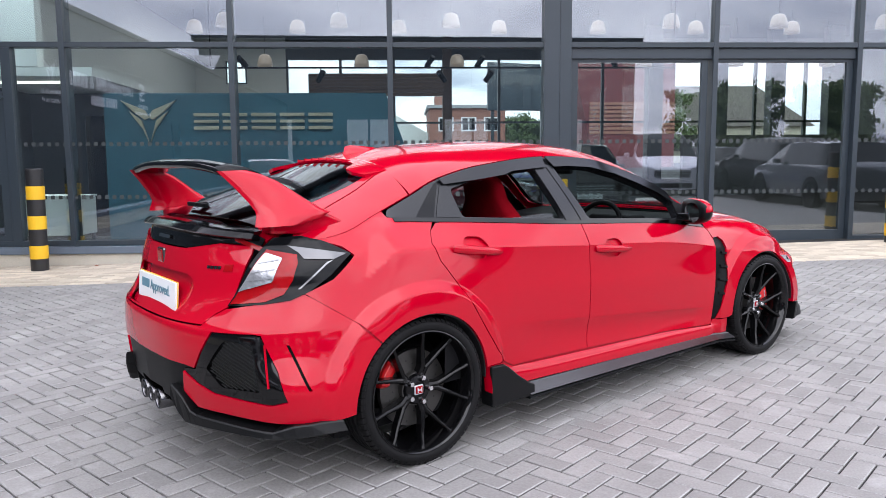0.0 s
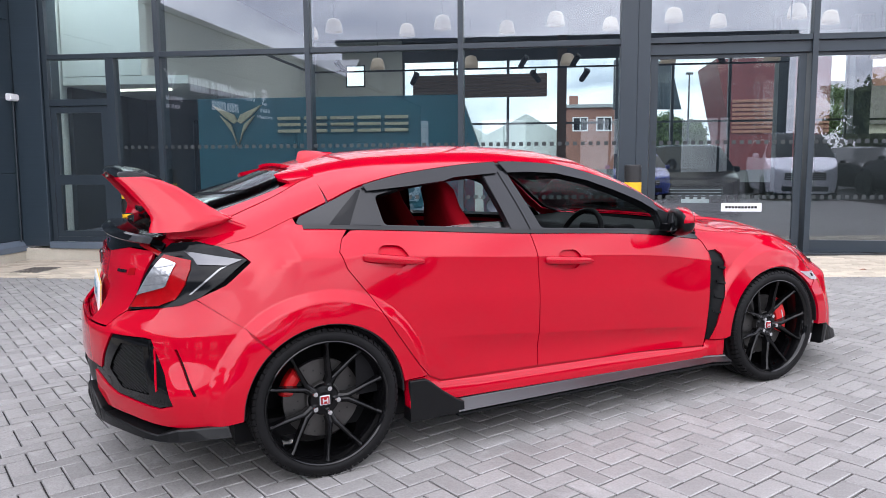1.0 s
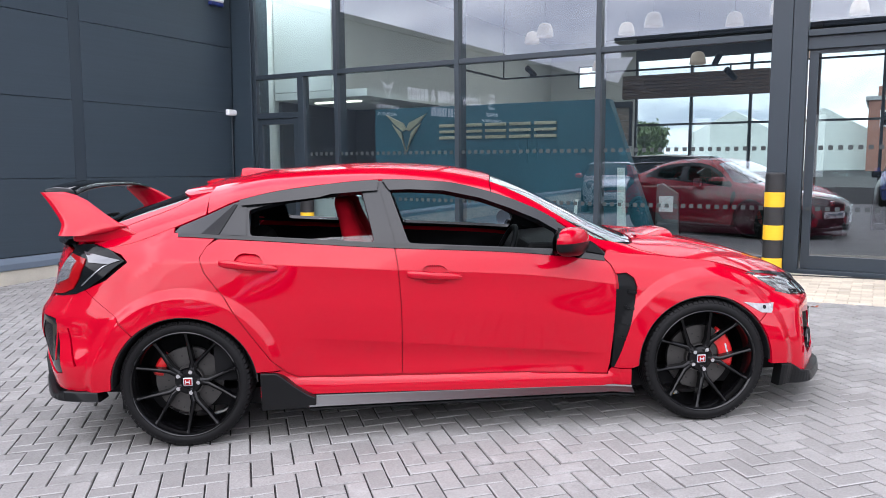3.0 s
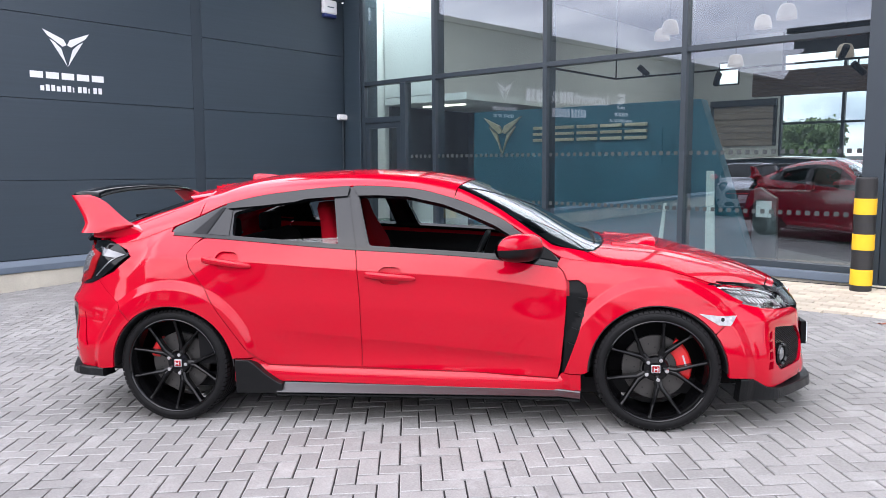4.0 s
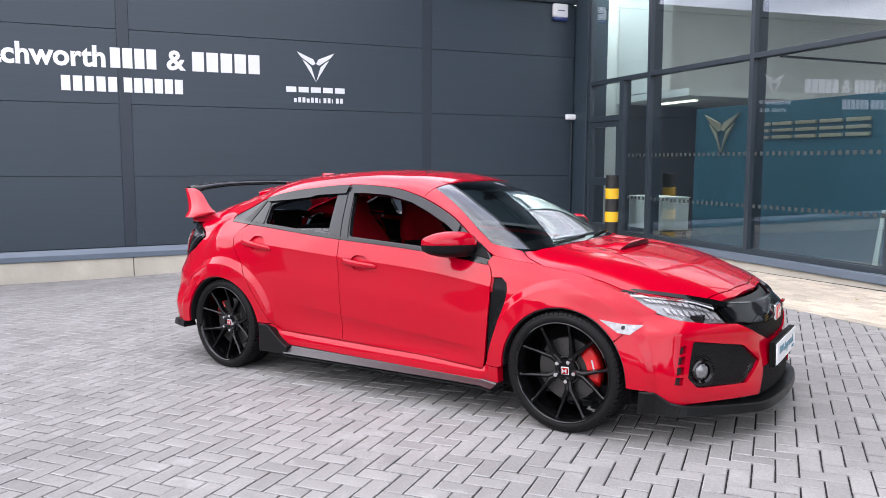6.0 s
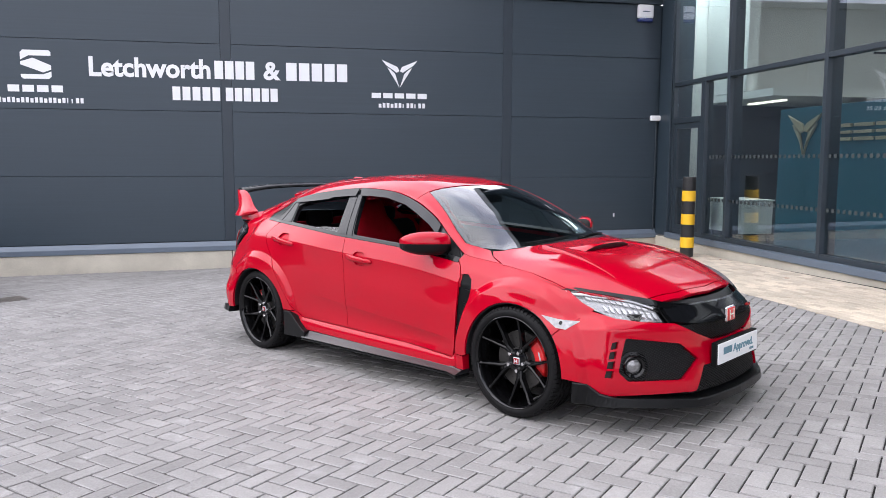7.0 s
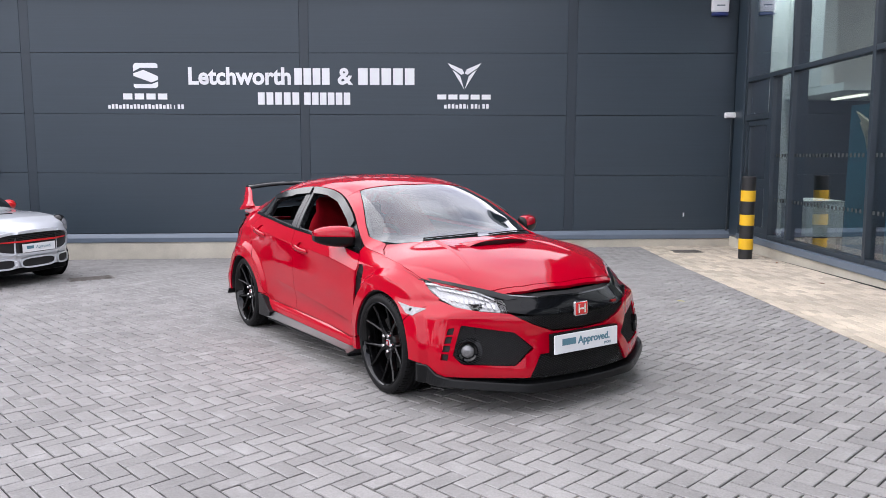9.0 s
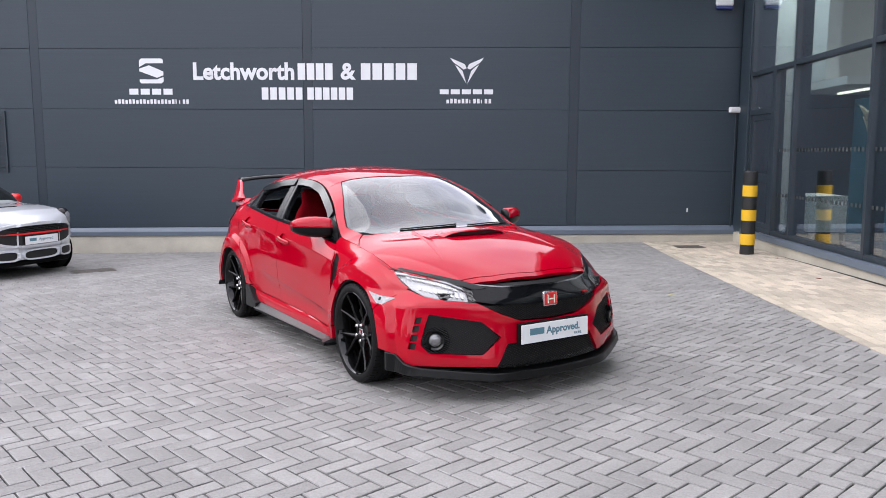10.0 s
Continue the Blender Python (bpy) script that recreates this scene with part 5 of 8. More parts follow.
def honeycomb(name, loop, mapping, parent, mirror, cell, depth=0.018):
    """Diamond mesh of crossed bars inside a vent opening."""
    q = np.array(loop)
    u0, u1, v0, v1 = q[:, 0].min(), q[:, 0].max(), q[:, 1].min(), q[:, 1].max()
    bars = []
    for sgn in (1, -1):
        k = -int((u1 - u0 + v1 - v0) / cell) - 2
        while k * cell < (u1 - u0) + (v1 - v0) * 2:
            bars.append((sgn, k * cell * 1.25))
            k += 1
    verts, faces = [], []
    n = 60
    for sgn, off in bars:
        t = np.linspace(v0, v1, n)
        u = (u0 + off + (t - v0) * 1.8) if sgn > 0 else (u1 - off - (t - v0) * 1.8)
        ok = inside_loops(u, t, [loop])
        run = []
        for i in range(n):
            if ok[i]:
                run.append((u[i], t[i]))
            if (not ok[i] or i == n - 1) and run:
                if len(run) > 1:
                    seg = [run[j] for j in sorted(set(np.linspace(0, len(run) - 1, 5).astype(int)))]
                    a = np.array(seg)
                    w = cell * 0.10
                    lo, hi = mapping(a[:, 0], a[:, 1] - w), mapping(a[:, 0], a[:, 1] + w)
                    for P in (lo, hi):
                        P[:, 0] -= np.sign(P[:, 0]) * depth
                        if mirror < 0:
                            P[:, 1] *= -1
                    k = len(verts)
                    m = len(a)
                    verts += [tuple(p) for p in lo] + [tuple(p) for p in hi]
                    faces += [(k + j, k + j + 1, k + m + j + 1, k + m + j) for j in range(m - 1)]
                run = []
    me = bpy.data.meshes.new(name)
    me.from_pydata(verts, [], faces)
    me.materials.append(M_MESHBAR)
    ob = new(name, me)
    ob.parent = parent
    md = ob.modifiers.new("depth", "SOLIDIFY")
    md.thickness = 0.006
    return ob


build_car_body()


def rail(name, mapping, us, z0, z1, o0, o1, mat, parent, inner=-0.04, mirror=1, label=""):
    """A bar that follows the body: z0 and z1 its lower and upper edge, o0 and o1 how far those stand out."""
    us = np.asarray(us, float)
    n = len(us)
    arr = [np.broadcast_to(np.asarray(a, float), (n,)) for a in (z0, z1, o0, o1)]
    z0, z1, o0, o1 = arr
    e = 0.006
    bm = bmesh.new()
    rows = []
    for z, o in ((z1, inner), (z1, o1 - 0.006), (z1 - 0.006, o1), (z0 + 0.006, o0), (z0, o0 - 0.008), (z0, inner)):
        P = mapping(us, z)
        d = mapping(us + e, z) - mapping(us - e, z)
        N = np.stack([d[:, 1], -d[:, 0], np.zeros(n)], 1)
        N /= np.maximum(np.linalg.norm(N, axis=1), 1e-9)[:, None]
        N *= np.sign((N * (P * np.array([0.3, 1, 0]))).sum(1))[:, None]
        P = P + N * (o if isinstance(o, float) else o[:, None])
        if mirror < 0:
            P[:, 1] *= -1
        rows.append([bm.verts.new(tuple(p)) for p in P])
    m = len(rows)
    for i in range(m):
        a, b = rows[i], rows[(i + 1) % m]
        for k in range(n - 1):
            bm.faces.new((a[k], a[k + 1], b[k + 1], b[k]))
    bm.faces.new([r[0] for r in rows])
    bm.faces.new([r[-1] for r in rows][::-1])
    bmesh.ops.recalc_face_normals(bm, faces=bm.faces[:])
    return part(name, bm, mat, parent, label)


def slab(name, outline, y0, y1, mat, parent, bevel=0.004, axis="y", label=""):
    """A flat outline in (x, z) given thickness along y (or, with axis z, an (x, y) outline along z)."""
    bm = bmesh.new()
    a = [bm.verts.new((u, y0, v) if axis == "y" else (u, v, y0)) for u, v in outline]
    b = [bm.verts.new((u, y1, v) if axis == "y" else (u, v, y1)) for u, v in outline]
    n = len(a)
    bm.faces.new(a)
    bm.faces.new(b[::-1])
    for i in range(n):
        j = (i + 1) % n
        bm.faces.new((a[j], a[i], b[i], b[j]))
    bmesh.ops.recalc_face_normals(bm, faces=bm.faces[:])
    return part(name, bm, mat, parent, label, bevel=bevel)


def text_mesh(name, body, size, mat, m, parent=None, depth=0.002, width=None, bold=0.0):
    """Built-in font as a mesh, centred on its place, facing the pose's z."""
    cu = bpy.data.curves.new(name, "FONT")
    cu.body, cu.size, cu.extrude = body, size, depth
    cu.align_x, cu.align_y = "CENTER", "CENTER"
    cu.resolution_u = 3
    cu.offset = bold
    tmp = new(name, cu)
    bpy.context.view_layer.update()
    me = bpy.data.meshes.new_from_object(tmp)
    bpy.data.objects.remove(tmp)
    bpy.data.curves.remove(cu)
    me.name = name
    if width:
        xs = [v.co.x for v in me.vertices]
        k = width / (max(xs) - min(xs))
        for v in me.vertices:
            v.co.x *= k
    me.materials.clear()
    me.materials.append(mat)
    ob = new(name, me)
    if parent is not None:
        ob.parent = parent
    ob.matrix_local = m
    return ob


def build_wheel(x, side, spoke0, caliper_at):
    w = new("wheel")
    w.parent = car
    w.empty_display_size = 0.1
    w.matrix_local = Matrix.Translation((x, side * 0.80, 0.3265))
    s = side
    # tyre
    bm = bmesh.new()
    prof = [(0.264, -0.10), (0.271, -0.116), (0.288, -0.122), (0.306, -0.119), (0.316, -0.108), (0.3215, -0.092)]
    for g in (-0.06, -0.02, 0.02, 0.06):
        prof += [(0.3275, g - 0.007), (0.320, g - 0.005), (0.320, g + 0.005), (0.3275, g + 0.007)]
    prof += [(0.3215, 0.092), (0.316, 0.108), (0.306, 0.119), (0.288, 0.122), (0.271, 0.116), (0.264, 0.10)]
    add_lathe(bm, prof, 96, "y", close=True)
    bmesh.ops.recalc_face_normals(bm, faces=bm.faces[:])
    ty = part("tyre", bm, M_RUBBER, w, "low-profile black tyre", smooth=True)
    # tread shoulder blocks
    bm = bmesh.new()
    for sg in (-1, 1):
        for k in range(72):
            a = 2 * math.pi * (k + (0.5 if sg > 0 else 0)) / 72
            c, sn = math.cos(a), math.sin(a)
            rows = []
            for rr, yy, sk in ((0.3115, 0.1165, 0.0), (0.3225, 0.1095, 0.006), (0.3285, 0.090, 0.016), (0.3285, 0.066, 0.030)):
                rows.append([bm.verts.new(((rr - dr) * math.cos(a + da + sk), sg * (yy - (0.006 if dr and rr < 0.32 else 0)), (rr - dr) * math.sin(a + da + sk))) for da, dr in ((-0.034, 0.008), (-0.034, 0), (0.034, 0), (0.034, 0.008))])
            for p, q in zip(rows, rows[1:]):
                for i in range(3):
                    bm.faces.new((p[i], p[i + 1], q[i + 1], q[i]))
            bm.faces.new(rows[0])
    bmesh.ops.recalc_face_normals(bm, faces=bm.faces[:])
    part("tread", bm, M_RUBBER, ty)["kind"] = "stuff"
    # rim barrel with a thin lip
    bm = bmesh.new()
    add_lathe(bm, [(0.272, s * 0.119), (0.268, s * 0.121), (0.263, s * 0.116), (0.258, s * 0.104), (0.254, s * 0.085), (0.246, s * 0.06), (0.236, s * -0.02), (0.240, s * -0.11), (0.258, s * -0.115), (0.264, s * 0.0)], 72, "y", close=True)
    bmesh.ops.recalc_face_normals(bm, faces=bm.faces[:])
    rim = part("rim", bm, M_BLACK_GLOSS, w, "gloss black alloy rim", smooth=True)
    rim.data.set_sharp_from_angle(angle=radians(35))
    # five pairs of spokes that part like a V near the hub
    for k in range(10):
        pair, sg = divmod(k, 2)
        sg = 1 if sg else -1
        a = radians(spoke0 + 72 * pair)
        ax, az = math.cos(a), math.sin(a)
        bm = bmesh.new()
        rings = []
        for t in (0.0, 0.10, 0.22, 0.40, 0.65, 0.88, 1.0):
            r = 0.058 + (0.263 - 0.058) * t
            off = sg * (0.0065 + 0.455 * max(0.0, r - 0.098))
            al = math.sqrt(r * r - off * off)
            wd = 0.0135 * (1 - t) + 0.0078 * t + (0.005 if t > 0.95 else 0)
            yo = 0.060 + 0.006 * math.sin(math.pi * min(1, t * 1.6)) + 0.046 * t ** 1.4
            ring = []
            for dw, dy in ((-wd * 1.25, -0.040), (-wd, -0.006), (-wd * 0.25, 0.0), (wd * 0.25, 0.0), (wd, -0.006), (wd * 1.25, -0.040)):
                q = off + dw
                ring.append(bm.verts.new((al * ax - q * az, s * (yo + dy), al * az + q * ax)))
            rings.append(ring)
        for p, q in zip(rings, rings[1:]):
            for i in range(6):
                j = (i + 1) % 6
                bm.faces.new((p[i], p[j], q[j], q[i]))
        bm.faces.new(rings[0])
        bm.faces.new(rings[-1])
        bmesh.ops.recalc_face_normals(bm, faces=bm.faces[:])
        part("spoke", bm, M_WHEEL, w, bevel=0.0015)
    bm = bmesh.new()
    add_lathe(bm, [(0.076, s * 0.0), (0.070, s * 0.046), (0.062, s * 0.058), (0.036, s * 0.064), (0.034, s * 0.060), (0.0, s * 0.060)], 40, "y")
    bmesh.ops.recalc_face_normals(bm, faces=bm.faces[:])
    hub = part("hub", bm, M_WHEEL, w)
    for k in range(5):
        a = radians(spoke0 + 72 * k)
        bm = bmesh.new()
        add_lathe(bm, [(0.0125, s * 0.06), (0.0125, s * 0.076), (0.010, s * 0.082), (0.0, s * 0.083)], 12, "y", at=(0.056 * math.cos(a), 0, 0.056 * math.sin(a)))
        bmesh.ops.recalc_face_normals(bm, faces=bm.faces[:])
        part("wheel_nut", bm, M_CHROME, w)
    cap = part("centre_cap", box(-0.019, 0.019, s * 0.068 - 0.004, s * 0.068 + 0.004, -0.017, 0.017), M_LENS_RED, w, "red centre cap with silver border", bevel=0.004)
    part("cap_border", box(-0.0235, 0.0235, s * 0.063 - 0.004, s * 0.063 + 0.004, -0.0215, 0.0215), M_BRIGHT, w, bevel=0.004)
    for a, b, c, d in ((-0.012, -0.007, -0.011, 0.011), (0.007, 0.012, -0.011, 0.011), (-0.007, 0.007, -0.003, 0.003)):
        part("cap_bar", box(a, b, s * 0.0725 - 0.001, s * 0.0725 + 0.001, c, d), M_BRIGHT, cap)
    # brake
    bm = bmesh.new()
    add_lathe(bm, [(0.075, s * 0.045), (0.078, s * 0.018), (0.172, s * 0.018), (0.172, s * -0.008), (0.075, s * -0.008)], 48, "y")
    bmesh.ops.recalc_face_normals(bm, faces=bm.faces[:])
    part("brake_disc", bm, M_ALU, w, "drilled steel brake disc")
    bm = bmesh.new()
    for k in range(24):
        a = 2 * math.pi * k / 24
        rr = (0.108, 0.130, 0.152)[k % 3]
        add_lathe(bm, [(0.0045, s * 0.0182), (0.0045, s * 0.0192)], 8, "y", at=(rr * math.cos(a), 0, rr * math.sin(a)))
    part("disc_hole", bm, M_MESH, w)["kind"] = "stuff"
    a0 = radians(caliper_at)
    span = radians(39 if x > 0 else 20)
    bm = bmesh.new()
    rings = []
    for k in range(9):
        a = a0 - span + 2 * span * k / 8
        r0, r1 = (0.112, 0.190) if x > 0 else (0.135, 0.188)
        bulge = 0.038 if 0 < k < 8 else 0.02
        ring = [bm.verts.new((r * math.cos(a), s * y, r * math.sin(a))) for r, y in ((r0, -0.02), (r0, bulge - 0.006), (r0 + 0.02, bulge), (r1 - 0.01, bulge), (r1, bulge - 0.012), (r1, -0.02))]
        rings.append(ring)
    for p, q in zip(rings, rings[1:]):
        for i in range(6):
            j = (i + 1) % 6
            bm.faces.new((p[i], p[j], q[j], q[i]))
    bm.faces.new(rings[0])
    bm.faces.new(rings[-1])
    bmesh.ops.recalc_face_normals(bm, faces=bm.faces[:])
    cal = part("brake_caliper", bm, M_CALIPER, w, "red painted brake caliper", bevel=0.003)
    if x > 0:
        bm = box(-0.0045, 0.0045, s * 0.0385 - 0.0012, s * 0.0385 + 0.0012, -0.030, 0.030)
        bm.transform(Matrix.Rotation(-a0, 4, "Y") @ Matrix.Translation((0.155, 0, 0)))
        part("caliper_bar", bm, M_BRIGHT, cal, "white bar in place of lettering")


def seat(x, y):
    """Bucket seat: cushion, bolstered back and headrest."""
    def puffy(name, rows, mat):
        bm = bmesh.new()
        rings = []
        for cx, cz, hw, dep in rows:
            ring = []
            for k in range(16):
                a = 2 * math.pi * k / 16
                ca, sa = math.cos(a), math.sin(a)
                px = math.copysign(abs(ca) ** 0.6, ca) * dep
                py = math.copysign(abs(sa) ** 0.6, sa) * hw
                ring.append(bm.verts.new((x + cx + px, y + py, cz)))
            rings.append(ring)
        for p, q in zip(rings, rings[1:]):
            for i in range(16):
                j = (i + 1) % 16
                bm.faces.new((p[i], p[j], q[j], q[i]))
        bm.faces.new(rings[0][::-1])
        bm.faces.new(rings[-1])
        bmesh.ops.recalc_face_normals(bm, faces=bm.faces[:])
        return part(name, bm, mat, car, smooth=True)
    puffy("seat_cushion", [(0.1, 0.34, 0.24, 0.24), (0.1, 0.42, 0.26, 0.27), (0.1, 0.50, 0.26, 0.27), (0.1, 0.53, 0.20, 0.22)], M_SEAT_RED)
    back = puffy("seat_back", [(-0.14, 0.50, 0.25, 0.07), (-0.19, 0.70, 0.275, 0.08), (-0.26, 0.92, 0.265, 0.075), (-0.30, 1.02, 0.21, 0.065), (-0.325, 1.10, 0.15, 0.055), (-0.35, 1.19, 0.14, 0.05), (-0.36, 1.225, 0.10, 0.035)], M_SEAT_RED)
    back["label"] = "red suede bucket seat back"
    puffy("seat_bolster", [(-0.10, 0.55, 0.285, 0.045), (-0.155, 0.72, 0.30, 0.05), (-0.22, 0.88, 0.285, 0.045)], M_SEAT_BLACK)


def build_car_details():
    # dark structure below and inside
    bm = box(-1.72, 1.68, -0.76, 0.76, 0.165, 0.25)
    add_box(bm, -2.05, -1.72, -0.55, 0.55, 0.20, 0.25)
    add_box(bm, 1.68, 2.02, -0.55, 0.55, 0.165, 0.25)
    part("underbody", bm, M_INTERIOR, car)
    part("wheelhouse", box(-2.04, -0.9, -0.63, 0.63, 0.25, 0.82), M_INTERIOR, car)
    part("engine_bay", box(0.98, 2.0, -0.63, 0.63, 0.25, 0.64), M_INTERIOR, car)
    part("cabin_floor", box(-0.9, 0.98, -0.80, 0.80, 0.25, 0.30), M_INTERIOR, car)
    both("door_card", [(-1.2, 0.32), (0.9, 0.3), (0.86, 0.86)] + belt_line(0.8, -1.2, -0.02), side_map, M_INTERIOR, car, out=-0.07, thick=0.0, step=0.08)
    xs = np.linspace(-1.2, 0.24, 20)
    ed = [(float(x), float(v)) for x, v in zip(xs, side_y(xs, top_z(xs)) - 0.03)]
    panel("headliner", [(a, -b) for a, b in ed] + ed[::-1], top_map, M_INTERIOR, car, out=-0.035, thick=0, mirror=0, step=0.08)
    slab("dashboard", [(0.45, 0.62), (0.50, 0.84), (0.58, 0.905), (0.95, 0.93), (1.02, 0.90), (1.02, 0.3), (0.6, 0.3)], -0.70, 0.70, M_INTERIOR, car, bevel=0.02)
    slab("instrument_hood", [(0.46, 0.86), (0.48, 0.945), (0.62, 0.945), (0.66, 0.9)], -0.54, -0.20, M_INTERIOR, car, bevel=0.02)
    slab("centre_console", [(-0.3, 0.3), (-0.3, 0.56), (0.2, 0.60), (0.45, 0.72), (0.5, 0.3)], -0.12, 0.12, M_INTERIOR, car, bevel=0.02)
    for yy in (-0.37, 0.37):
        seat(-0.20, yy)
    slab("rear_seat", [(-1.30, 0.30), (-1.28, 0.90), (-1.20, 1.02), (-1.10, 0.98), (-0.95, 0.56), (-0.55, 0.54), (-0.5, 0.3)], -0.66, 0.66, M_SEAT_BLACK, car, bevel=0.04)
    for yy in (-0.36, 0.36):
        part("rear_headrest", box(-1.27, -1.17, yy - 0.12, yy + 0.12, 1.0, 1.13), M_SEAT_BLACK, car, bevel=0.03)
    # steering wheel
    bm = bmesh.new()
    R, r, c = 0.18, 0.016, Vector((0.36, -0.37, 0.86))
    tilt = Euler((0, radians(-66), 0)).to_matrix()
    rings = []
    for i in range(32):
        a = 2 * math.pi * i / 32
        ring = []
        for j in range(8):
            b = 2 * math.pi * j / 8
            p = Vector(((R + r * math.cos(b)) * math.cos(a), (R + r * math.cos(b)) * math.sin(a), r * math.sin(b)))
            ring.append(bm.verts.new(tilt @ p + c))
        rings.append(ring)
    for i in range(32):
        p, q = rings[i], rings[(i + 1) % 32]
        for j in range(8):
            k = (j + 1) % 8
            bm.faces.new((p[j], q[j], q[k], p[k]))
    sw = part("steering_wheel", bm, M_BLACK_SATIN, car, "black steering wheel", smooth=True)
    for ang in (0, 180, 270):
        a = radians(ang)
        d = Vector((math.sin(a) * 0.0, 0, 0))
        p0, p1 = tilt @ Vector((0, 0, 0)) + c, tilt @ Vector((R * math.sin(a) if ang == 270 else 0, R * math.cos(a) if ang != 270 else 0, 0)) + c
        if ang == 270:
            p1 = tilt @ Vector((-R, 0, 0)) + c
        bm = bmesh.new()
        bmesh.ops.create_cone(bm, segments=10, radius1=0.02, radius2=0.014, depth=(p1 - p0).length, cap_ends=True, matrix=Matrix.Translation((p0 + p1) / 2) @ (p1 - p0).to_track_quat("Z", "Y").to_matrix().to_4x4())
        part("wheel_spoke", bm, M_BLACK_SATIN, sw)
    bm = bmesh.new()
    bmesh.ops.create_cone(bm, segments=20, radius1=0.065, radius2=0.05, depth=0.05, cap_ends=True, matrix=Matrix.Translation(c) @ tilt.to_4x4())
    part("wheel_boss", bm, M_BLACK_SATIN, sw, bevel=0.01)
    part("interior_mirror", box(0.40, 0.43, -0.12, 0.12, 1.20, 1.265), M_BLACK_SATIN, car, bevel=0.01)
    # wheels
    for side in (-1, 1):
        build_wheel(AXLE, side, -8, 15)
        build_wheel(-AXLE, side, -2, 150)
    # side skirts with the rear fin
    for m in (-1, 1):
        us = np.linspace(-0.735, 0.955, 24)
        rail("skirt_edge", side_map, us, 0.160 + 0.004 * (us + 0.9), 0.173 + 0.004 * (us + 0.9), 0.070, 0.070, M_BLACK_SATIN, car, inner=-0.05, mirror=m)
        rail("side_skirt", side_map, us, 0.178 + 0.004 * (us + 0.9), 0.232 - 0.010 * (us + 0.9), 0.074, 0.022, M_SKIRT_TOP, car, inner=-0.05, mirror=m, label="satin black side skirt")
        o = [(-0.975, 0.172), (-0.70, 0.176), (-0.70, 0.23), (-0.735, 0.245), (-0.80, 0.29), (-0.865, 0.345), (-0.895, 0.364), (-0.975, 0.366)]
        slab("skirt_fin", o, m * 0.84, m * 0.9235, M_SKIRT, car, bevel=0.006)
        # splitters
        us = np.linspace(0.0, 1.11, 60)
        rail("front_splitter", front_map, us, np.interp(us, [0, 0.42, 0.86, 1.07], [0.128, 0.130, 0.166, 0.168]), np.interp(us, [0, 0.42, 0.86, 0.96, 1.03, 1.12], [0.176, 0.180, 0.214, 0.238, 0.284, 0.290]), np.interp(us, [0, 0.4, 0.9, 1.11], [0.052, 0.050, 0.046, 0.004]), np.interp(us, [0, 0.4, 0.9, 1.11], [0.040, 0.038, 0.030, 0.0]), M_SKIRT, car, inner=-0.06, mirror=m, label="satin black front splitter")
        us = np.concatenate([np.linspace(0.34, 0.86, 16), [0.90, 0.94, 1.0, 1.06, 1.132]])
        rail("rear_splitter", rear_map, us, np.interp(us, [0.34, 0.40, 0.9, 1.13], [0.36, 0.262, 0.258, 0.266]), np.interp(us, [0.34, 0.40, 0.45, 0.86, 0.94, 1.13], [0.42, 0.395, 0.312, 0.288, 0.312, 0.312]), np.interp(us, [0.34, 0.86, 1.13], [0.03, 0.05, 0.03]), np.interp(us, [0.34, 0.86, 0.94, 1.13], [0.02, 0.04, 0.03, 0.012]), M_SKIRT, car, inner=-0.08, mirror=m, label="satin black rear corner splitter")
    # diffuser and exhausts
    df = [(-0.47, 0.53), (-0.44, 0.40), (-0.34, 0.33), (-0.16, 0.33), (-0.15, 0.355), (0.15, 0.355), (0.16, 0.33), (0.34, 0.33), (0.44, 0.40), (0.47, 0.53)]
    panel("diffuser", df, rear_map, M_BLACK_SATIN, car, mirror=0, out=-0.012, thick=0.12, step=0.03, label="satin black rear diffuser")
    for yy in (-0.36, -0.24, 0.24, 0.36):
        slab("diffuser_fin", [(-2.22, 0.36), (-2.20, 0.25), (-2.0, 0.20), (-1.9, 0.24), (-1.95, 0.40)], yy - 0.006, yy + 0.006, M_BLACK_SATIN, car, bevel=0.002)
    for yy, rr in ((-0.105, 0.046), (0.0, 0.036), (0.105, 0.046)):
        bm = bmesh.new()
        add_lathe(bm, [(rr - 0.006, -2.02), (rr - 0.006, -2.245), (rr - 0.003, -2.252), (rr, -2.246), (rr, -2.02)], 32, "x", at=(0, yy, 0.292), close=True)
        bmesh.ops.recalc_face_normals(bm, faces=bm.faces[:])
        ex = part("exhaust_tip", bm, M_STEEL, car, "polished exhaust tip", smooth=True)
        bm = bmesh.new()
        add_lathe(bm, [(0.0, -2.10), (rr - 0.004, -2.10)], 24, "x", at=(0, yy, 0.292))
        part("exhaust_bore", bm, M_MESH, ex)
    # rear wing
    def upright(m):
        bm = bmesh.new()
        rings = []
        for z, x0, x1, yc, th in ((1.085, -1.998, -1.79, 0.705, 0.050), (1.105, -1.993, -1.70, 0.700, 0.046), (1.125, -1.986, -1.655, 0.694, 0.040), (1.145, -1.986, -1.70, 0.686, 0.032), (1.18, -2.005, -1.755, 0.672, 0.022), (1.22, -2.035, -1.81, 0.655, 0.018), (1.26, -2.066, -1.865, 0.638, 0.017), (1.29, -2.092, -1.925, 0.625, 0.016), (1.308, -2.108, -1.985, 0.618, 0.012)):
            ring = []
            for k in range(14):
                a = 2 * math.pi * k / 14
                ca, sa = math.cos(a), math.sin(a)
                px = (x0 + x1) / 2 + (x1 - x0) / 2 * math.copysign(abs(ca) ** 0.8, ca)
                ring.append(bm.verts.new((px, m * (yc + th * sa), z)))
            rings.append(ring)
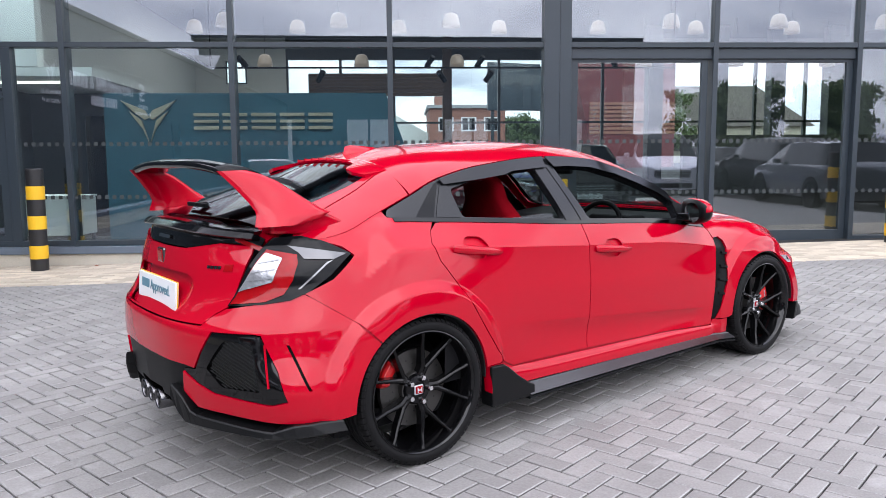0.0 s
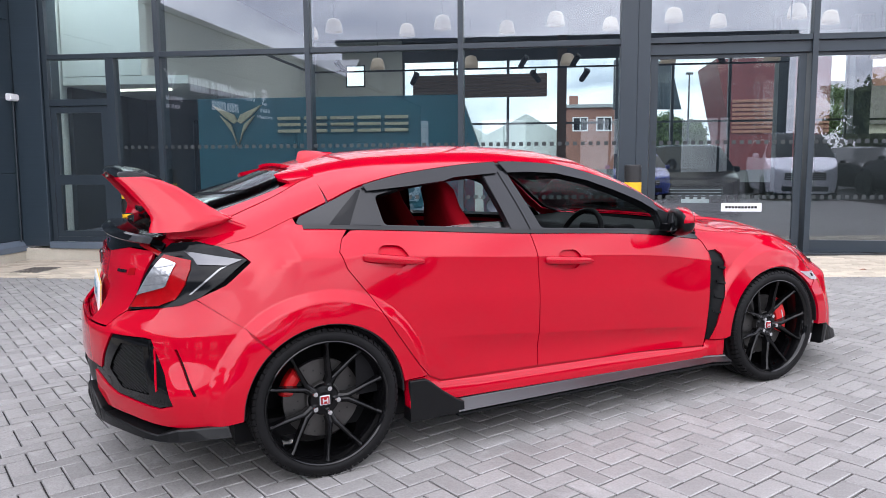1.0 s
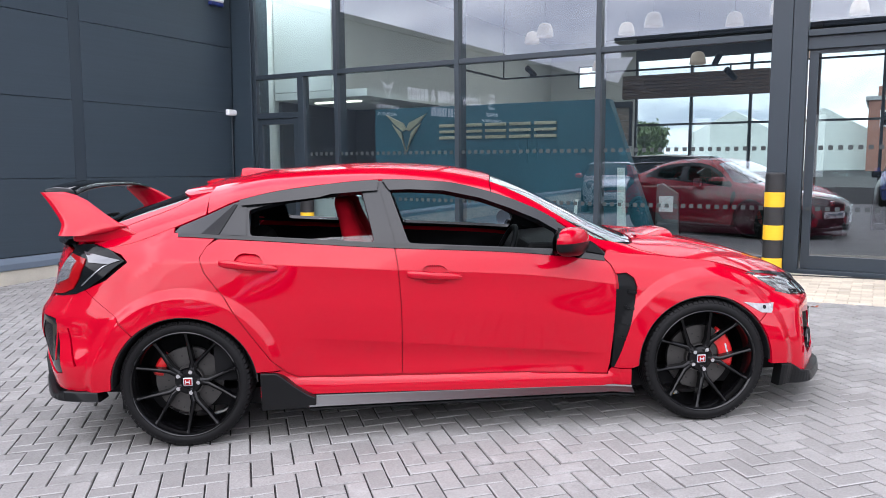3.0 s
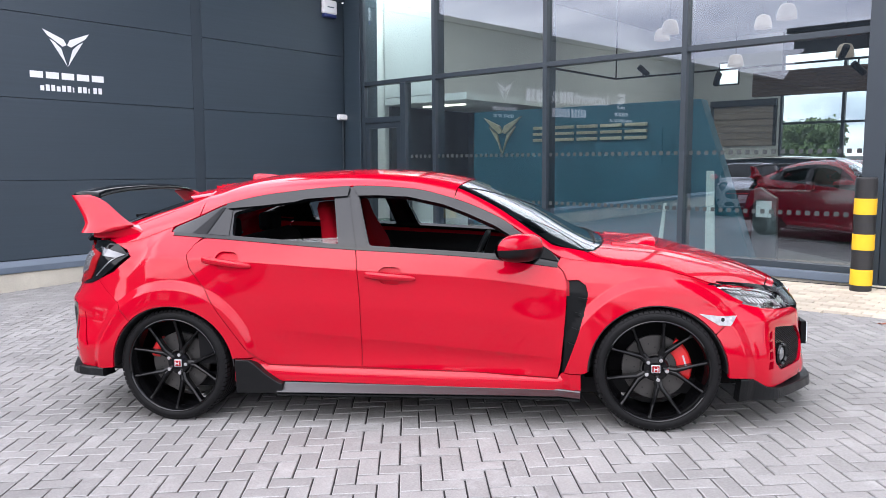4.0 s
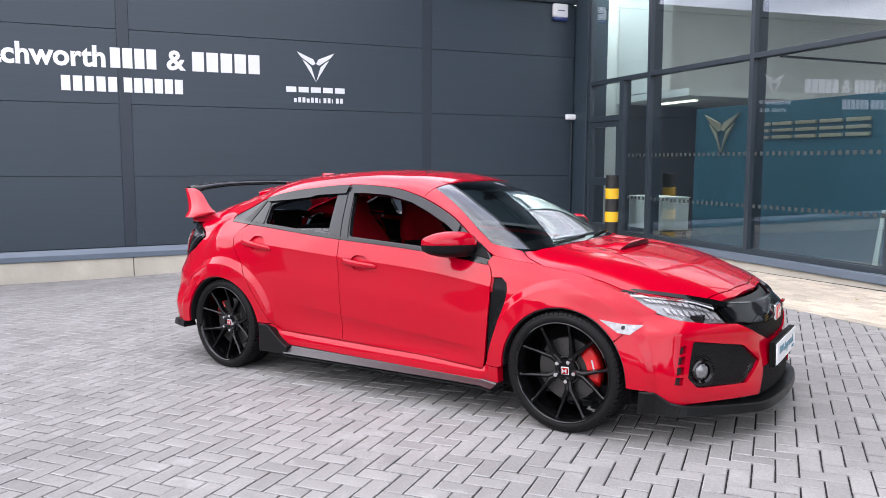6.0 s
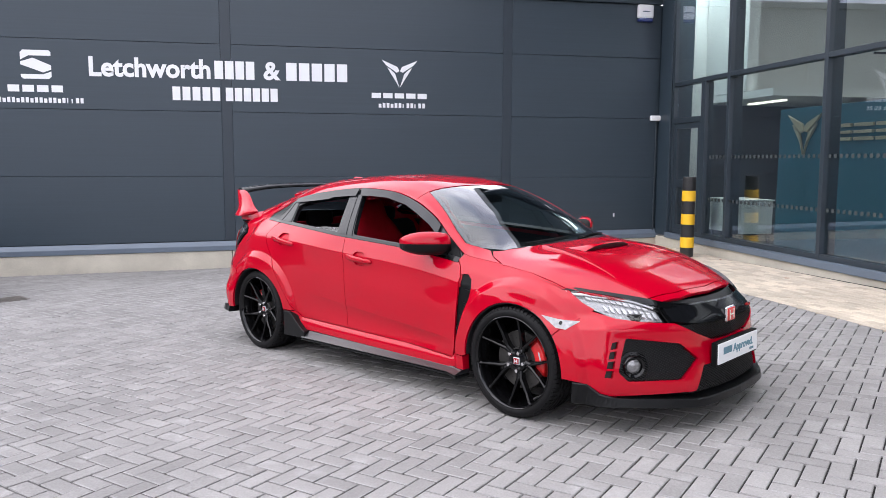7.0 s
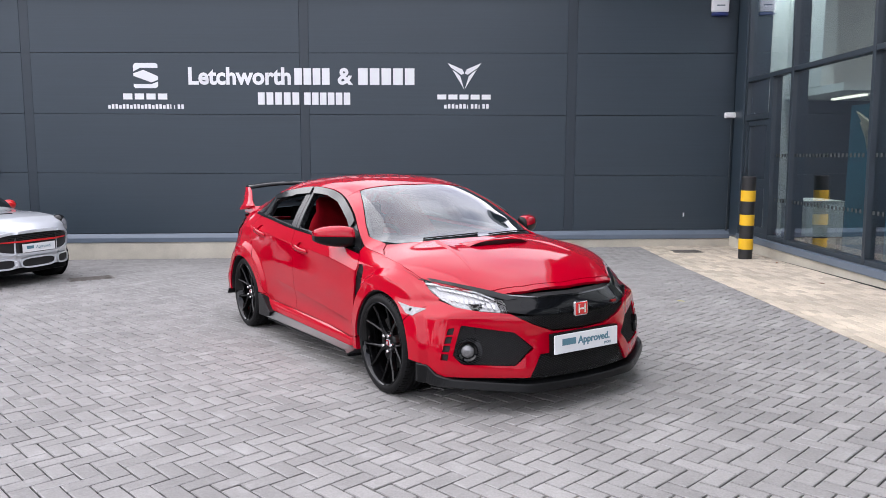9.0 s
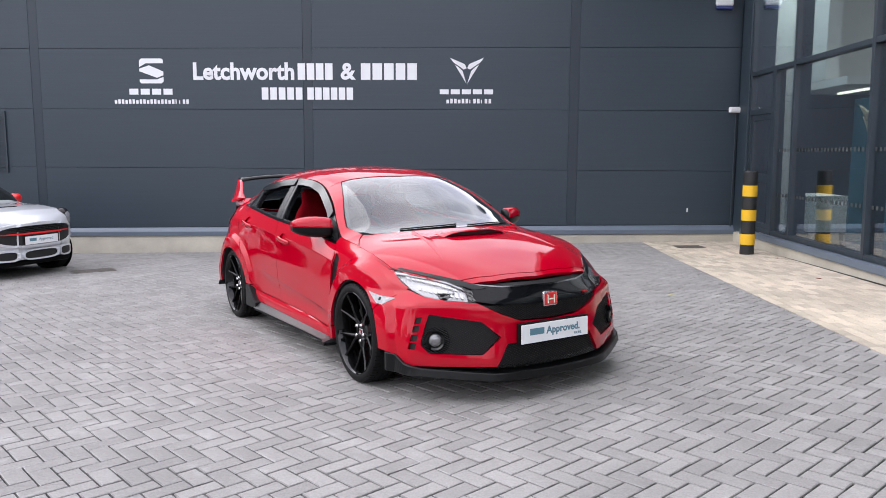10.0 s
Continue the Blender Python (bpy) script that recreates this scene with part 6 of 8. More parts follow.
        for p, q in zip(rings, rings[1:]):
            for i in range(14):
                j = (i + 1) % 14
                bm.faces.new((p[i], p[j], q[j], q[i]))
        bm.faces.new(rings[0])
        bm.faces.new(rings[-1])
        bmesh.ops.recalc_face_normals(bm, faces=bm.faces[:])
        ob = part("wing_upright", bm, M_RED, car, "red rear wing upright", smooth=True)
        ob.data.set_sharp_from_angle(angle=radians(50))
        # foot that joins the upright to the hatch
        slab("wing_foot", [(-1.93, 1.05), (-1.62, 1.03), (-1.60, 1.085), (-1.68, 1.12), (-1.93, 1.10)], m * 0.60, m * 0.70, M_RED, car, bevel=0.012)
    for m in (-1, 1):
        upright(m)
    bm = bmesh.new()
    rings = []
    for k in range(25):
        y = -0.615 + 1.23 * k / 24
        lift = 1.290 + 0.034 * (1 - abs(y / 0.615) ** 3.0)
        ring = []
        for cx, cz in ((0, 0.012), (0.012, 0.030), (0.05, 0.036), (0.12, 0.026), (0.175, 0.002), (0.165, -0.008), (0.08, -0.004), (0.012, -0.004)):
            ring.append(bm.verts.new((-2.118 + cx + 0.02 * abs(y / 0.6) ** 2, y, lift + cz)))
        rings.append(ring)
    for p, q in zip(rings, rings[1:]):
        for i in range(8):
            j = (i + 1) % 8
            bm.faces.new((p[i], p[j], q[j], q[i]))
    bm.faces.new(rings[0])
    bm.faces.new(rings[-1])
    bmesh.ops.recalc_face_normals(bm, faces=bm.faces[:])
    part("wing_blade", bm, M_SMOKE, car, "gloss black rear wing blade", smooth=True)
    # ducktail lip under the glass
    us = np.linspace(-0.66, 0.66, 33)
    rail("tailgate_lip", rear_map, us, 1.058 - 0.03 * (np.abs(us) / 0.66) ** 2, 1.09 - 0.03 * (np.abs(us) / 0.66) ** 2, 0.035, 0.028, M_SMOKE, car, inner=-0.10)
    # roof spoiler with small fins
    bm = bmesh.new()
    cols = []
    for k in range(41):
        y = -0.505 + 1.01 * k / 40
        t = min(1, max(0, (abs(y) - 0.31) / 0.10))
        t = t * t * (3 - 2 * t)
        xe = -1.315 - 0.095 * t + 0.04 * max(0, (abs(y) - 0.46) / 0.045)
        z0 = float(top_surface(-1.245, y)[0])
        z1 = float(top_surface(-1.30, y)[0])
        sl = 0.10
        ze = z0 + sl * (xe + 1.245) * 1.0 - 0.004
        cols.append([bm.verts.new((-1.235, y, z0 + 0.0005)), bm.verts.new((-1.262, y, z0 - 0.0015)), bm.verts.new((xe, y, ze)), bm.verts.new((xe + 0.006, y, ze - 0.016)), bm.verts.new((-1.262, y, z0 - 0.03))])
    for p, q in zip(cols, cols[1:]):
        for i in range(5):
            j = (i + 1) % 5
            bm.faces.new((p[i], p[j], q[j], q[i]))
    bm.faces.new(cols[0])
    bm.faces.new(cols[-1])
    bmesh.ops.recalc_face_normals(bm, faces=bm.faces[:])
    rs = part("roof_spoiler", bm, M_RED, car, "red roof spoiler with vortex fins")
    for k in range(7):
        y = -0.24 + 0.08 * k
        z = float(top_surface(-1.25, y)[0]) - 0.012
        slab("vortex_fin", [(-1.335, z - 0.002), (-1.335, z + 0.014), (-1.29, z + 0.008), (-1.27, z)], y - 0.004, y + 0.004, M_RED, rs, bevel=0.001)
    # shark fin aerial
    bm = bmesh.new()
    rings = []
    for x, h, wd in ((-1.19, 0.004, 0.004), (-1.178, 0.045, 0.010), (-1.15, 0.046, 0.018), (-1.10, 0.034, 0.022), (-1.05, 0.020, 0.020), (-1.0, 0.008, 0.012), (-0.985, 0.001, 0.004)):
        zb = float(top_surface(x, 0)[0]) - 0.004
        rings.append([bm.verts.new((x, sy * wd * k, zb + h * q)) for sy, k, q in ((-1, 1.5, 0), (-1, 1.0, 0.3), (-1, 0.35, 1.0), (1, 0.35, 1.0), (1, 1.0, 0.3), (1, 1.5, 0))])
    for p, q in zip(rings, rings[1:]):
        for i in range(5):
            bm.faces.new((p[i], p[i + 1], q[i + 1], q[i]))
    bmesh.ops.recalc_face_normals(bm, faces=bm.faces[:])
    part("shark_fin_aerial", bm, M_RED, car, smooth=True)
    # door mirrors
    for m in (-1, 1):
        bm = bmesh.new()
        rings = []
        for t in range(13):
            u = t / 12
            y = 0.790 + 0.235 * u
            sc = math.sin(math.pi * min(0.955, 0.26 + 0.70 * u)) ** 0.38
            cx, cz = 0.685 - 0.125 * u, 0.976 + 0.010 * u
            ring = []
            for k in range(16):
                a = 2 * math.pi * k / 16
                ca, sa = math.cos(a), math.sin(a)
                px = math.copysign(abs(ca) ** 0.7, ca) * (0.088 if ca > 0 else 0.055) * sc
                pz = math.copysign(abs(sa) ** 0.7, sa) * (0.078 if sa > 0 else 0.076) * sc
                ring.append(bm.verts.new((cx + px, m * y, cz + pz)))
            rings.append(ring)
        for p, q in zip(rings, rings[1:]):
            for i in range(16):
                j = (i + 1) % 16
                f = bm.faces.new((p[i], p[j], q[j], q[i]))
                f.material_index = 1 if i >= 8 else 0
        bm.faces.new(rings[0]).material_index = 1
        bm.faces.new(rings[-1][:9])
        bm.faces.new(rings[-1][8:] + rings[-1][:1]).material_index = 1
        bmesh.ops.recalc_face_normals(bm, faces=bm.faces[:])
        for f in bm.faces:
            if f.normal.x < -0.35:
                f.material_index = 1
        mo = part("door_mirror", bm, [M_RED, M_MIRROR_BASE], car, "red-capped door mirror with satin black base", smooth=True)
        bm = bmesh.new()
        bmesh.ops.create_circle(bm, cap_ends=True, segments=20, radius=1, matrix=Matrix.Translation((0.560, m * 0.915, 0.980)) @ Euler((0, radians(-90), radians(28 * m))).to_matrix().to_4x4() @ Matrix.Diagonal((0.058, 0.088, 1, 1)))
        part("mirror_glass", bm, M_CHROME, mo)
        slab("mirror_arm", [(0.56, 0.93), (0.66, 0.915), (0.68, 0.945), (0.58, 0.975)], m * 0.80, m * 0.90, M_BLACK_GLOSS, mo, bevel=0.008)
        panel("mirror_sail", [(0.60, 0.945), (0.845, 0.896), (0.80, 0.955), (0.70, 1.01), (0.605, 1.04)], side_map, M_BLACK_SATIN, car, out=0.006, thick=0.01, step=0.03, mirror=m)
    # bonnet scoop
    bm = bmesh.new()
    cols = []
    for k in range(21):
        y = -0.255 + 0.51 * k / 20
        q = max(0.0, 1 - abs(y / 0.255) ** 4)
        col = []
        for x, h in ((1.24, 0.0), (1.30, 0.012), (1.36, 0.030), (1.41, 0.036), (1.418, 0.030), (1.41, 0.004), (1.39, -0.01)):
            col.append(bm.verts.new((x + 0.02 * q, y, float(top_surface(x, y)[0]) + (h * q if h > 0 else h - 0.002) + 0.001)))
        cols.append(col)
    for p, q in zip(cols, cols[1:]):
        for i in range(6):
            bm.faces.new((p[i], p[i + 1], q[i + 1], q[i])).material_index = 1 if i >= 4 else 0
    bmesh.ops.recalc_face_normals(bm, faces=bm.faces[:])
    part("bonnet_scoop", bm, [M_RED, M_MESH], car, "red bonnet scoop with dark opening", smooth=True).data.set_sharp_from_angle(angle=radians(35))
    for m in (-1, 1):
        # long pressed vane on the bonnet
        bm = bmesh.new()
        cols = []
        for k in range(13):
            t = k / 12
            x = 1.16 + 0.62 * t
            y = 0.36 + 0.13 * t
            wd = 0.045 * (1 - t) + 0.004
            hgt = 0.010 * (1 - t) + 0.001
            cols.append([bm.verts.new((x, m * (y + d), float(top_surface(x, y + d)[0]) + h)) for d, h in ((-wd * 2, 0.0005), (-wd * 0.5, hgt), (0, hgt), (0.006, 0.0005))])
        for p, q in zip(cols, cols[1:]):
            for i in range(3):
                bm.faces.new((p[i], p[i + 1], q[i + 1], q[i]))
        bmesh.ops.recalc_face_normals(bm, faces=bm.faces[:])
        part("bonnet_vane", bm, M_RED, car, smooth=True)
    # wipers
    for y0, y1 in ((-0.40, 0.08), (0.16, 0.58)):
        bm = bmesh.new()
        cols = []
        for k in range(9):
            t = k / 8
            y = y0 + (y1 - y0) * t
            x = 1.085 - 0.03 * t - 0.16 * abs(y) ** 2
            z = float(top_surface(x, y)[0]) + 0.012
            cols.append([bm.verts.new((x + dx, y, z + dz)) for dx, dz in ((-0.005, -0.012), (-0.002, -0.003), (0.003, -0.004), (0.005, -0.012))])
        for p, q in zip(cols, cols[1:]):
            for i in range(4):
                j = (i + 1) % 4
                bm.faces.new((p[i], p[j], q[j], q[i]))
        bm.faces.new(cols[0])
        bm.faces.new(cols[-1])
        bmesh.ops.recalc_face_normals(bm, faces=bm.faces[:])
        part("wiper", bm, M_BLACK_SATIN, car)
    bm = bmesh.new()
    for y0, y1, x0, x1 in ((-0.12, 0.12, -1.985, -1.97), (-0.02, 0.02, -1.99, -1.93)):
        add_box(bm, x0, x1, y0, y1, 1.135, 1.155)
    part("rear_wiper", bm, M_BLACK_SATIN, car, bevel=0.004)
    # plates
    fx = AXLE + 0.92 + 0.016
    pl = part("front_plate", box(fx, fx + 0.008, -0.26, 0.26, 0.340, 0.455), M_PLATE, car, "white show plate", bevel=0.002)
    part("plate_holder", box(fx - 0.03, fx - 0.001, -0.27, 0.27, 0.330, 0.462), M_BLACK_SATIN, car)
    fm = pose(fx + 0.009, 0.06, 0.405, 90, 0, 90)
    text_mesh("plate_lettering", "Approved.", 0.062, M_INK_TEAL, fm, pl, 0.001, bold=0.0018)
    part("plate_bar", box(fx + 0.008, fx + 0.0095, -0.20, -0.09, 0.388, 0.428), M_INK_TEAL, pl, bevel=0.001)
    text_mesh("plate_lettering", "MORE", 0.022, M_INK_TEAL, pose(fx + 0.009, 0.175, 0.362, 90, 0, 90), pl, 0.001)
    rx = float(rear_map(np.array([0.0]), np.array([0.785]))[0, 0]) + 0.0
    rp = part("rear_plate", box(rx - 0.004, rx + 0.012, -0.27, 0.27, 0.728, 0.848), M_PLATE, car, "white show plate with yellow edge", bevel=0.002)
    rp.data.transform(Matrix.Translation((rx + 0.002, 0, 0.772)) @ Euler((0, radians(5), 0)).to_matrix().to_4x4() @ Matrix.Translation((-rx, 0, -0.788)))
    rm = Matrix.Translation((rx + 0.002, 0, 0.772)) @ Euler((0, radians(5), 0)).to_matrix().to_4x4() @ Matrix.Translation((-rx, 0, -0.788))
    text_mesh("plate_lettering", "Approved.", 0.066, M_INK_TEAL, rm @ pose(rx - 0.006, -0.06, 0.80, 90, 0, -90), rp, 0.001)
    bm = box(rx - 0.0065, rx - 0.004, 0.10, 0.21, 0.782, 0.822)
    bm.transform(rm)
    part("plate_bar", bm, M_INK_TEAL, rp)
    bm = box(rx + 0.005, rx + 0.009, -0.2735, 0.2735, 0.726, 0.8515)
    bm.transform(rm)
    part("plate_edge", bm, M_YELLOW, rp)
    # emblems as plain shapes
    fb = AXLE + float(nose_len(0.6))
    part("emblem_border", box(fb - 0.01, fb + 0.012, -0.056, 0.056, 0.540, 0.632), M_CHROME, car, bevel=0.012)
    part("emblem", box(fb + 0.006, fb + 0.015, -0.048, 0.048, 0.548, 0.624), M_CALIPER, car, "red front emblem with chrome border", bevel=0.010)
    for a, b, c, d in ((-0.030, -0.018, 0.558, 0.614), (0.018, 0.030, 0.558, 0.614), (-0.018, 0.018, 0.580, 0.592)):
        part("emblem_bar", box(fb + 0.012, fb + 0.018, a, b, c, d), M_CHROME, car, bevel=0.002)
    part("model_badge", box(fb - 0.03, fb - 0.012, 0.285, 0.325, 0.590, 0.606), M_LENS_RED, car, bevel=0.004)
    tb = -(AXLE + float(tail_len(0.93)))
    part("emblem_border", box(tb - 0.008, tb + 0.01, -0.046, 0.046, 0.888, 0.962), M_STEEL, car, bevel=0.012)
    part("emblem", box(tb - 0.011, tb + 0.01, -0.040, 0.040, 0.893, 0.957), M_LENS_RED, car, "red rear emblem with chrome border", bevel=0.010)
    for k in range(4):
        panel("model_badge", [(0.464 + 0.021 * k, 0.908), (0.480 + 0.021 * k, 0.909), (0.480 + 0.021 * k, 0.921), (0.464 + 0.021 * k, 0.920)], rear_map, M_STEEL, car, out=0.004, thick=0.004, mirror=-1)
    panel("model_badge", [(0.556, 0.899), (0.604, 0.903), (0.602, 0.930), (0.562, 0.928)], rear_map, M_LENS_RED, car, out=0.002, thick=0.002, mirror=-1)
    panel("engine_badge", [(-0.06, 1.005), (0.09, 1.005), (0.09, 1.02), (-0.06, 1.02)], rear_map, M_CHROME, car, out=0.0, thick=0.004, mirror=0)
    # fog lamps
    for m in (-1, 1):
        p = front_map(np.array([0.755]), np.array([0.375]))[0]
        d = Vector((0.80, m * 0.60, 0)).normalized()
        mt = Matrix.Translation((p[0] - 0.02, m * p[1] - m * 0.01, p[2])) @ d.to_track_quat("Z", "Y").to_matrix().to_4x4()
        bm = bmesh.new()
        add_lathe(bm, [(0.058, -0.01), (0.062, 0.024), (0.057, 0.034), (0.046, 0.026), (0.044, 0.012), (0.0, 0.010)], 28, "z")
        bm.transform(mt)
        fo = part("fog_lamp", bm, M_BLACK_GLOSS, car, smooth=False)
        bm = bmesh.new()
        add_lathe(bm, [(0.042, 0.012), (0.037, 0.022), (0.022, 0.029), (0.0, 0.031)], 24, "z")
        bm.transform(mt)
        part("fog_lens", bm, M_FOG, fo, smooth=True)


build_car_details()


# ---- showroom behind the glass ----
M_TINTPANE = glass("solar_glass", (0.97, 1.0, 0.985), 0.97, gain=0.7)
M_FLOOR = material("showroom_tile", (0.24, 0.24, 0.24), 0.25, vary=0.06, scale=2)
M_PLASTER = material("white_plaster", (0.72, 0.72, 0.70), 0.8, vary=0.05, scale=2)
M_DARKWALL = material("dark_showroom_wall", (0.05, 0.055, 0.06), 0.6, vary=0.1, scale=2)
M_TEAL = material("petrol_blue_panel", (0.012, 0.085, 0.125), 0.55, vary=0.12, scale=1.2)
M_BRONZE = material("brushed_bronze", (0.42, 0.36, 0.26), 0.35, 0.35, vary=0.1, scale=20)
M_PALESHED = material("pale_shed_cladding", (0.60, 0.64, 0.62), 0.6, vary=0.08, scale=2)
M_REDCLAD = material("dark_red_cladding", (0.13, 0.022, 0.026), 0.6, vary=0.12, scale=1)
M_ACRYLIC = material("pale_acrylic", (0.55, 0.64, 0.62), 0.15, vary=0.05)
M_SLAT = material("brown_slat", (0.10, 0.060, 0.045), 0.6, vary=0.12, scale=5)
M_SHUTTER = material("pale_brown_shutter", (0.36, 0.30, 0.26), 0.5, vary=0.1, scale=4)
M_LAMPSHADE = material("pendant_shade", (0.26, 0.20, 0.17), 0.3, vary=0.05, emit=(1.0, 0.80, 0.62, 0.10))
M_LED = material("led_panel", (0.9, 0.9, 0.9), 0.5, vary=0, emit=(1, 0.95, 0.78, 1.2))
M_WINDOWLIGHT = material("self_lit_pane", (0.8, 0.85, 0.85), 0.3, vary=0.0, emit=(0.86, 0.97, 0.96, 0.9))
M_DOT = material("frosted_vinyl_dot", (0.036, 0.044, 0.047), 0.7, vary=0.05)
M_BRICK = material("red_brick", (0.27, 0.125, 0.092), 0.85, vary=0.15, scale=4, bump=0.3)
M_HOUSE = material("cream_render", (0.52, 0.47, 0.38), 0.85, vary=0.1, scale=2)
M_TILEBROWN = material("brown_roof_tile", (0.075, 0.062, 0.055), 0.8, vary=0.15, scale=3, bump=0.3)
M_ROOFTILE = material("grey_roof", (0.30, 0.31, 0.32), 0.6, vary=0.12, scale=3)


def structure(name, bm, mat, label, category):
    return tagged(part(name, bm, mat), label, category, kind="structure")


def build_showroom():
    y = FACADE_Y
    structure("floor", box(-6.5, 14, y + 0.5, 24.0, 0.10, 0.20), M_FLOOR, "grey tiled showroom floor", "floor")
    structure("ceiling", box(-6.5, 14, y + 0.50, 24.3, 5.3, 6.5), M_DARKWALL, "dark showroom ceiling", "ceiling")
    structure("wall_showroom_west", box(-6.55, -6.35, y + 0.252, 18.2, 0.2, 5.3), M_PLASTER, "white plastered showroom side wall", "wall")
    structure("wall_stair", box(-6.55, -6.35, 18.2, 24, 0.2, 5.3), M_PLASTER, "pale side wall at the back of the showroom", "wall")
    structure("wall_showroom_east", box(13.8, 14, y + 0.3, 24, 0.2, 5.3), M_DARKWALL, "dark showroom side wall", "wall")
    # back wall, solid behind the offices and glazed further along
    structure("wall_showroom_back", box(-6.35, -3.6, 23.8, 24.0, 0.2, 5.3), M_PLASTER, "white plastered rear wall of the showroom", "wall")
    structure("wall_back_sill", box(-3.6, 13.8, 23.8, 24.0, 0.2, 0.9), M_DARKWALL, "dark sill wall under the rear glazing", "wall")
    structure("wall_back_head", box(-3.6, 13.8, 23.8, 24.0, 4.65, 5.3), M_DARKWALL, "dark wall over the rear glazing", "wall")
    gz = thing("rear_glazing", pose(0, 0, 0), "dark framed rear glazing of the showroom", "glazing", kind="structure")
    for k in range(11):
        x = -3.58 + 1.64 * k
        part("mullion", box(x - 0.04, x + 0.04, 23.82, 23.95, 0.9, 4.65), M_FRAME, gz)
        part("pane", box(x + 0.04, min(13.8, x + 1.60), 23.87, 23.88, 0.9, 4.65), M_TINTPANE, gz)
    structure("column_back", box(1.20, 1.48, 23.5, 23.78, 0.2, 5.3), M_SLAT, "brown boxed column at the rear glazing", "column")
    for px in (7.0, 8.9, 10.6, 12.3):
        structure("column", box(px, px + 0.42, 21.6, 22.0, 0.2, 5.3), M_FRAME, "dark grey structural column in the showroom", "column")
    structure("wall_counter", box(7.6, 13.7, 20.4, 20.6, 0.2, 2.15), M_DARKWALL, "dark low partition at the back of the showroom", "wall")
    part("transom", box(-3.55, 13.8, 23.84, 23.93, 2.69, 2.75), M_FRAME, gz)
    # white office block behind the side door
    structure("wall_office", box(-6.3, -4.26, 13.2, 13.4, 0.2, 2.59), M_DARKWALL, "dark office partition behind the side door", "wall")
    structure("wall_office_side", box(-6.345, -6.27, 11.0, 13.19, 0.2, 2.59), M_DARKWALL, "dark glazed side partition of the office", "wall")
    structure("wall_upper", box(-6.3, -5.03, 10.85, 11.05, 2.73, 5.3), M_PLASTER, "white upper bulkhead beside the glass", "wall")
    structure("office_soffit", box(-6.3, -4.3, 10.85, 13.4, 2.60, 2.72), M_PLASTER, "white office soffit", "ceiling")
    lp = part("ceiling_light", box(-5.9, -4.9, 11.45, 11.53, 2.570, 2.597), M_LED)
    tagged(lp, "lit white LED ceiling strip", "light")
    od = thing("office_door", pose(-4.95, 13.19, 0.2), "dark glazed office door in the partition", "door")
    part("frame", box(-0.5, -0.42, -0.05, 0.0, 0, 2.1), M_FRAME, od)
    part("frame", box(0.42, 0.5, -0.05, 0.0, 0, 2.1), M_FRAME, od)
    part("frame", box(-0.42, 0.42, -0.05, 0.0, 2.02, 2.1), M_FRAME, od)
    part("pane", box(-0.42, 0.42, -0.03, -0.015, 0.05, 2.02), M_BLACK_GLOSS, od)
    cb = thing("cabinet", pose(-4.88, 10.76, 0.2), "white low cabinet on dark legs behind the shop glass", "cabinet")
    part("body", box(-0.46, 0.46, -0.28, 0.28, 0.22, 0.74), M_PLASTER, cb, bevel=0.006)
    part("top", box(-0.475, 0.475, -0.295, 0.295, 0.743, 0.765), M_PLASTER, cb, bevel=0.003)
    for lx in (-0.42, 0.42):
        for ly in (-0.24, 0.24):
            part("leg", box(lx - 0.02, lx + 0.02, ly - 0.02, ly + 0.02, 0.0, 0.217), M_FRAME, cb)
    # petrol blue display wall with the sloping end
    w = slab("display_wall", [(-4.20, 0.2), (0.52, 0.2), (-0.26, 2.37), (-4.20, 2.37)], 10.93, 11.13, M_TEAL, None, bevel=0.006)
    tagged(w, "petrol blue display wall with bronze emblem and lettering", "display wall")
    em = thing("wall_emblem", pose(-3.57, 10.925, 2.0), "bronze angular emblem on the petrol blue wall", "emblem")
    for m in (-1, 1):
        slab("emblem_wing", [(m * 0.38, 0.27), (m * 0.05, 0.13), (m * 0.0, 0.03), (m * 0.06, 0.0), (m * 0.21, 0.11)], -0.05, -0.01, M_BRONZE, em, bevel=0.004)
        slab("emblem_leg", [(m * 0.27, 0.12), (m * 0.19, 0.06), (m * 0.10, -0.01), (m * 0.005, -0.33), (m * 0.085, -0.13)], -0.05, -0.01, M_BRONZE, em, bevel=0.004)
    lt = thing("wall_lettering", pose(0, 10.925, 0), "bronze raised bars in place of lettering", "lettering")
    for k in range(5):
        x0 = -2.95 + 0.40 * k
        for a, b, c, d in ((0.0, 0.34, 1.86, 1.905), (0.0, 0.34, 2.045, 2.09), (0.0, 0.34, 1.955, 1.995)):
            part("letter_bar", box(x0 + a, x0 + b, -0.05, -0.01, c, d), M_BRONZE, lt, bevel=0.004)
    ls = thing("leaflet_stand", pose(0, 0, 0.2), "pale acrylic leaning leaflet stand in front of the display wall", "stand")
    slab("front_leg", [(-0.02, 0.0), (0.12, 0.0), (0.06, 1.22), (-0.04, 1.22)], 10.68, 10.70, M_ACRYLIC, ls, bevel=0.003)
    slab("rear_leg", [(-0.74, 0.0), (-0.66, 0.0), (-0.60, 0.78), (-0.64, 0.78)], 10.72, 10.74, M_ACRYLIC, ls, bevel=0.003)
    part("cross_bar", box(-0.70, 0.05, 10.703, 10.717, 0.02, 0.05), M_ACRYLIC, ls)
    # hanging slatted bulkhead
    bh = thing("slatted_bulkhead", pose(0, 0, 0), "brown slatted bulkhead hung from the ceiling", "bulkhead")
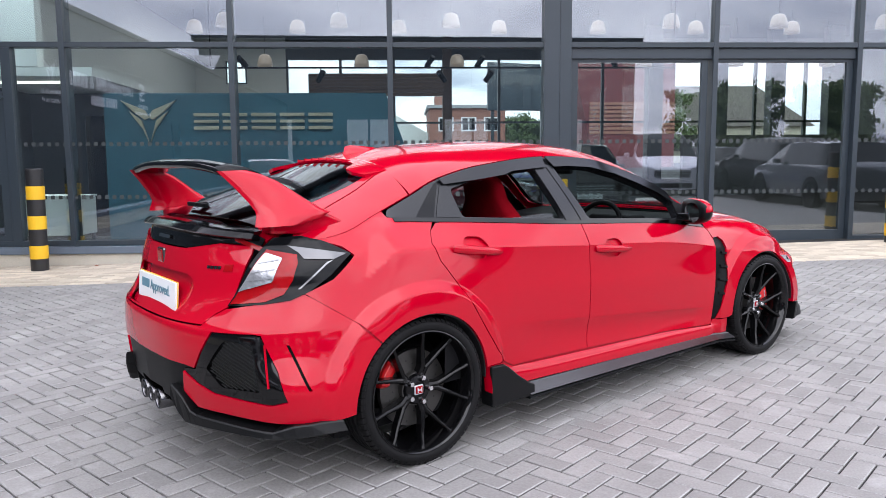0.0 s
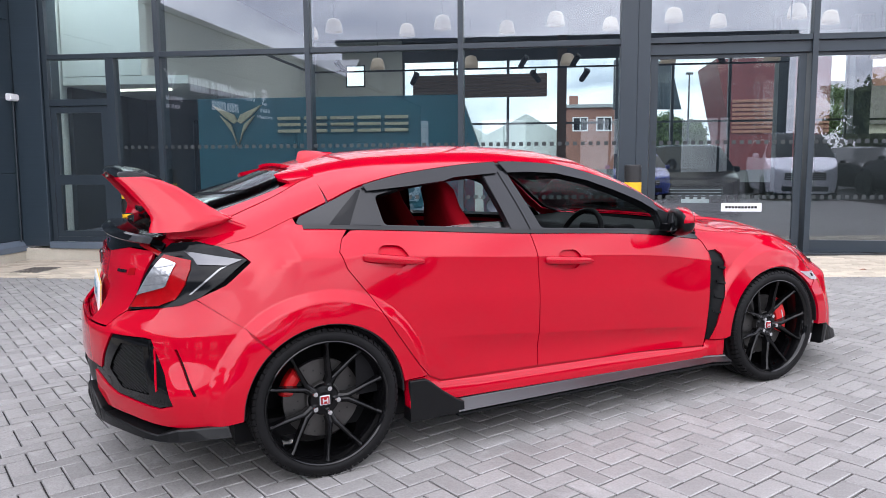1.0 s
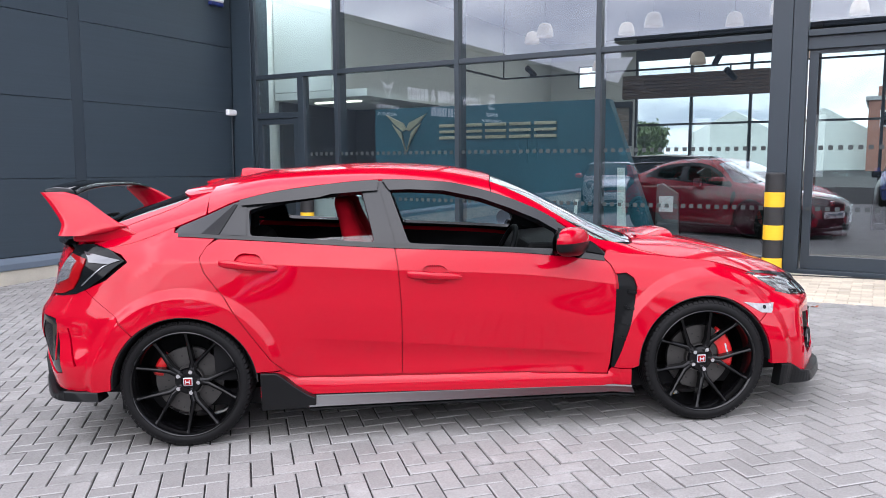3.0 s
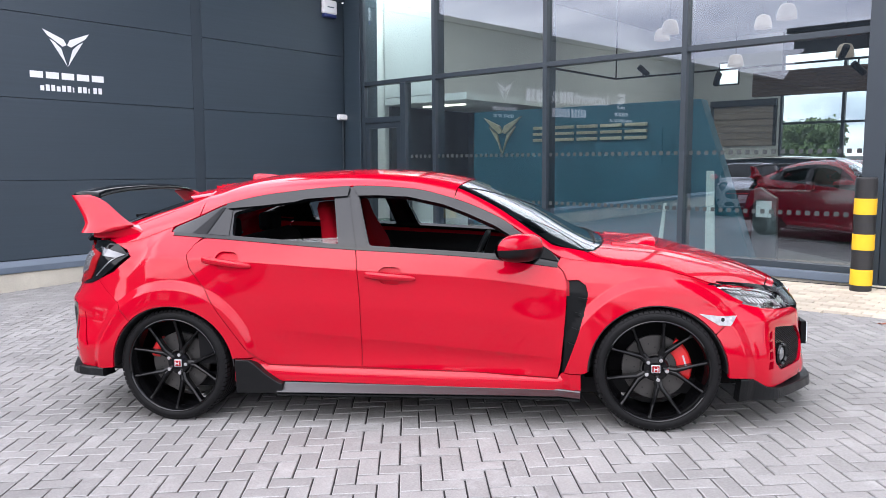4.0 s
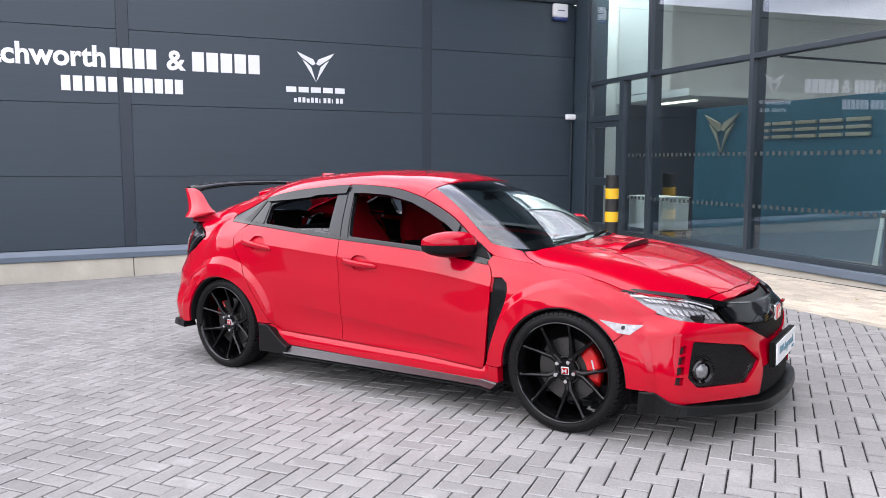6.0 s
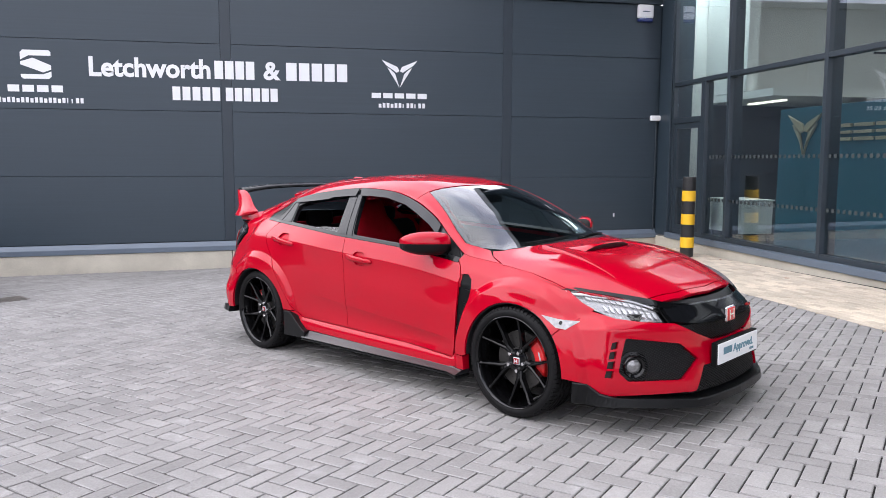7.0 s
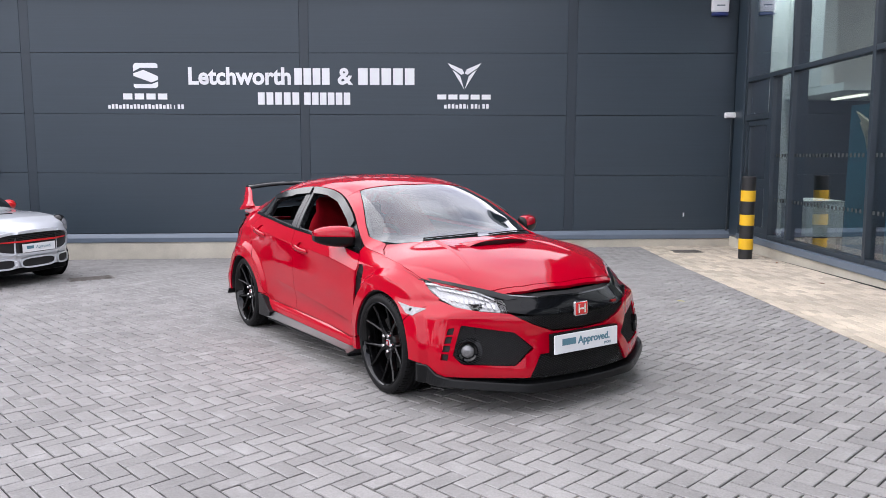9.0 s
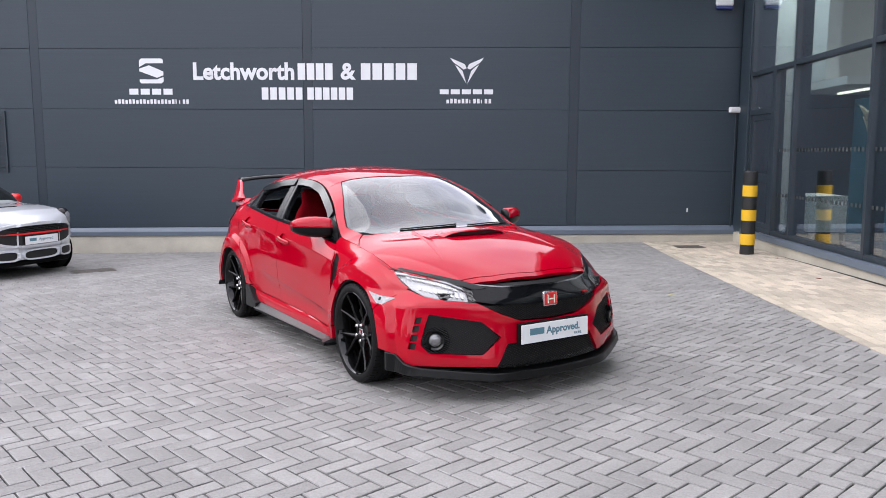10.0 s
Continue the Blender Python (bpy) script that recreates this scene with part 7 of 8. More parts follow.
    for k in range(7):
        part("slat", box(-2.2, 0.92, 17.9, 18.1, 2.99 + 0.074 * k, 3.055 + 0.074 * k), M_SLAT, bh)
    sh = thing("roller_shutter", pose(-4.62, 23.8, 2.1), "brown-grey slatted roller shutter in the rear wall", "shutter")
    part("frame", box(-0.96, -0.88, -0.10, -0.005, 0, 1.16), M_FRAME, sh)
    part("frame", box(0.88, 0.96, -0.10, -0.005, 0, 1.16), M_FRAME, sh)
    part("head_box", box(-0.96, 0.96, -0.16, -0.005, 1.16, 1.34), M_FRAME, sh)
    for k in range(6):
        part("slat", box(-0.877, 0.877, -0.06, -0.02, 0.195 * k, 0.195 * k + 0.185), M_SHUTTER, sh, bevel=0.006)
    hw_ = thing("high_window", pose(-5.1, 23.8, 3.95), "small bright window high in the rear wall", "window", kind="structure")
    # the pane glows by itself in place of daylight; the wall behind is solid
    part("pane", box(-0.27, 0.27, -0.03, -0.01, 0.0, 0.6), M_WINDOWLIGHT, hw_)
    for a_, b_, c_, d_ in ((-0.31, -0.272, -0.04, 0.64), (0.272, 0.31, -0.04, 0.64), (-0.272, 0.272, -0.04, -0.002), (-0.272, 0.272, 0.602, 0.64)):
        part("frame", box(a_, b_, -0.05, -0.005, c_, d_), M_FRAME, hw_)
    # pendant lamps
    def pendant(x, yy, z):
        p = thing("pendant_lamp", pose(x, yy, z), "white bell-shaped pendant lamp under the showroom ceiling", "lamp", "pendant lamps")
        bm = bmesh.new()
        add_lathe(bm, [(0.20, 0.0), (0.195, 0.08), (0.17, 0.20), (0.13, 0.28), (0.06, 0.31), (0.055, 0.30), (0.12, 0.27), (0.16, 0.19), (0.186, 0.08), (0.19, 0.0)], 24, close=True)
        bmesh.ops.recalc_face_normals(bm, faces=bm.faces[:])
        part("shade", bm, M_LAMPSHADE, p, smooth=True)
        part("flex", box(-0.006, 0.006, -0.006, 0.006, 0.305, 5.3 - z), M_BLACK_SATIN, p)
        return p
    # added fill: broad area lights without fittings that brighten the showroom
    for lx, ly, lw in ((-2.5, 13.0, 38), (1.8, 13.0, 38), (6.0, 13.0, 42), (-3.2, 19.6, 45), (3.0, 18.0, 60), (8.5, 18.0, 60)):
        li = bpy.data.lights.new("ceiling_fill", "AREA")
        li.shape, li.size, li.size_y = "RECTANGLE", 4.2, 4.6
        li.energy, li.color = lw, (1.0, 0.95, 0.88)
        new("ceiling_fill", li).location = (lx, ly, 5.28)
    # added fill lamp over the white bulkhead, standing in for daylight beside the glass
    li = bpy.data.lights.new("bulkhead_fill", "AREA")
    li.shape, li.size, li.size_y = "RECTANGLE", 1.3, 0.40
    li.energy, li.color = 115, (0.92, 1.0, 0.97)
    new("bulkhead_fill", li).location = (-5.6, 10.50, 5.85)
    for k in range(7):
        pendant(-5.2 + 2.55 * k, 19.6, 4.72)
        pendant(-4.0 + 2.55 * k, 17.6, 4.50)
        pendant(-3.66 + 2.55 * k, 20.6, 4.02)
    # black track with spotlights
    tr = thing("light_track", pose(0, 0, 0), "black lighting track with spotlights", "lamp")
    part("track", box(-3.6, 5.2, 14.48, 14.52, 3.17, 3.20), M_BLACK_SATIN, tr)
    part("track", box(-3.6, -3.56, 12.0, 14.47, 3.17, 3.20), M_BLACK_SATIN, tr)
    part("hanger", box(-3.59, -3.57, 14.49, 14.51, 3.203, 5.3), M_BLACK_SATIN, tr)
    part("hanger", box(5.17, 5.19, 14.49, 14.51, 3.203, 5.3), M_BLACK_SATIN, tr)
    for k, x in enumerate((-3.0, -1.55, 0.50, 0.72, 1.45, 1.62, 4.0)):
        bm = bmesh.new()
        add_lathe(bm, [(0.05, -0.13), (0.055, 0.09), (0.05, 0.12), (0.02, 0.125)], 18)
        bm.transform(Matrix.Translation((x, 14.5, 3.03 if k % 2 else 3.30)) @ Euler((radians(35), radians(35 if k % 3 else -40), 0)).to_matrix().to_4x4())
        part("spotlight", bm, M_BLACK_SATIN, tr)
        part("stem", box(x - 0.012, x + 0.012, 14.49, 14.51, 3.05, 3.168) if k % 2 else box(x - 0.012, x + 0.012, 14.49, 14.51, 3.202, 3.30), M_BLACK_SATIN, tr)
    # manifestation dots on the glass
    verts, faces = [], []
    for zz in (1.62, 0.92):
        x = -5.0
        while x < 10.0:
            if not (1.85 < x < 2.3):
                k = len(verts)
                yy = y - 0.0085 if not (2.3 < x < 6.2) else y + 0.04
                for a, b in ((0, 0), (0.05, 0), (0.05, 0.05), (0, 0.05)):
                    verts.append((x + a, yy, zz + b))
                faces.append((k, k + 1, k + 2, k + 3))
            x += 0.10
    d = stuff_mesh("glass_dots", verts, faces, M_DOT, None, "two rows of small frosted squares on the shop glass", "stuff")
    d["category"] = "glass markings"
    lay_front(d)
    nt = part("door_notice", box(3.2, 3.7, y + 0.034, y + 0.037, 0.76, 0.87), M_WHITE)
    tagged(nt, "white notice strip stuck on the sliding door glass", "notice")
    for k in range(10):
        lay_front(part("notice_bar", box(3.25 + 0.04 * k, 3.28 + 0.04 * k, y + 0.032, y + 0.0335, 0.80, 0.83), M_BLACK_SATIN, nt))
    lay_front(nt)
    # far brick house beyond the rear glazing
    h = thing("brick_house", pose(4.9, 60, 0), "distant red brick house with flat parapet beyond the glazing", "house")
    part("wall", box(-2.9, 3.1, 0, 8, -1, 6.0), M_BRICK, h)
    part("roof", box(-3.1, 3.3, -0.2, 8.2, 6.0, 6.25), M_ROOFTILE, h)
    part("chimney", box(-2.4, -1.7, 2, 3, 6.25, 7.1), M_BRICK, h)
    for wx in (-2.2, -0.4, 1.4):
        wo = part("window", box(wx, wx + 1.2, -0.06, -0.02, 4.2, 5.3), M_WHITE, h)
        part("pane", box(wx + 0.1, wx + 0.55, -0.08, -0.065, 4.3, 5.2), M_BLACK_GLOSS, wo)
        part("pane", box(wx + 0.65, wx + 1.1, -0.08, -0.065, 4.3, 5.2), M_BLACK_GLOSS, wo)
    for gx in (-7.3, -0.95):
        g = slab("gable_shed", [(gx - 3.3, -1), (gx - 3.3, 4.2), (gx, 5.9), (gx + 3.05, 4.2), (gx + 3.05, -1)], 64, 76, M_PALESHED, None, bevel=0)
        tagged(g, "distant pale grey gabled shed beyond the glazing", "shed")
    cn = thing("canopy", pose(0, 32.7, 0), "dark framed canopy outside the rear glazing", "canopy")
    slab("fascia", [(3.6, 3.78), (6.35, 3.75), (5.85, 5.7), (3.6, 5.8)], 0, 0.3, M_CLAD, cn, bevel=0)
    for px in (3.75, 5.9):
        part("post", box(px, px + 0.14, 0.05, 0.2, -0.5, 3.78), M_FRAME, cn)
    for px in (4.1, 4.9, 5.5):
        part("rib", box(px, px + 0.05, -0.04, -0.002, 3.8, 5.6), M_FRAME, cn)
    rb = thing("red_clad_building", pose(1.0, 50, 0), "dark red clad building with a raked end beyond the glazing", "building")
    slab("wall", [(11.2, -1), (11.2, 3.5), (10.2, 8.1), (17, 8.1), (17, -1)], 0, 6, M_REDCLAD, rb, bevel=0)
    for k in range(8):
        part("slat", box(11.25, 17, -0.08, -0.01, 3.5 + 0.27 * k, 3.68 + 0.27 * k), M_BRICK, rb)
    hh = thing("hipped_house", pose(0, 62, 0), "distant cream house with a brown hipped roof beyond the glazing", "house")
    part("wall", box(21.0, 33.5, 0, 8, -1, 4.6), M_HOUSE, hh)
    bm = bmesh.new()
    v = [bm.verts.new(p) for p in ((20.5, -0.5, 4.6), (34, -0.5, 4.6), (34, 8.5, 4.6), (20.5, 8.5, 4.6), (23.5, 4, 8.3), (31, 4, 8.3))]
    for f in ((0, 1, 5, 4), (1, 2, 5), (2, 3, 4, 5), (3, 0, 4), (3, 2, 1, 0)):
        bm.faces.new([v[i] for i in f])
    part("roof", bm, M_TILEBROWN, hh)
    part("chimney", box(26.5, 27.4, 3.4, 4.4, 7.6, 9.3), M_BRICK, hh)
    for wx in (22.4, 25.2, 28.4, 31.0):
        part("window", box(wx, wx + 1.3, -0.06, -0.01, 2.6, 3.9), M_BLACK_GLOSS, hh)
    lp = thing("street_lamp", pose(11.0, 58, 0), "slim grey street lamp beyond the glazing", "lamp")
    bm = bmesh.new()
    add_lathe(bm, [(0.09, -1), (0.07, 4), (0.05, 8.1)], 10)
    part("pole", bm, M_FRAME, lp)
    part("head", box(-0.25, 0.25, -0.1, 0.1, 8.1, 8.25), M_FRAME, lp)


build_showroom()


# ---- signs and fittings on the dark wall ----
def wall_bar(name, y0, y1, z0, z1, parent, mat=None):
    return part(name, box(0, 0.004, y0, y1, z0, z1), mat or M_WHITE, parent)


def build_wall_signs():
    X = WALL_X + 0.0005
    a = thing("wall_sign", pose(X, 0, 0), "white vinyl emblem and bars on the dark cladding", "sign", "signs on the cladding")
    # rounded emblem parted by two slanted cuts
    for slab_out in ([(-0.62, 3.09), (-0.50, 3.155), (-0.18, 3.155), (-0.18, 3.215), (-0.21, 3.24), (-0.58, 3.24), (-0.62, 3.20)],
                     [(-0.62, 3.015), (-0.30, 2.90), (-0.18, 2.945), (-0.18, 3.01), (-0.44, 3.12), (-0.62, 3.06)],
                     [(-0.62, 2.83), (-0.59, 2.80), (-0.22, 2.80), (-0.18, 2.835), (-0.18, 2.915), (-0.30, 2.87), (-0.62, 2.87)]):
        bm = bmesh.new()
        f = [bm.verts.new((0.0, p, q)) for p, q in slab_out]
        b = [bm.verts.new((0.004, p, q)) for p, q in slab_out]
        bm.faces.new(f)
        bm.faces.new(b[::-1])
        for i in range(len(f)):
            j = (i + 1) % len(f)
            bm.faces.new((f[i], f[j], b[j], b[i]))
        bmesh.ops.recalc_face_normals(bm, faces=bm.faces[:])
        part("emblem_band", bm, M_WHITE, a)
    for k in range(4):
        y0 = -0.82 + 0.21 * k
        wall_bar("sign_bar", y0, y0 + 0.165, 2.60, 2.705, a)
    for k in range(21):
        y0 = -1.10 + 0.0662 * k
        wall_bar("sign_bar", y0, y0 + (0.018 if k in (17, 18) else 0.044), 2.435, 2.515 if k % 3 else 2.500, a)
    t = thing("wall_lettering", pose(X, 0, 0), "white vinyl lettering on the dark cladding", "sign", "signs on the cladding")
    text_mesh("letters", "Letchworth", 0.415, M_WHITE, pose(0.002, 1.285, 3.0, 90, 0, 90), t, 0.002, width=1.84, bold=0.013)
    text_mesh("letters", "&", 0.40, M_WHITE, pose(0.002, 3.17, 3.0, 90, 0, 90), t, 0.002, bold=0.012)
    for k in range(4):
        wall_bar("sign_bar", 2.27 + 0.165 * k, 2.27 + 0.165 * k + 0.135, 2.865, 3.155, t)
    for k in range(5):
        wall_bar("sign_bar", 3.41 + 0.208 * k, 3.41 + 0.208 * k + 0.17, 2.865, 3.155, t)
    for k in range(5):
        wall_bar("sign_bar", 1.61 + 0.155 * k, 1.61 + 0.155 * k + 0.12, 2.515, 2.73, t)
    for k in range(6):
        wall_bar("sign_bar", 2.44 + 0.142 * k, 2.44 + 0.142 * k + 0.115, 2.515, 2.73, t)
    c = thing("wall_sign", pose(X, 5.30, 0), "white angular emblem and bars on the dark cladding", "sign", "signs on the cladding")
    def flat(name, pts):
        bm = bmesh.new()
        f = [bm.verts.new((0.0, p, q)) for p, q in pts]
        b = [bm.verts.new((0.004, p, q)) for p, q in pts]
        bm.faces.new(f)
        bm.faces.new(b[::-1])
        for i in range(len(pts)):
            j = (i + 1) % len(pts)
            bm.faces.new((f[i], f[j], b[j], b[i]))
        bmesh.ops.recalc_face_normals(bm, faces=bm.faces[:])
        part(name, bm, M_WHITE, c)
    for m in (-1, 1):
        flat("emblem_wing", [(m * 0.30, 3.25), (m * 0.04, 3.14), (m * 0.004, 3.07), (m * 0.055, 3.045), (m * 0.12, 3.09), (m * 0.24, 3.17)])
        flat("emblem_leg", [(m * 0.215, 3.13), (m * 0.15, 3.09), (m * 0.075, 3.02), (m * 0.004, 2.79), (m * 0.07, 2.90)])
    for k in range(5):
        wall_bar("sign_bar", -0.48 + 0.197 * k, -0.48 + 0.197 * k + 0.16, 2.615, 2.70, c)
    for k in range(12):
        y0 = -0.36 + 0.0682 * k
        wall_bar("sign_bar", y0, y0 + (0.018 if k in (6, 9) else 0.046), 2.455, 2.535 if k % 3 else 2.520, c)
    # alarm box
    M_ALARM = material("white_alarm_plastic", (0.78, 0.78, 0.80), 0.4, vary=0.04)
    M_ABLUE = material("blue_alarm_lens", (0.02, 0.035, 0.16), 0.3, vary=0.04)
    al = thing("alarm_box", pose(X, 9.73, 4.05), "white alarm box with blue base on the cladding", "alarm box")
    part("cover", box(0, 0.09, -0.15, 0.15, 0.06, 0.30), M_ALARM, al, bevel=0.03)
    part("lens", box(0.005, 0.085, -0.14, 0.14, 0.0, 0.065), M_ABLUE, al, "blue strobe lens", bevel=0.02)
    part("alarm_bar", box(0.09, 0.092, -0.07, 0.07, 0.165, 0.185), M_FLASH, al)
    wl = thing("wall_lamp", pose(X, 10.02, 2.30), "white rectangular bulkhead lamp on the cladding", "lamp")
    part("body", box(0.005, 0.07, -0.12, 0.12, 0.0, 0.10), M_ALARM, wl, bevel=0.015)
    part("diffuser", box(0.068, 0.085, -0.10, 0.10, 0.015, 0.085), M_PLATE, wl, bevel=0.008)
    cd = thing("conduit", pose(X, 10.03, 0.3), "grey conduit running up the corner to the lamp", "conduit")
    bm = bmesh.new()
    add_lathe(bm, [(0.012, 0.0), (0.012, 2.0)], 12, at=(0.02, 0, 0))
    part("pipe", bm, M_FRAME, cd)
    # louvred vent
    lv = thing("louvre_vent", pose(X, -3.55, 1.18), "dark grey louvred wall vent", "vent")
    for m in (0, 1):
        part("frame", box(0, 0.03, -0.5 + 0.85 * m, -0.46 + 0.85 * m, 0, 1.12), M_FRAME, lv)
    for k in range(14):
        bm = box(0.0, 0.03, -0.46, 0.35, 0.02 + 0.078 * k, 0.05 + 0.078 * k)
        part("slat", bm, M_FRAME, lv)
    # small mark on the cladding
    mk = part("wall_tag", box(X, X + 0.004, 9.25, 9.275, 0.55, 0.62), M_WHITE)
    tagged(mk, "small white tag stuck on the cladding", "tag")


build_wall_signs()


# ---- covers and litter on the paving ----
M_IRON = material("cast_iron", (0.12, 0.108, 0.096), 0.7, 0.1, vary=0.25, scale=8, bump=0.4, bump_scale=60)


def build_ground_bits():
    for x, y, w, d, rz in ((-3.36, 0.0, 0.58, 0.36, 34), (-5.62, 9.05, 0.5, 0.42, 0)):
        m = Matrix.Translation((x, y, ground_z(x, y) + 0.003 + wall_dip(x, y))) @ TILT @ Euler((0, 0, radians(rz))).to_matrix().to_4x4()
        c = thing("drain_cover", m, "rusty cast iron drain cover set in the paving", "drain cover", "drain covers")
        part("frame", box(-d / 2, d / 2, -w / 2, w / 2, -0.01, 0.003), M_IRON, c)
        for k in range(6):
            part("rib", box(-d / 2 + 0.03 + k * (d - 0.06) / 6, -d / 2 + 0.03 + (k + 0.6) * (d - 0.06) / 6, -w / 2 + 0.03, w / 2 - 0.03, 0.0, 0.008), M_IRON, c)
    M_LEAF = material("dry_leaf", (0.25, 0.07, 0.03), 0.8, vary=0.2, scale=30)
    M_LEAF2 = material("pale_leaf", (0.40, 0.36, 0.10), 0.8, vary=0.2, scale=30)
    rnd = random.Random(11)
    spots = [(3.2, 9.3, 0), (-0.9, 7.6, 1), (4.4, 8.9, 0), (2.6, 8.2, 0), (-2.0, 9.6, 0), (0.2, 9.4, 1), (-4.0, 9.9, 0), (-5.2, 10.0, 0)]
    for x, y, kind in spots:
        bm = bmesh.new()
        n = 8
        c0 = bm.verts.new((0, 0, 0.006))
        ring = []
        for k in range(n):
            a = 2 * math.pi * k / n
            r = 0.022 * (1.3 if k % 4 == 0 else 0.8) * rnd.uniform(0.8, 1.2)
            ring.append(bm.verts.new((r * math.cos(a) * 1.5, r * math.sin(a), 0.004 + rnd.uniform(0, 0.012))))
        for k in range(n):
            bm.faces.new((c0, ring[k], ring[(k + 1) % n]))
        lf = part("leaf", bm, M_LEAF2 if kind else M_LEAF)
        lf.matrix_world = Matrix.Translation((x, y, ground_z(x, y) + 0.001)) @ TILT @ Euler((0, 0, rnd.uniform(0, 6))).to_matrix().to_4x4()
        tagged(lf, "small dry fallen leaf lying on the paving", "leaf", "fallen leaves")


build_ground_bits()


# ---- other cars ----
def loft_car(name, m, paint, label, length, width, height, base, bonnet, nose_h, belt, screen0, screen1, roof1, tail1, tail_h, wheel_r, glass_mat, group=""):
    """A parked car as body, windows, wheels, lamps and plate. screen0 and screen1 are where the windscreen begins and ends
    along the length (0 front), roof1 where the roof ends, tail1 where the rear screen ends."""
    c = thing(name, m, label, "car", group)
    L, W = length, width / 2
    xs = np.concatenate([np.linspace(0, 0.10, 8), np.linspace(0.14, 0.86, 26), np.linspace(0.90, 1.0, 8)])
    def top(u):
        return float(np.interp(u, [0, 0.02, 0.06, screen0, screen1, (screen1 + roof1) / 2, roof1, tail1, 0.985, 1.0], [nose_h * 0.86, nose_h * 0.95, nose_h, bonnet, height * 0.975, height, height * 0.97, tail_h, tail_h * 0.93, tail_h * 0.8]))
    rows = []
    for u in xs:
        e = min(u, 1 - u)
        k = (1 - max(0, 1 - e / 0.16) ** 2.6) ** 0.42 if e < 0.16 else 1.0
        w = W * max(0.55, k)
        zt = top(u)
        zb = min(belt, zt - 0.03)
        cabin = zt > belt + 0.06
        wt = w * (1 - 0.30 * (zt - zb) / (height - belt)) if cabin else w * 0.93
        rows.append((L * (0.5 - u), w, zb, zt, wt, cabin))
    def sect(r):
        x, w, zb, zt, wt, cabin = r
        return [(w * 0.93, base), (w * 0.985, base + 0.14), (w, (base + zb) / 2), (w * 0.99, zb - 0.06), (w * 0.965, zb), (wt, zt - 0.02), (wt * 0.88, zt), (0, zt + 0.02)]
    bm_b, bm_g = bmesh.new(), bmesh.new()
    for a, b in zip(rows, rows[1:]):
        sa, sb = sect(a), sect(b)
        for i in range(len(sa) - 1):
            side_glass = i == 4 and a[5] and b[5]
            ua, ub = 0.5 - a[0] / L, 0.5 - b[0] / L
            um = (ua + ub) / 2
            screen = i >= 5 and (screen0 < um < screen1 or roof1 < um < tail1)
            bm = bm_g if (side_glass and screen1 - 0.06 < um < tail1 - 0.02) or screen else bm_b
            for sg in (-1, 1):
                q = [bm.verts.new((a[0], sg * sa[i][0], sa[i][1])), bm.verts.new((b[0], sg * sb[i][0], sb[i][1])), bm.verts.new((b[0], sg * sb[i + 1][0], sb[i + 1][1])), bm.verts.new((a[0], sg * sa[i + 1][0], sa[i + 1][1]))]
                bm.faces.new(q if sg > 0 else q[::-1])
    for r in (rows[0], rows[-1]):
        sc = sect(r)
        bm_b.faces.new([bm_b.verts.new((r[0], y, z)) for y, z in sc] + [bm_b.verts.new((r[0], -y, z)) for y, z in sc[::-1][1:]])
    for bm in (bm_b, bm_g):
        bmesh.ops.remove_doubles(bm, verts=bm.verts[:], dist=0.0005)
        bmesh.ops.recalc_face_normals(bm, faces=bm.faces[:])
    body = part("body", bm_b, paint, c, smooth=True)
    body.data.set_sharp_from_angle(angle=radians(40))
    part("windows", bm_g, glass_mat, c, "dark car windows", smooth=True)
    part("underbody", box(-L * 0.46, L * 0.46, -W * 0.9, W * 0.9, base - 0.05, base + 0.02), M_BLACK_SATIN, c)
    for fx in (0.30, -0.31):
        for sg in (-1, 1):
            cx = L * fx
            bm = bmesh.new()
            add_lathe(bm, [(wheel_r + 0.05, -0.004), (wheel_r + 0.05, 0.004)], 40, "y", at=(cx, sg * (W + 0.001), wheel_r + 0.01))
            part("wheel_arch", bm, M_BLACK_SATIN, c)
            bm = bmesh.new()
            add_lathe(bm, [(wheel_r * 0.68, -0.10), (wheel_r * 0.97, -0.11), (wheel_r, -0.08), (wheel_r, 0.08), (wheel_r * 0.97, 0.10), (wheel_r * 0.70, 0.105)], 40, "y", at=(cx, sg * (W - 0.09), wheel_r), close=True)
            bmesh.ops.recalc_face_normals(bm, faces=bm.faces[:])
            wo = part("wheel", bm, M_RUBBER, c, smooth=True)
            bm = bmesh.new()
            add_lathe(bm, [(wheel_r * 0.68, 0.05), (wheel_r * 0.66, 0.09), (wheel_r * 0.2, 0.075), (0.0, 0.08)] if sg > 0 else [(wheel_r * 0.68, -0.05), (wheel_r * 0.66, -0.09), (wheel_r * 0.2, -0.075), (0.0, -0.08)], 20, "y", at=(cx, sg * (W - 0.09), wheel_r))
            part("rim", bm, M_STEEL, wo)
    for sg in (-1, 1):
        bm = bmesh.new()
        bmesh.ops.create_uvsphere(bm, u_segments=14, v_segments=8, radius=1, matrix=Matrix.Translation((L * 0.385 + L * 0.03, sg * W * 0.70, nose_h - 0.10)) @ Matrix.Diagonal((0.20, 0.16, 0.075, 1)))
        part("headlamp", bm, M_BRIGHT, c, smooth=True)
        part("tail_lamp", box(-L * 0.492, -L * 0.455, sg * W * 0.62 - 0.10, sg * W * 0.62 + 0.10, tail_h * 0.74, tail_h * 0.86), M_LENS_RED, c, bevel=0.02)
        part("door_mirror", box(L * (0.47 - screen1) - 0.05, L * (0.47 - screen1) + 0.06, sg * (W + 0.09) - 0.09, sg * (W + 0.09) + 0.08, belt, belt + 0.13), paint, c, bevel=0.03)
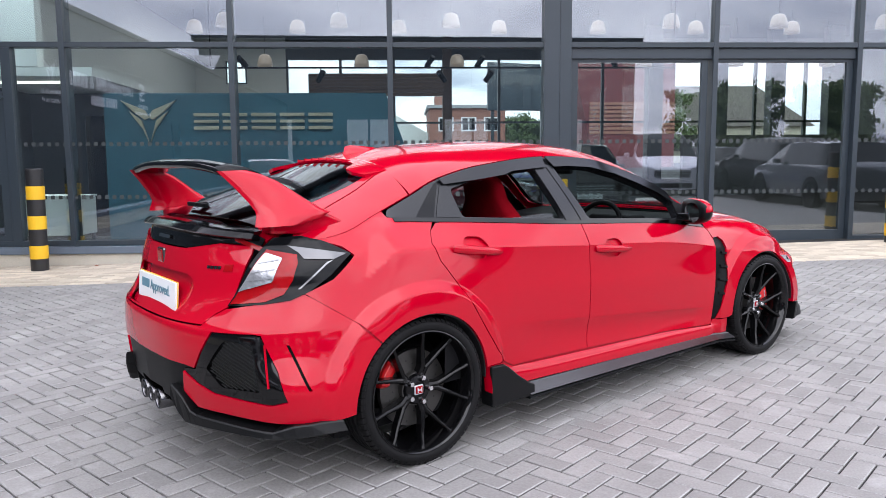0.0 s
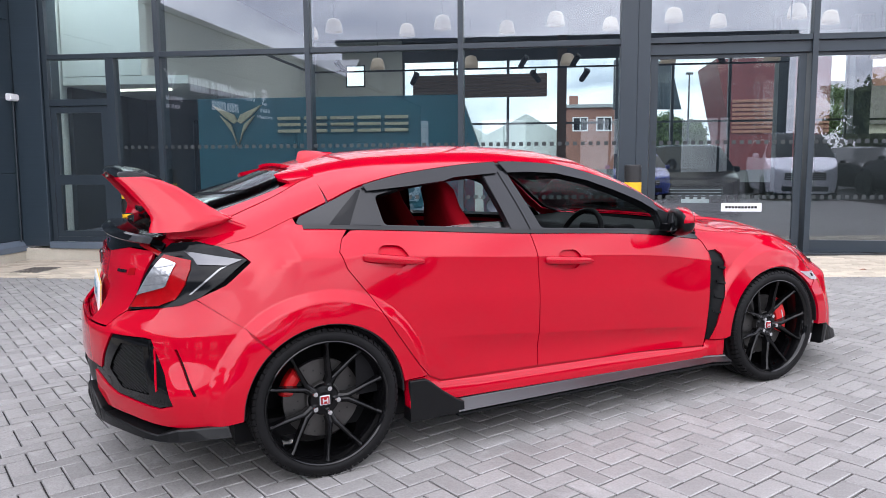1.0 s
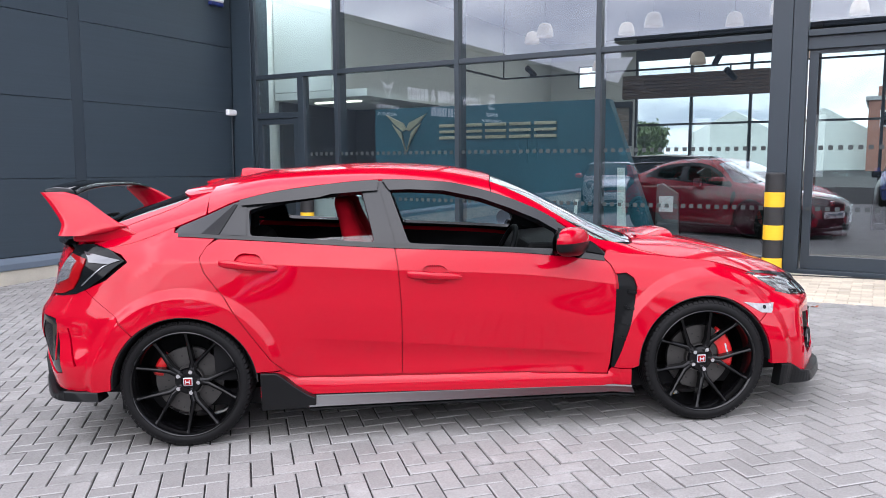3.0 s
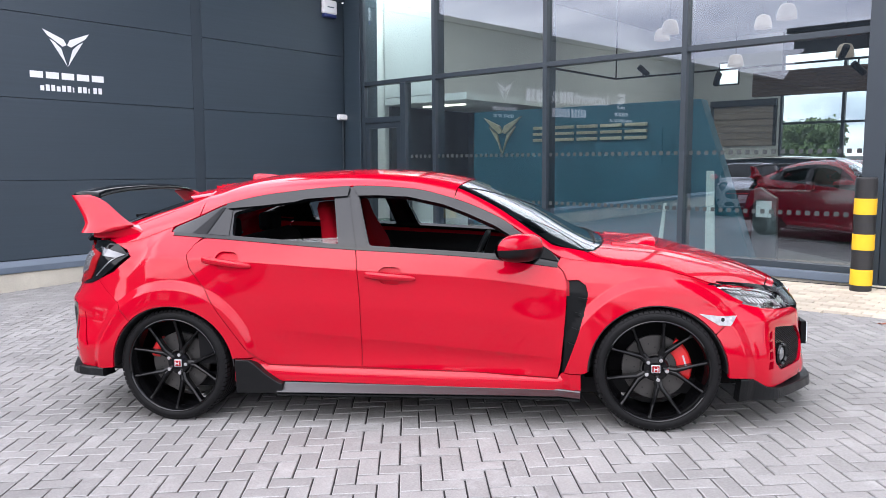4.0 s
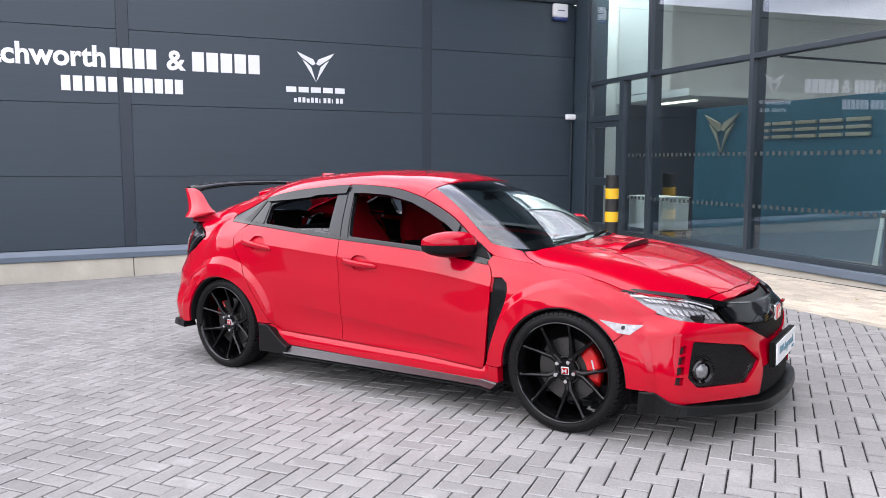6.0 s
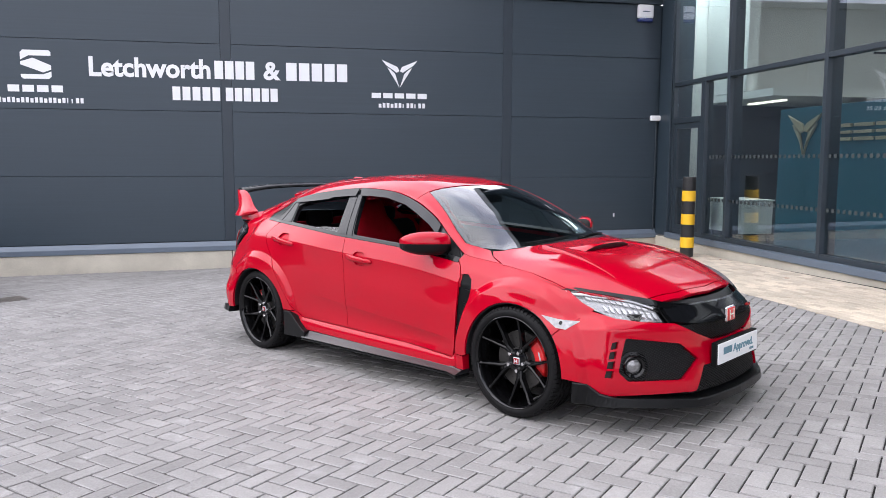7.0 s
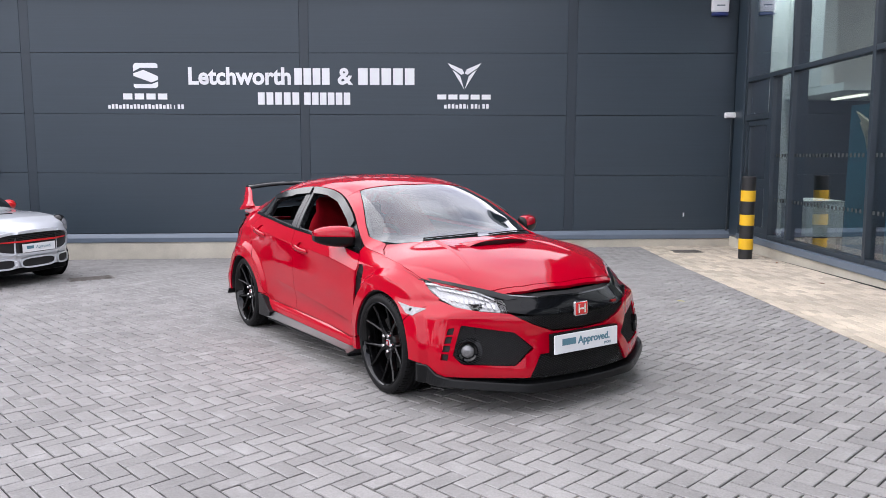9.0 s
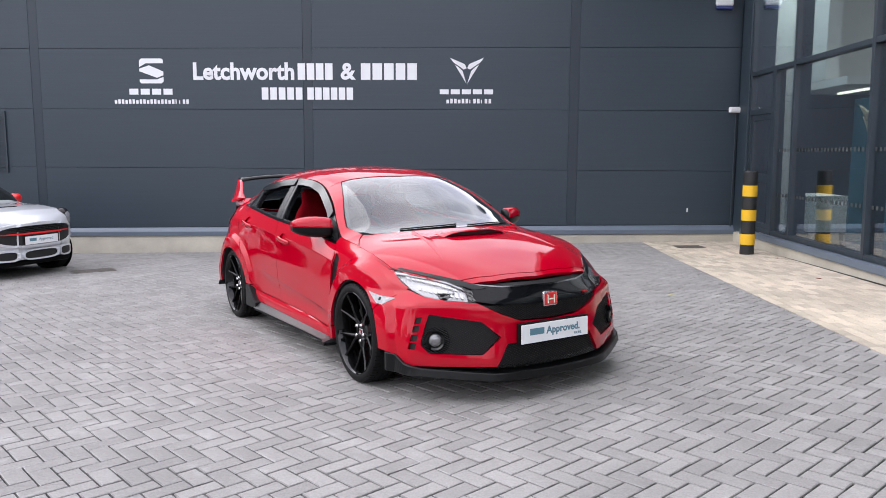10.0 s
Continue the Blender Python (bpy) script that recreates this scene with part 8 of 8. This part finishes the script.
    part("grille", box(L * 0.485, L * 0.503, -W * 0.55, W * 0.55, nose_h * 0.62, nose_h * 0.84), M_MESH, c, bevel=0.02)
    for k in range(3):
        part("grille_bar", box(L * 0.502, L * 0.507, -W * 0.52, W * 0.52, nose_h * (0.66 + 0.065 * k), nose_h * (0.66 + 0.065 * k) + 0.014), M_BRIGHT, c)
    part("lower_intake", box(L * 0.485, L * 0.503, -W * 0.62, W * 0.62, base + 0.06, base + 0.20), M_MESH, c, bevel=0.02)
    part("plate", box(L * 0.503, L * 0.508, -0.26, 0.26, nose_h * 0.50, nose_h * 0.50 + 0.11), M_PLATE, c)
    return c


def car_pose(x, y, deg):
    return Matrix.Translation((x, y, ground_z(x, y))) @ Matrix.Rotation(radians(deg), 4, "Z")


M_BLACKPAINT = material("black_car_paint", (0.008, 0.0085, 0.010), 0.25, vary=0.02, coat=0.2, spec=0.1)
M_GREYPAINT = material("grey_car_paint", (0.16, 0.17, 0.18), 0.3, 0.4, vary=0.02, coat=1.0)
M_BLUEPAINT = material("blue_car_paint", (0.015, 0.045, 0.32), 0.3, vary=0.02, coat=1.0)
M_DKREDPAINT = material("dark_red_car_paint", (0.05, 0.0015, 0.010), 0.3, 0.0, vary=0.02, coat=1.0)
M_SILVER = material("pale_silver_paint", (0.62, 0.64, 0.67), 0.3, 0.25, vary=0.02, coat=1.0)
M_DARKGLASS = material("dark_window_glass", (0.008, 0.010, 0.011), 0.05, vary=0.0, spec=0.25)

M_VANPAINT = material("pale_silver_van_paint", (0.68, 0.69, 0.75), 0.3, 0.2, vary=0.02, coat=1.0)
ROW = "cars parked in a row facing the showroom"
loft_car("parked_car", car_pose(4.5, -5.6, 92), M_BLUEPAINT, "blue hatchback parked facing the showroom", 4.25, 1.79, 1.46, 0.20, 0.95, 0.78, 0.93, 0.27, 0.44, 0.86, 0.95, 0.98, 0.32, M_DARKGLASS, ROW)
loft_car("parked_car", car_pose(11.4, -0.95, -88), M_BLACKPAINT, "black sport utility car parked with its back to the showroom", 4.45, 1.86, 1.66, 0.24, 1.08, 0.90, 1.05, 0.25, 0.41, 0.88, 0.96, 1.10, 0.35, M_DARKGLASS, ROW)
loft_car("parked_van", car_pose(8.75, -3.6, 98), M_VANPAINT, "pale silver panel van parked facing the showroom", 4.9, 1.92, 1.95, 0.24, 1.22, 0.98, 1.20, 0.17, 0.33, 0.96, 0.99, 1.7, 0.34, M_DARKGLASS, ROW)
loft_car("parked_car", car_pose(12.3, -6.2, 90), M_BLACKPAINT, "black estate car parked facing the showroom", 4.65, 1.83, 1.48, 0.20, 0.95, 0.78, 0.93, 0.27, 0.43, 0.90, 0.97, 1.0, 0.33, M_DARKGLASS, ROW)
loft_car("parked_car", car_pose(10.1, 3.6, -86), M_GREYPAINT, "grey hatchback parked with its back to the showroom", 4.2, 1.78, 1.47, 0.22, 0.97, 0.80, 0.95, 0.27, 0.43, 0.86, 0.96, 1.0, 0.32, M_DARKGLASS, ROW)
loft_car("showroom_car", Matrix.Translation((4.0, 17.6, 0.2)) @ Matrix.Rotation(radians(-95), 4, "Z"), M_BLACKPAINT, "black sport utility car displayed inside the showroom", 4.4, 1.84, 1.64, 0.24, 1.06, 0.89, 1.03, 0.25, 0.41, 0.88, 0.96, 1.08, 0.35, M_DARKGLASS)
loft_car("showroom_car", Matrix.Translation((0.45, 14.0, 0.2)), M_DKREDPAINT, "dark red hatchback displayed inside the showroom", 4.4, 1.82, 1.44, 0.19, 0.95, 0.78, 0.93, 0.27, 0.45, 0.84, 0.95, 1.0, 0.33, M_DARKGLASS)
st = slab("info_stand", [(0.28, 0.2), (0.62, 0.2), (0.60, 1.06), (0.38, 1.20), (0.30, 1.18)], 11.45, 11.53, M_GREYPAINT, None, bevel=0.01)
tagged(st, "grey information stand beside the showroom car", "stand")
part("leaflet", box(0.34, 0.54, 11.44, 11.447, 0.80, 1.02), M_WHITE, st)


M_SMALL_LENS = material("grey_headlamp", (0.20, 0.205, 0.22), 0.18, 0.2, vary=0.5, scale=22, coat=1.0)


def build_silver_car():
    h = radians(72)
    px, py = -2.92, -0.50
    cx, cy = px - 1.92 * math.cos(h), py - 1.92 * math.sin(h)
    c = thing("silver_hatchback", car_pose(cx, cy, 72), "pale silver three-door hatchback with red mirrors parked by the dark wall", "car")
    W = 0.86
    # rounded body by stacked sections along the length
    xs = np.concatenate([np.linspace(1.925, 1.60, 12), np.linspace(1.5, -1.925, 26)])
    bm_b, bm_g = bmesh.new(), bmesh.new()
    rows = []
    for x in xs:
        e = min(1.0, (1.93 - abs(x)) / 0.62)
        w = W * (1 - (1 - e) ** 2.4) ** 0.42 if e < 1 else W
        w = max(w, 0.34)
        zt = float(np.interp(x, [-1.925, -1.7, -1.35, -0.8, -0.1, 0.18, 0.72, 1.30, 1.66, 1.82, 1.925], [0.80, 1.02, 1.34, 1.405, 1.40, 1.36, 1.0, 0.975, 0.935, 0.87, 0.79]))
        zb = min(0.93, zt - 0.07)
        cabin = zt > 1.03
        wt = w * (1 - 0.26 * (zt - zb) / 0.48) if cabin else w * 0.86
        low = 0.24 + 0.06 * max(0, (abs(x) - 1.6) / 0.3)
        rows.append((x, cabin, [(w * 0.90, low), (w * 0.98, 0.36), (w, 0.58), (w * 0.985, zb - 0.08), (w * 0.95, zb), (wt, zt - 0.025), (wt * 0.8, zt), (0, zt + 0.012)]))
    for a, b in zip(rows, rows[1:]):
        for i in range(7):
            xm = (a[0] + b[0]) / 2
            gl = (i == 4 and a[1] and b[1] and -1.5 < xm < 0.52) or (i >= 5 and 0.18 < xm < 0.74)
            bm = bm_g if gl else bm_b
            for sg in (-1, 1):
                q = [bm.verts.new((r[0], sg * p[0], p[1])) for r, p in ((a, a[2][i]), (b, b[2][i]), (b, b[2][i + 1]), (a, a[2][i + 1]))]
                bm.faces.new(q if sg > 0 else q[::-1])
    sc = rows[0][2]
    bm_b.faces.new([bm_b.verts.new((1.925, y, z)) for y, z in sc] + [bm_b.verts.new((1.925, -y, z)) for y, z in sc[::-1][1:]])
    for bm in (bm_b, bm_g):
        bmesh.ops.remove_doubles(bm, verts=bm.verts[:], dist=0.0005)
        bmesh.ops.recalc_face_normals(bm, faces=bm.faces[:])
    b = part("body", bm_b, M_SILVER, c, smooth=True)
    b.data.set_sharp_from_angle(angle=radians(45))
    part("windows", bm_g, M_DARKGLASS, c, smooth=True)
    part("underbody", box(-1.7, 1.55, -0.70, 0.70, 0.18, 0.28), M_BLACK_SATIN, c)
    # nose: openings laid over the curve of the bumper
    def nose_x(y):
        q = min(abs(y) / (0.985 * W), 0.995)
        return 1.925 if q * W <= 0.34 else 1.93 - 0.62 * (1 - (1 - q ** (1 / 0.42)) ** (1 / 2.4))
    def ring_of(hw, hh, cy_, cz_, power, n=72):
        pts = []
        for k in range(n):
            a = 2 * math.pi * (k + 0.5) / n
            ca, sa = math.cos(a), math.sin(a)
            pts.append((cy_ + math.copysign(abs(ca) ** power, ca) * hw, cz_ + math.copysign(abs(sa) ** power, sa) * hh))
        return pts
    def oval(hw, hh, cy_, cz_, out, mat, name, parent=c, power=0.6, hole=None):
        """A rounded opening or frame; hole narrows it to a band of that width."""
        bm = bmesh.new()
        n = 72
        rim = ring_of(hw, hh, cy_, cz_, power)
        front = [bm.verts.new((nose_x(y) + out, y, z)) for y, z in rim]
        back = [bm.verts.new((nose_x(y) - 0.03, y, z)) for y, z in rim]
        for k in range(n):
            j = (k + 1) % n
            bm.faces.new((front[k], front[j], back[j], back[k]))
        if hole:
            inner = ring_of(hw - hole, hh - hole, cy_, cz_, power)
            f2 = [bm.verts.new((nose_x(y) + out, y, z)) for y, z in inner]
            b2 = [bm.verts.new((nose_x(y) - 0.01, y, z)) for y, z in inner]
            for k in range(n):
                j = (k + 1) % n
                bm.faces.new((front[k], front[j], f2[j], f2[k]))
                bm.faces.new((f2[k], f2[j], b2[j], b2[k]))
        else:
            for k in range(n // 2 - 1):
                bm.faces.new((front[k], front[k + 1], front[n - 2 - k], front[n - 1 - k]))
        bmesh.ops.recalc_face_normals(bm, faces=bm.faces[:])
        return part(name, bm, mat, parent)
    g = oval(0.60, 0.140, 0, 0.628, 0.018, M_MESH, "grille")
    oval(0.625, 0.165, 0, 0.628, 0.042, M_SILVER, "grille_surround", g, hole=0.034)
    for k in range(4):
        oval(0.52 - 0.03 * (3 - k), 0.0045, 0, 0.738 - 0.022 * (3 - k), 0.022, M_BLACK_SATIN, "grille_slat", g, 0.9)
    oval(0.575, 0.013, 0, 0.652, 0.030, M_CALIPER, "red_trim", g, 0.9)
    for y0, hw_ in ((0.0, 0.285), (-0.475, 0.145), (0.475, 0.145)):
        i = oval(hw_ - 0.012, 0.058, y0, 0.365, 0.016, M_MESH, "intake")
        oval(hw_, 0.075, y0, 0.365, 0.034, M_SILVER, "intake_frame", i, hole=0.022)
    for sg in (-1, 1):
        oval(0.030, 0.085, sg * 0.775, 0.50, 0.008, M_MESH, "air_curtain")
    part("front_lip", box(1.50, 1.80, -0.62, 0.62, 0.20, 0.285), M_BLACK_SATIN, c, bevel=0.03)
    pl = part("plate", box(1.965, 1.975, -0.26, 0.26, 0.505, 0.615), M_PLATE, c)
    text_mesh("plate_lettering", "Approved.", 0.058, M_INK_TEAL, pose(1.976, 0.07, 0.565, 90, 0, 90), pl, 0.001)
    part("plate_bar", box(1.975, 1.9765, -0.20, -0.09, 0.548, 0.588), M_INK_TEAL, pl)
    for sg in (-1, 1):
        bm = bmesh.new()
        bmesh.ops.create_uvsphere(bm, u_segments=22, v_segments=12, radius=1, matrix=Matrix.Translation((1.645, sg * 0.610, 0.785)) @ Euler((0, radians(34), radians(sg * 30))).to_matrix().to_4x4() @ Matrix.Diagonal((0.140, 0.132, 0.160, 1)))
        hd = part("headlamp", bm, M_SMALL_LENS, c, "grey clear headlamp in a dark ring", smooth=True)
        bm = bmesh.new()
        bmesh.ops.create_uvsphere(bm, u_segments=22, v_segments=12, radius=1, matrix=Matrix.Translation((1.630, sg * 0.605, 0.782)) @ Euler((0, radians(34), radians(sg * 30))).to_matrix().to_4x4() @ Matrix.Diagonal((0.118, 0.155, 0.180, 1)))
        part("headlamp_rim", bm, M_BLACK_GLOSS, hd, smooth=True)
        bm = bmesh.new()
        bmesh.ops.create_uvsphere(bm, u_segments=18, v_segments=10, radius=1, matrix=Matrix.Translation((0.38, sg * 0.95, 1.03)) @ Matrix.Diagonal((0.075, 0.115, 0.08, 1)))
        part("door_mirror", bm, M_CALIPER, c, "red mirror cap", smooth=True)
        for fx in (1.24, -1.25):
            bm = bmesh.new()
            add_lathe(bm, [(0.345, -0.004), (0.345, 0.004)], 36, "y", at=(fx, sg * (W + 0.001), 0.31))
            part("wheel_arch", bm, M_BLACK_SATIN, c)
            bm = bmesh.new()
            add_lathe(bm, [(0.20, -0.10), (0.295, -0.11), (0.305, -0.07), (0.305, 0.07), (0.295, 0.10), (0.20, 0.10)], 36, "y", at=(fx, sg * (W - 0.08), 0.305), close=True)
            bmesh.ops.recalc_face_normals(bm, faces=bm.faces[:])
            wo = part("wheel", bm, M_RUBBER, c, smooth=True)
            for k in range(6):
                a = 2 * math.pi * k / 6
                bm = box(0.03, 0.205, -0.02, 0.02, -0.02, 0.02)
                bm.transform(Matrix.Translation((fx, sg * (W - 0.02), 0.305)) @ Matrix.Rotation(a, 4, "Y"))
                part("spoke", bm, M_BLACK_GLOSS, wo)
    part("bonnet_scoop", box(1.31, 1.37, -0.15, 0.15, 0.955, 0.988), M_BLACK_SATIN, c, bevel=0.012)
    part("emblem", box(1.70, 1.735, -0.05, 0.05, 0.885, 0.90), M_CHROME, c, bevel=0.004)


build_silver_car()


# ---- what stands behind the walk and shows in the glass ----
M_BARK = material("bark", (0.10, 0.075, 0.055), 0.9, vary=0.2, scale=8, bump=0.5)
M_LEAVES = material("leaves", (0.085, 0.125, 0.045), 0.7, vary=0.25, scale=2, island=0.35)


def tree(x, y, h, seed):
    rnd = random.Random(seed)
    t = thing("tree", Matrix.Translation((x, y, ground_z(x, y))), "leafy green tree beyond the car park", "tree", "trees beyond the car park")
    bm = bmesh.new()
    add_lathe(bm, [(0.16, 0), (0.12, h * 0.3), (0.07, h * 0.6), (0.02, h * 0.9)], 10)
    for k in range(7):
        a, z = rnd.uniform(0, 6.28), h * rnd.uniform(0.3, 0.6)
        d = Vector((math.cos(a), math.sin(a), rnd.uniform(0.5, 1.0))).normalized()
        ln = h * rnd.uniform(0.2, 0.32)
        bmesh.ops.create_cone(bm, segments=6, radius1=0.05, radius2=0.015, depth=ln, cap_ends=True, matrix=Matrix.Translation(Vector((0, 0, z)) + d * ln / 2) @ d.to_track_quat("Z", "Y").to_matrix().to_4x4())
    part("trunk", bm, M_BARK, t)
    verts, faces = [], []
    clumps = [(rnd.gauss(0, h * 0.2), rnd.gauss(0, h * 0.2), h * rnd.uniform(0.25, 0.95), h * rnd.uniform(0.07, 0.13)) for _ in range(54)]
    for cx, cy, cz, r in clumps:
        for _ in range(220):
            v = Vector((rnd.gauss(0, 1), rnd.gauss(0, 1), rnd.gauss(0, 0.8)))
            p = Vector((cx, cy, cz)) + v * r * 0.55
            q = Euler((rnd.uniform(0, 6), rnd.uniform(0, 6), rnd.uniform(0, 6))).to_matrix()
            k = len(verts)
            sz = rnd.uniform(0.08, 0.15)
            for dx, dy in ((-1, -0.6), (1, -0.6), (1, 0.6), (-1, 0.6)):
                verts.append(tuple(p + q @ Vector((dx * sz, dy * sz, 0))))
            faces.append((k, k + 1, k + 2, k + 3))
    stuff_mesh("crown", verts, faces, M_LEAVES, t)
    return t


for k, (tx, ty, th) in enumerate(((-19.6, 71, 4.4), (-17.6, 73, 4.0), (-16.0, 70, 4.2), (10.4, 84, 4.0), (12.8, 86, 5.4), (15.2, 84, 4.4), (20, 60, 6.5), (27, -40, 6.2), (31, -43, 7.2), (36, -40, 6.6), (41, -44, 7.6), (47, -40, 7.0), (53, -42, 7.4))):
    tree(tx, ty, th, 40 + k)


def build_far_side():
    # unseen block, added to keep the reflection in the shop glass dark and plain
    wh = thing("warehouse", pose(0, 0, 0), "long dark grey warehouse added across the road to darken the glass reflection", "warehouse")
    part("wall", box(-16, 24, -62, -50, -2, 11.0), M_CLAD, wh)
    part("roof", box(-16.5, 24.5, -62.5, -49.5, 11.0, 11.4), M_FRAME, wh)
    for k in range(9):
        part("downpipe", box(-15.5 + 4.8 * k, -15.3 + 4.8 * k, -50, -49.85, -2, 11.0), M_FRAME, wh)
    for k in range(4):
        part("loading_door", box(-12 + 9 * k, -8 + 9 * k, -50, -49.92, -2, 4), M_PALESHED, wh)
    h = thing("long_shed", pose(0, 0, 0), "long grey gabled shed across the car park", "shed")
    slab("wall", [(-34, -1), (-34, 4.4), (-12, 4.4), (-12, -1)], -44, -30, M_ROOFTILE, h, bevel=0)
    bm = bmesh.new()
    v = [bm.verts.new(p) for p in ((-34.4, -29.6, 4.4), (-11.6, -29.6, 4.4), (-11.6, -44.4, 4.4), (-34.4, -44.4, 4.4), (-34.4, -37, 8.2), (-11.6, -37, 8.2))]
    for f in ((0, 1, 5, 4), (2, 3, 4, 5), (0, 4, 3), (1, 2, 5)):
        bm.faces.new([v[i] for i in f])
    bmesh.ops.recalc_face_normals(bm, faces=bm.faces[:])
    part("roof", bm, M_GREYPAINT, h)


build_far_side()
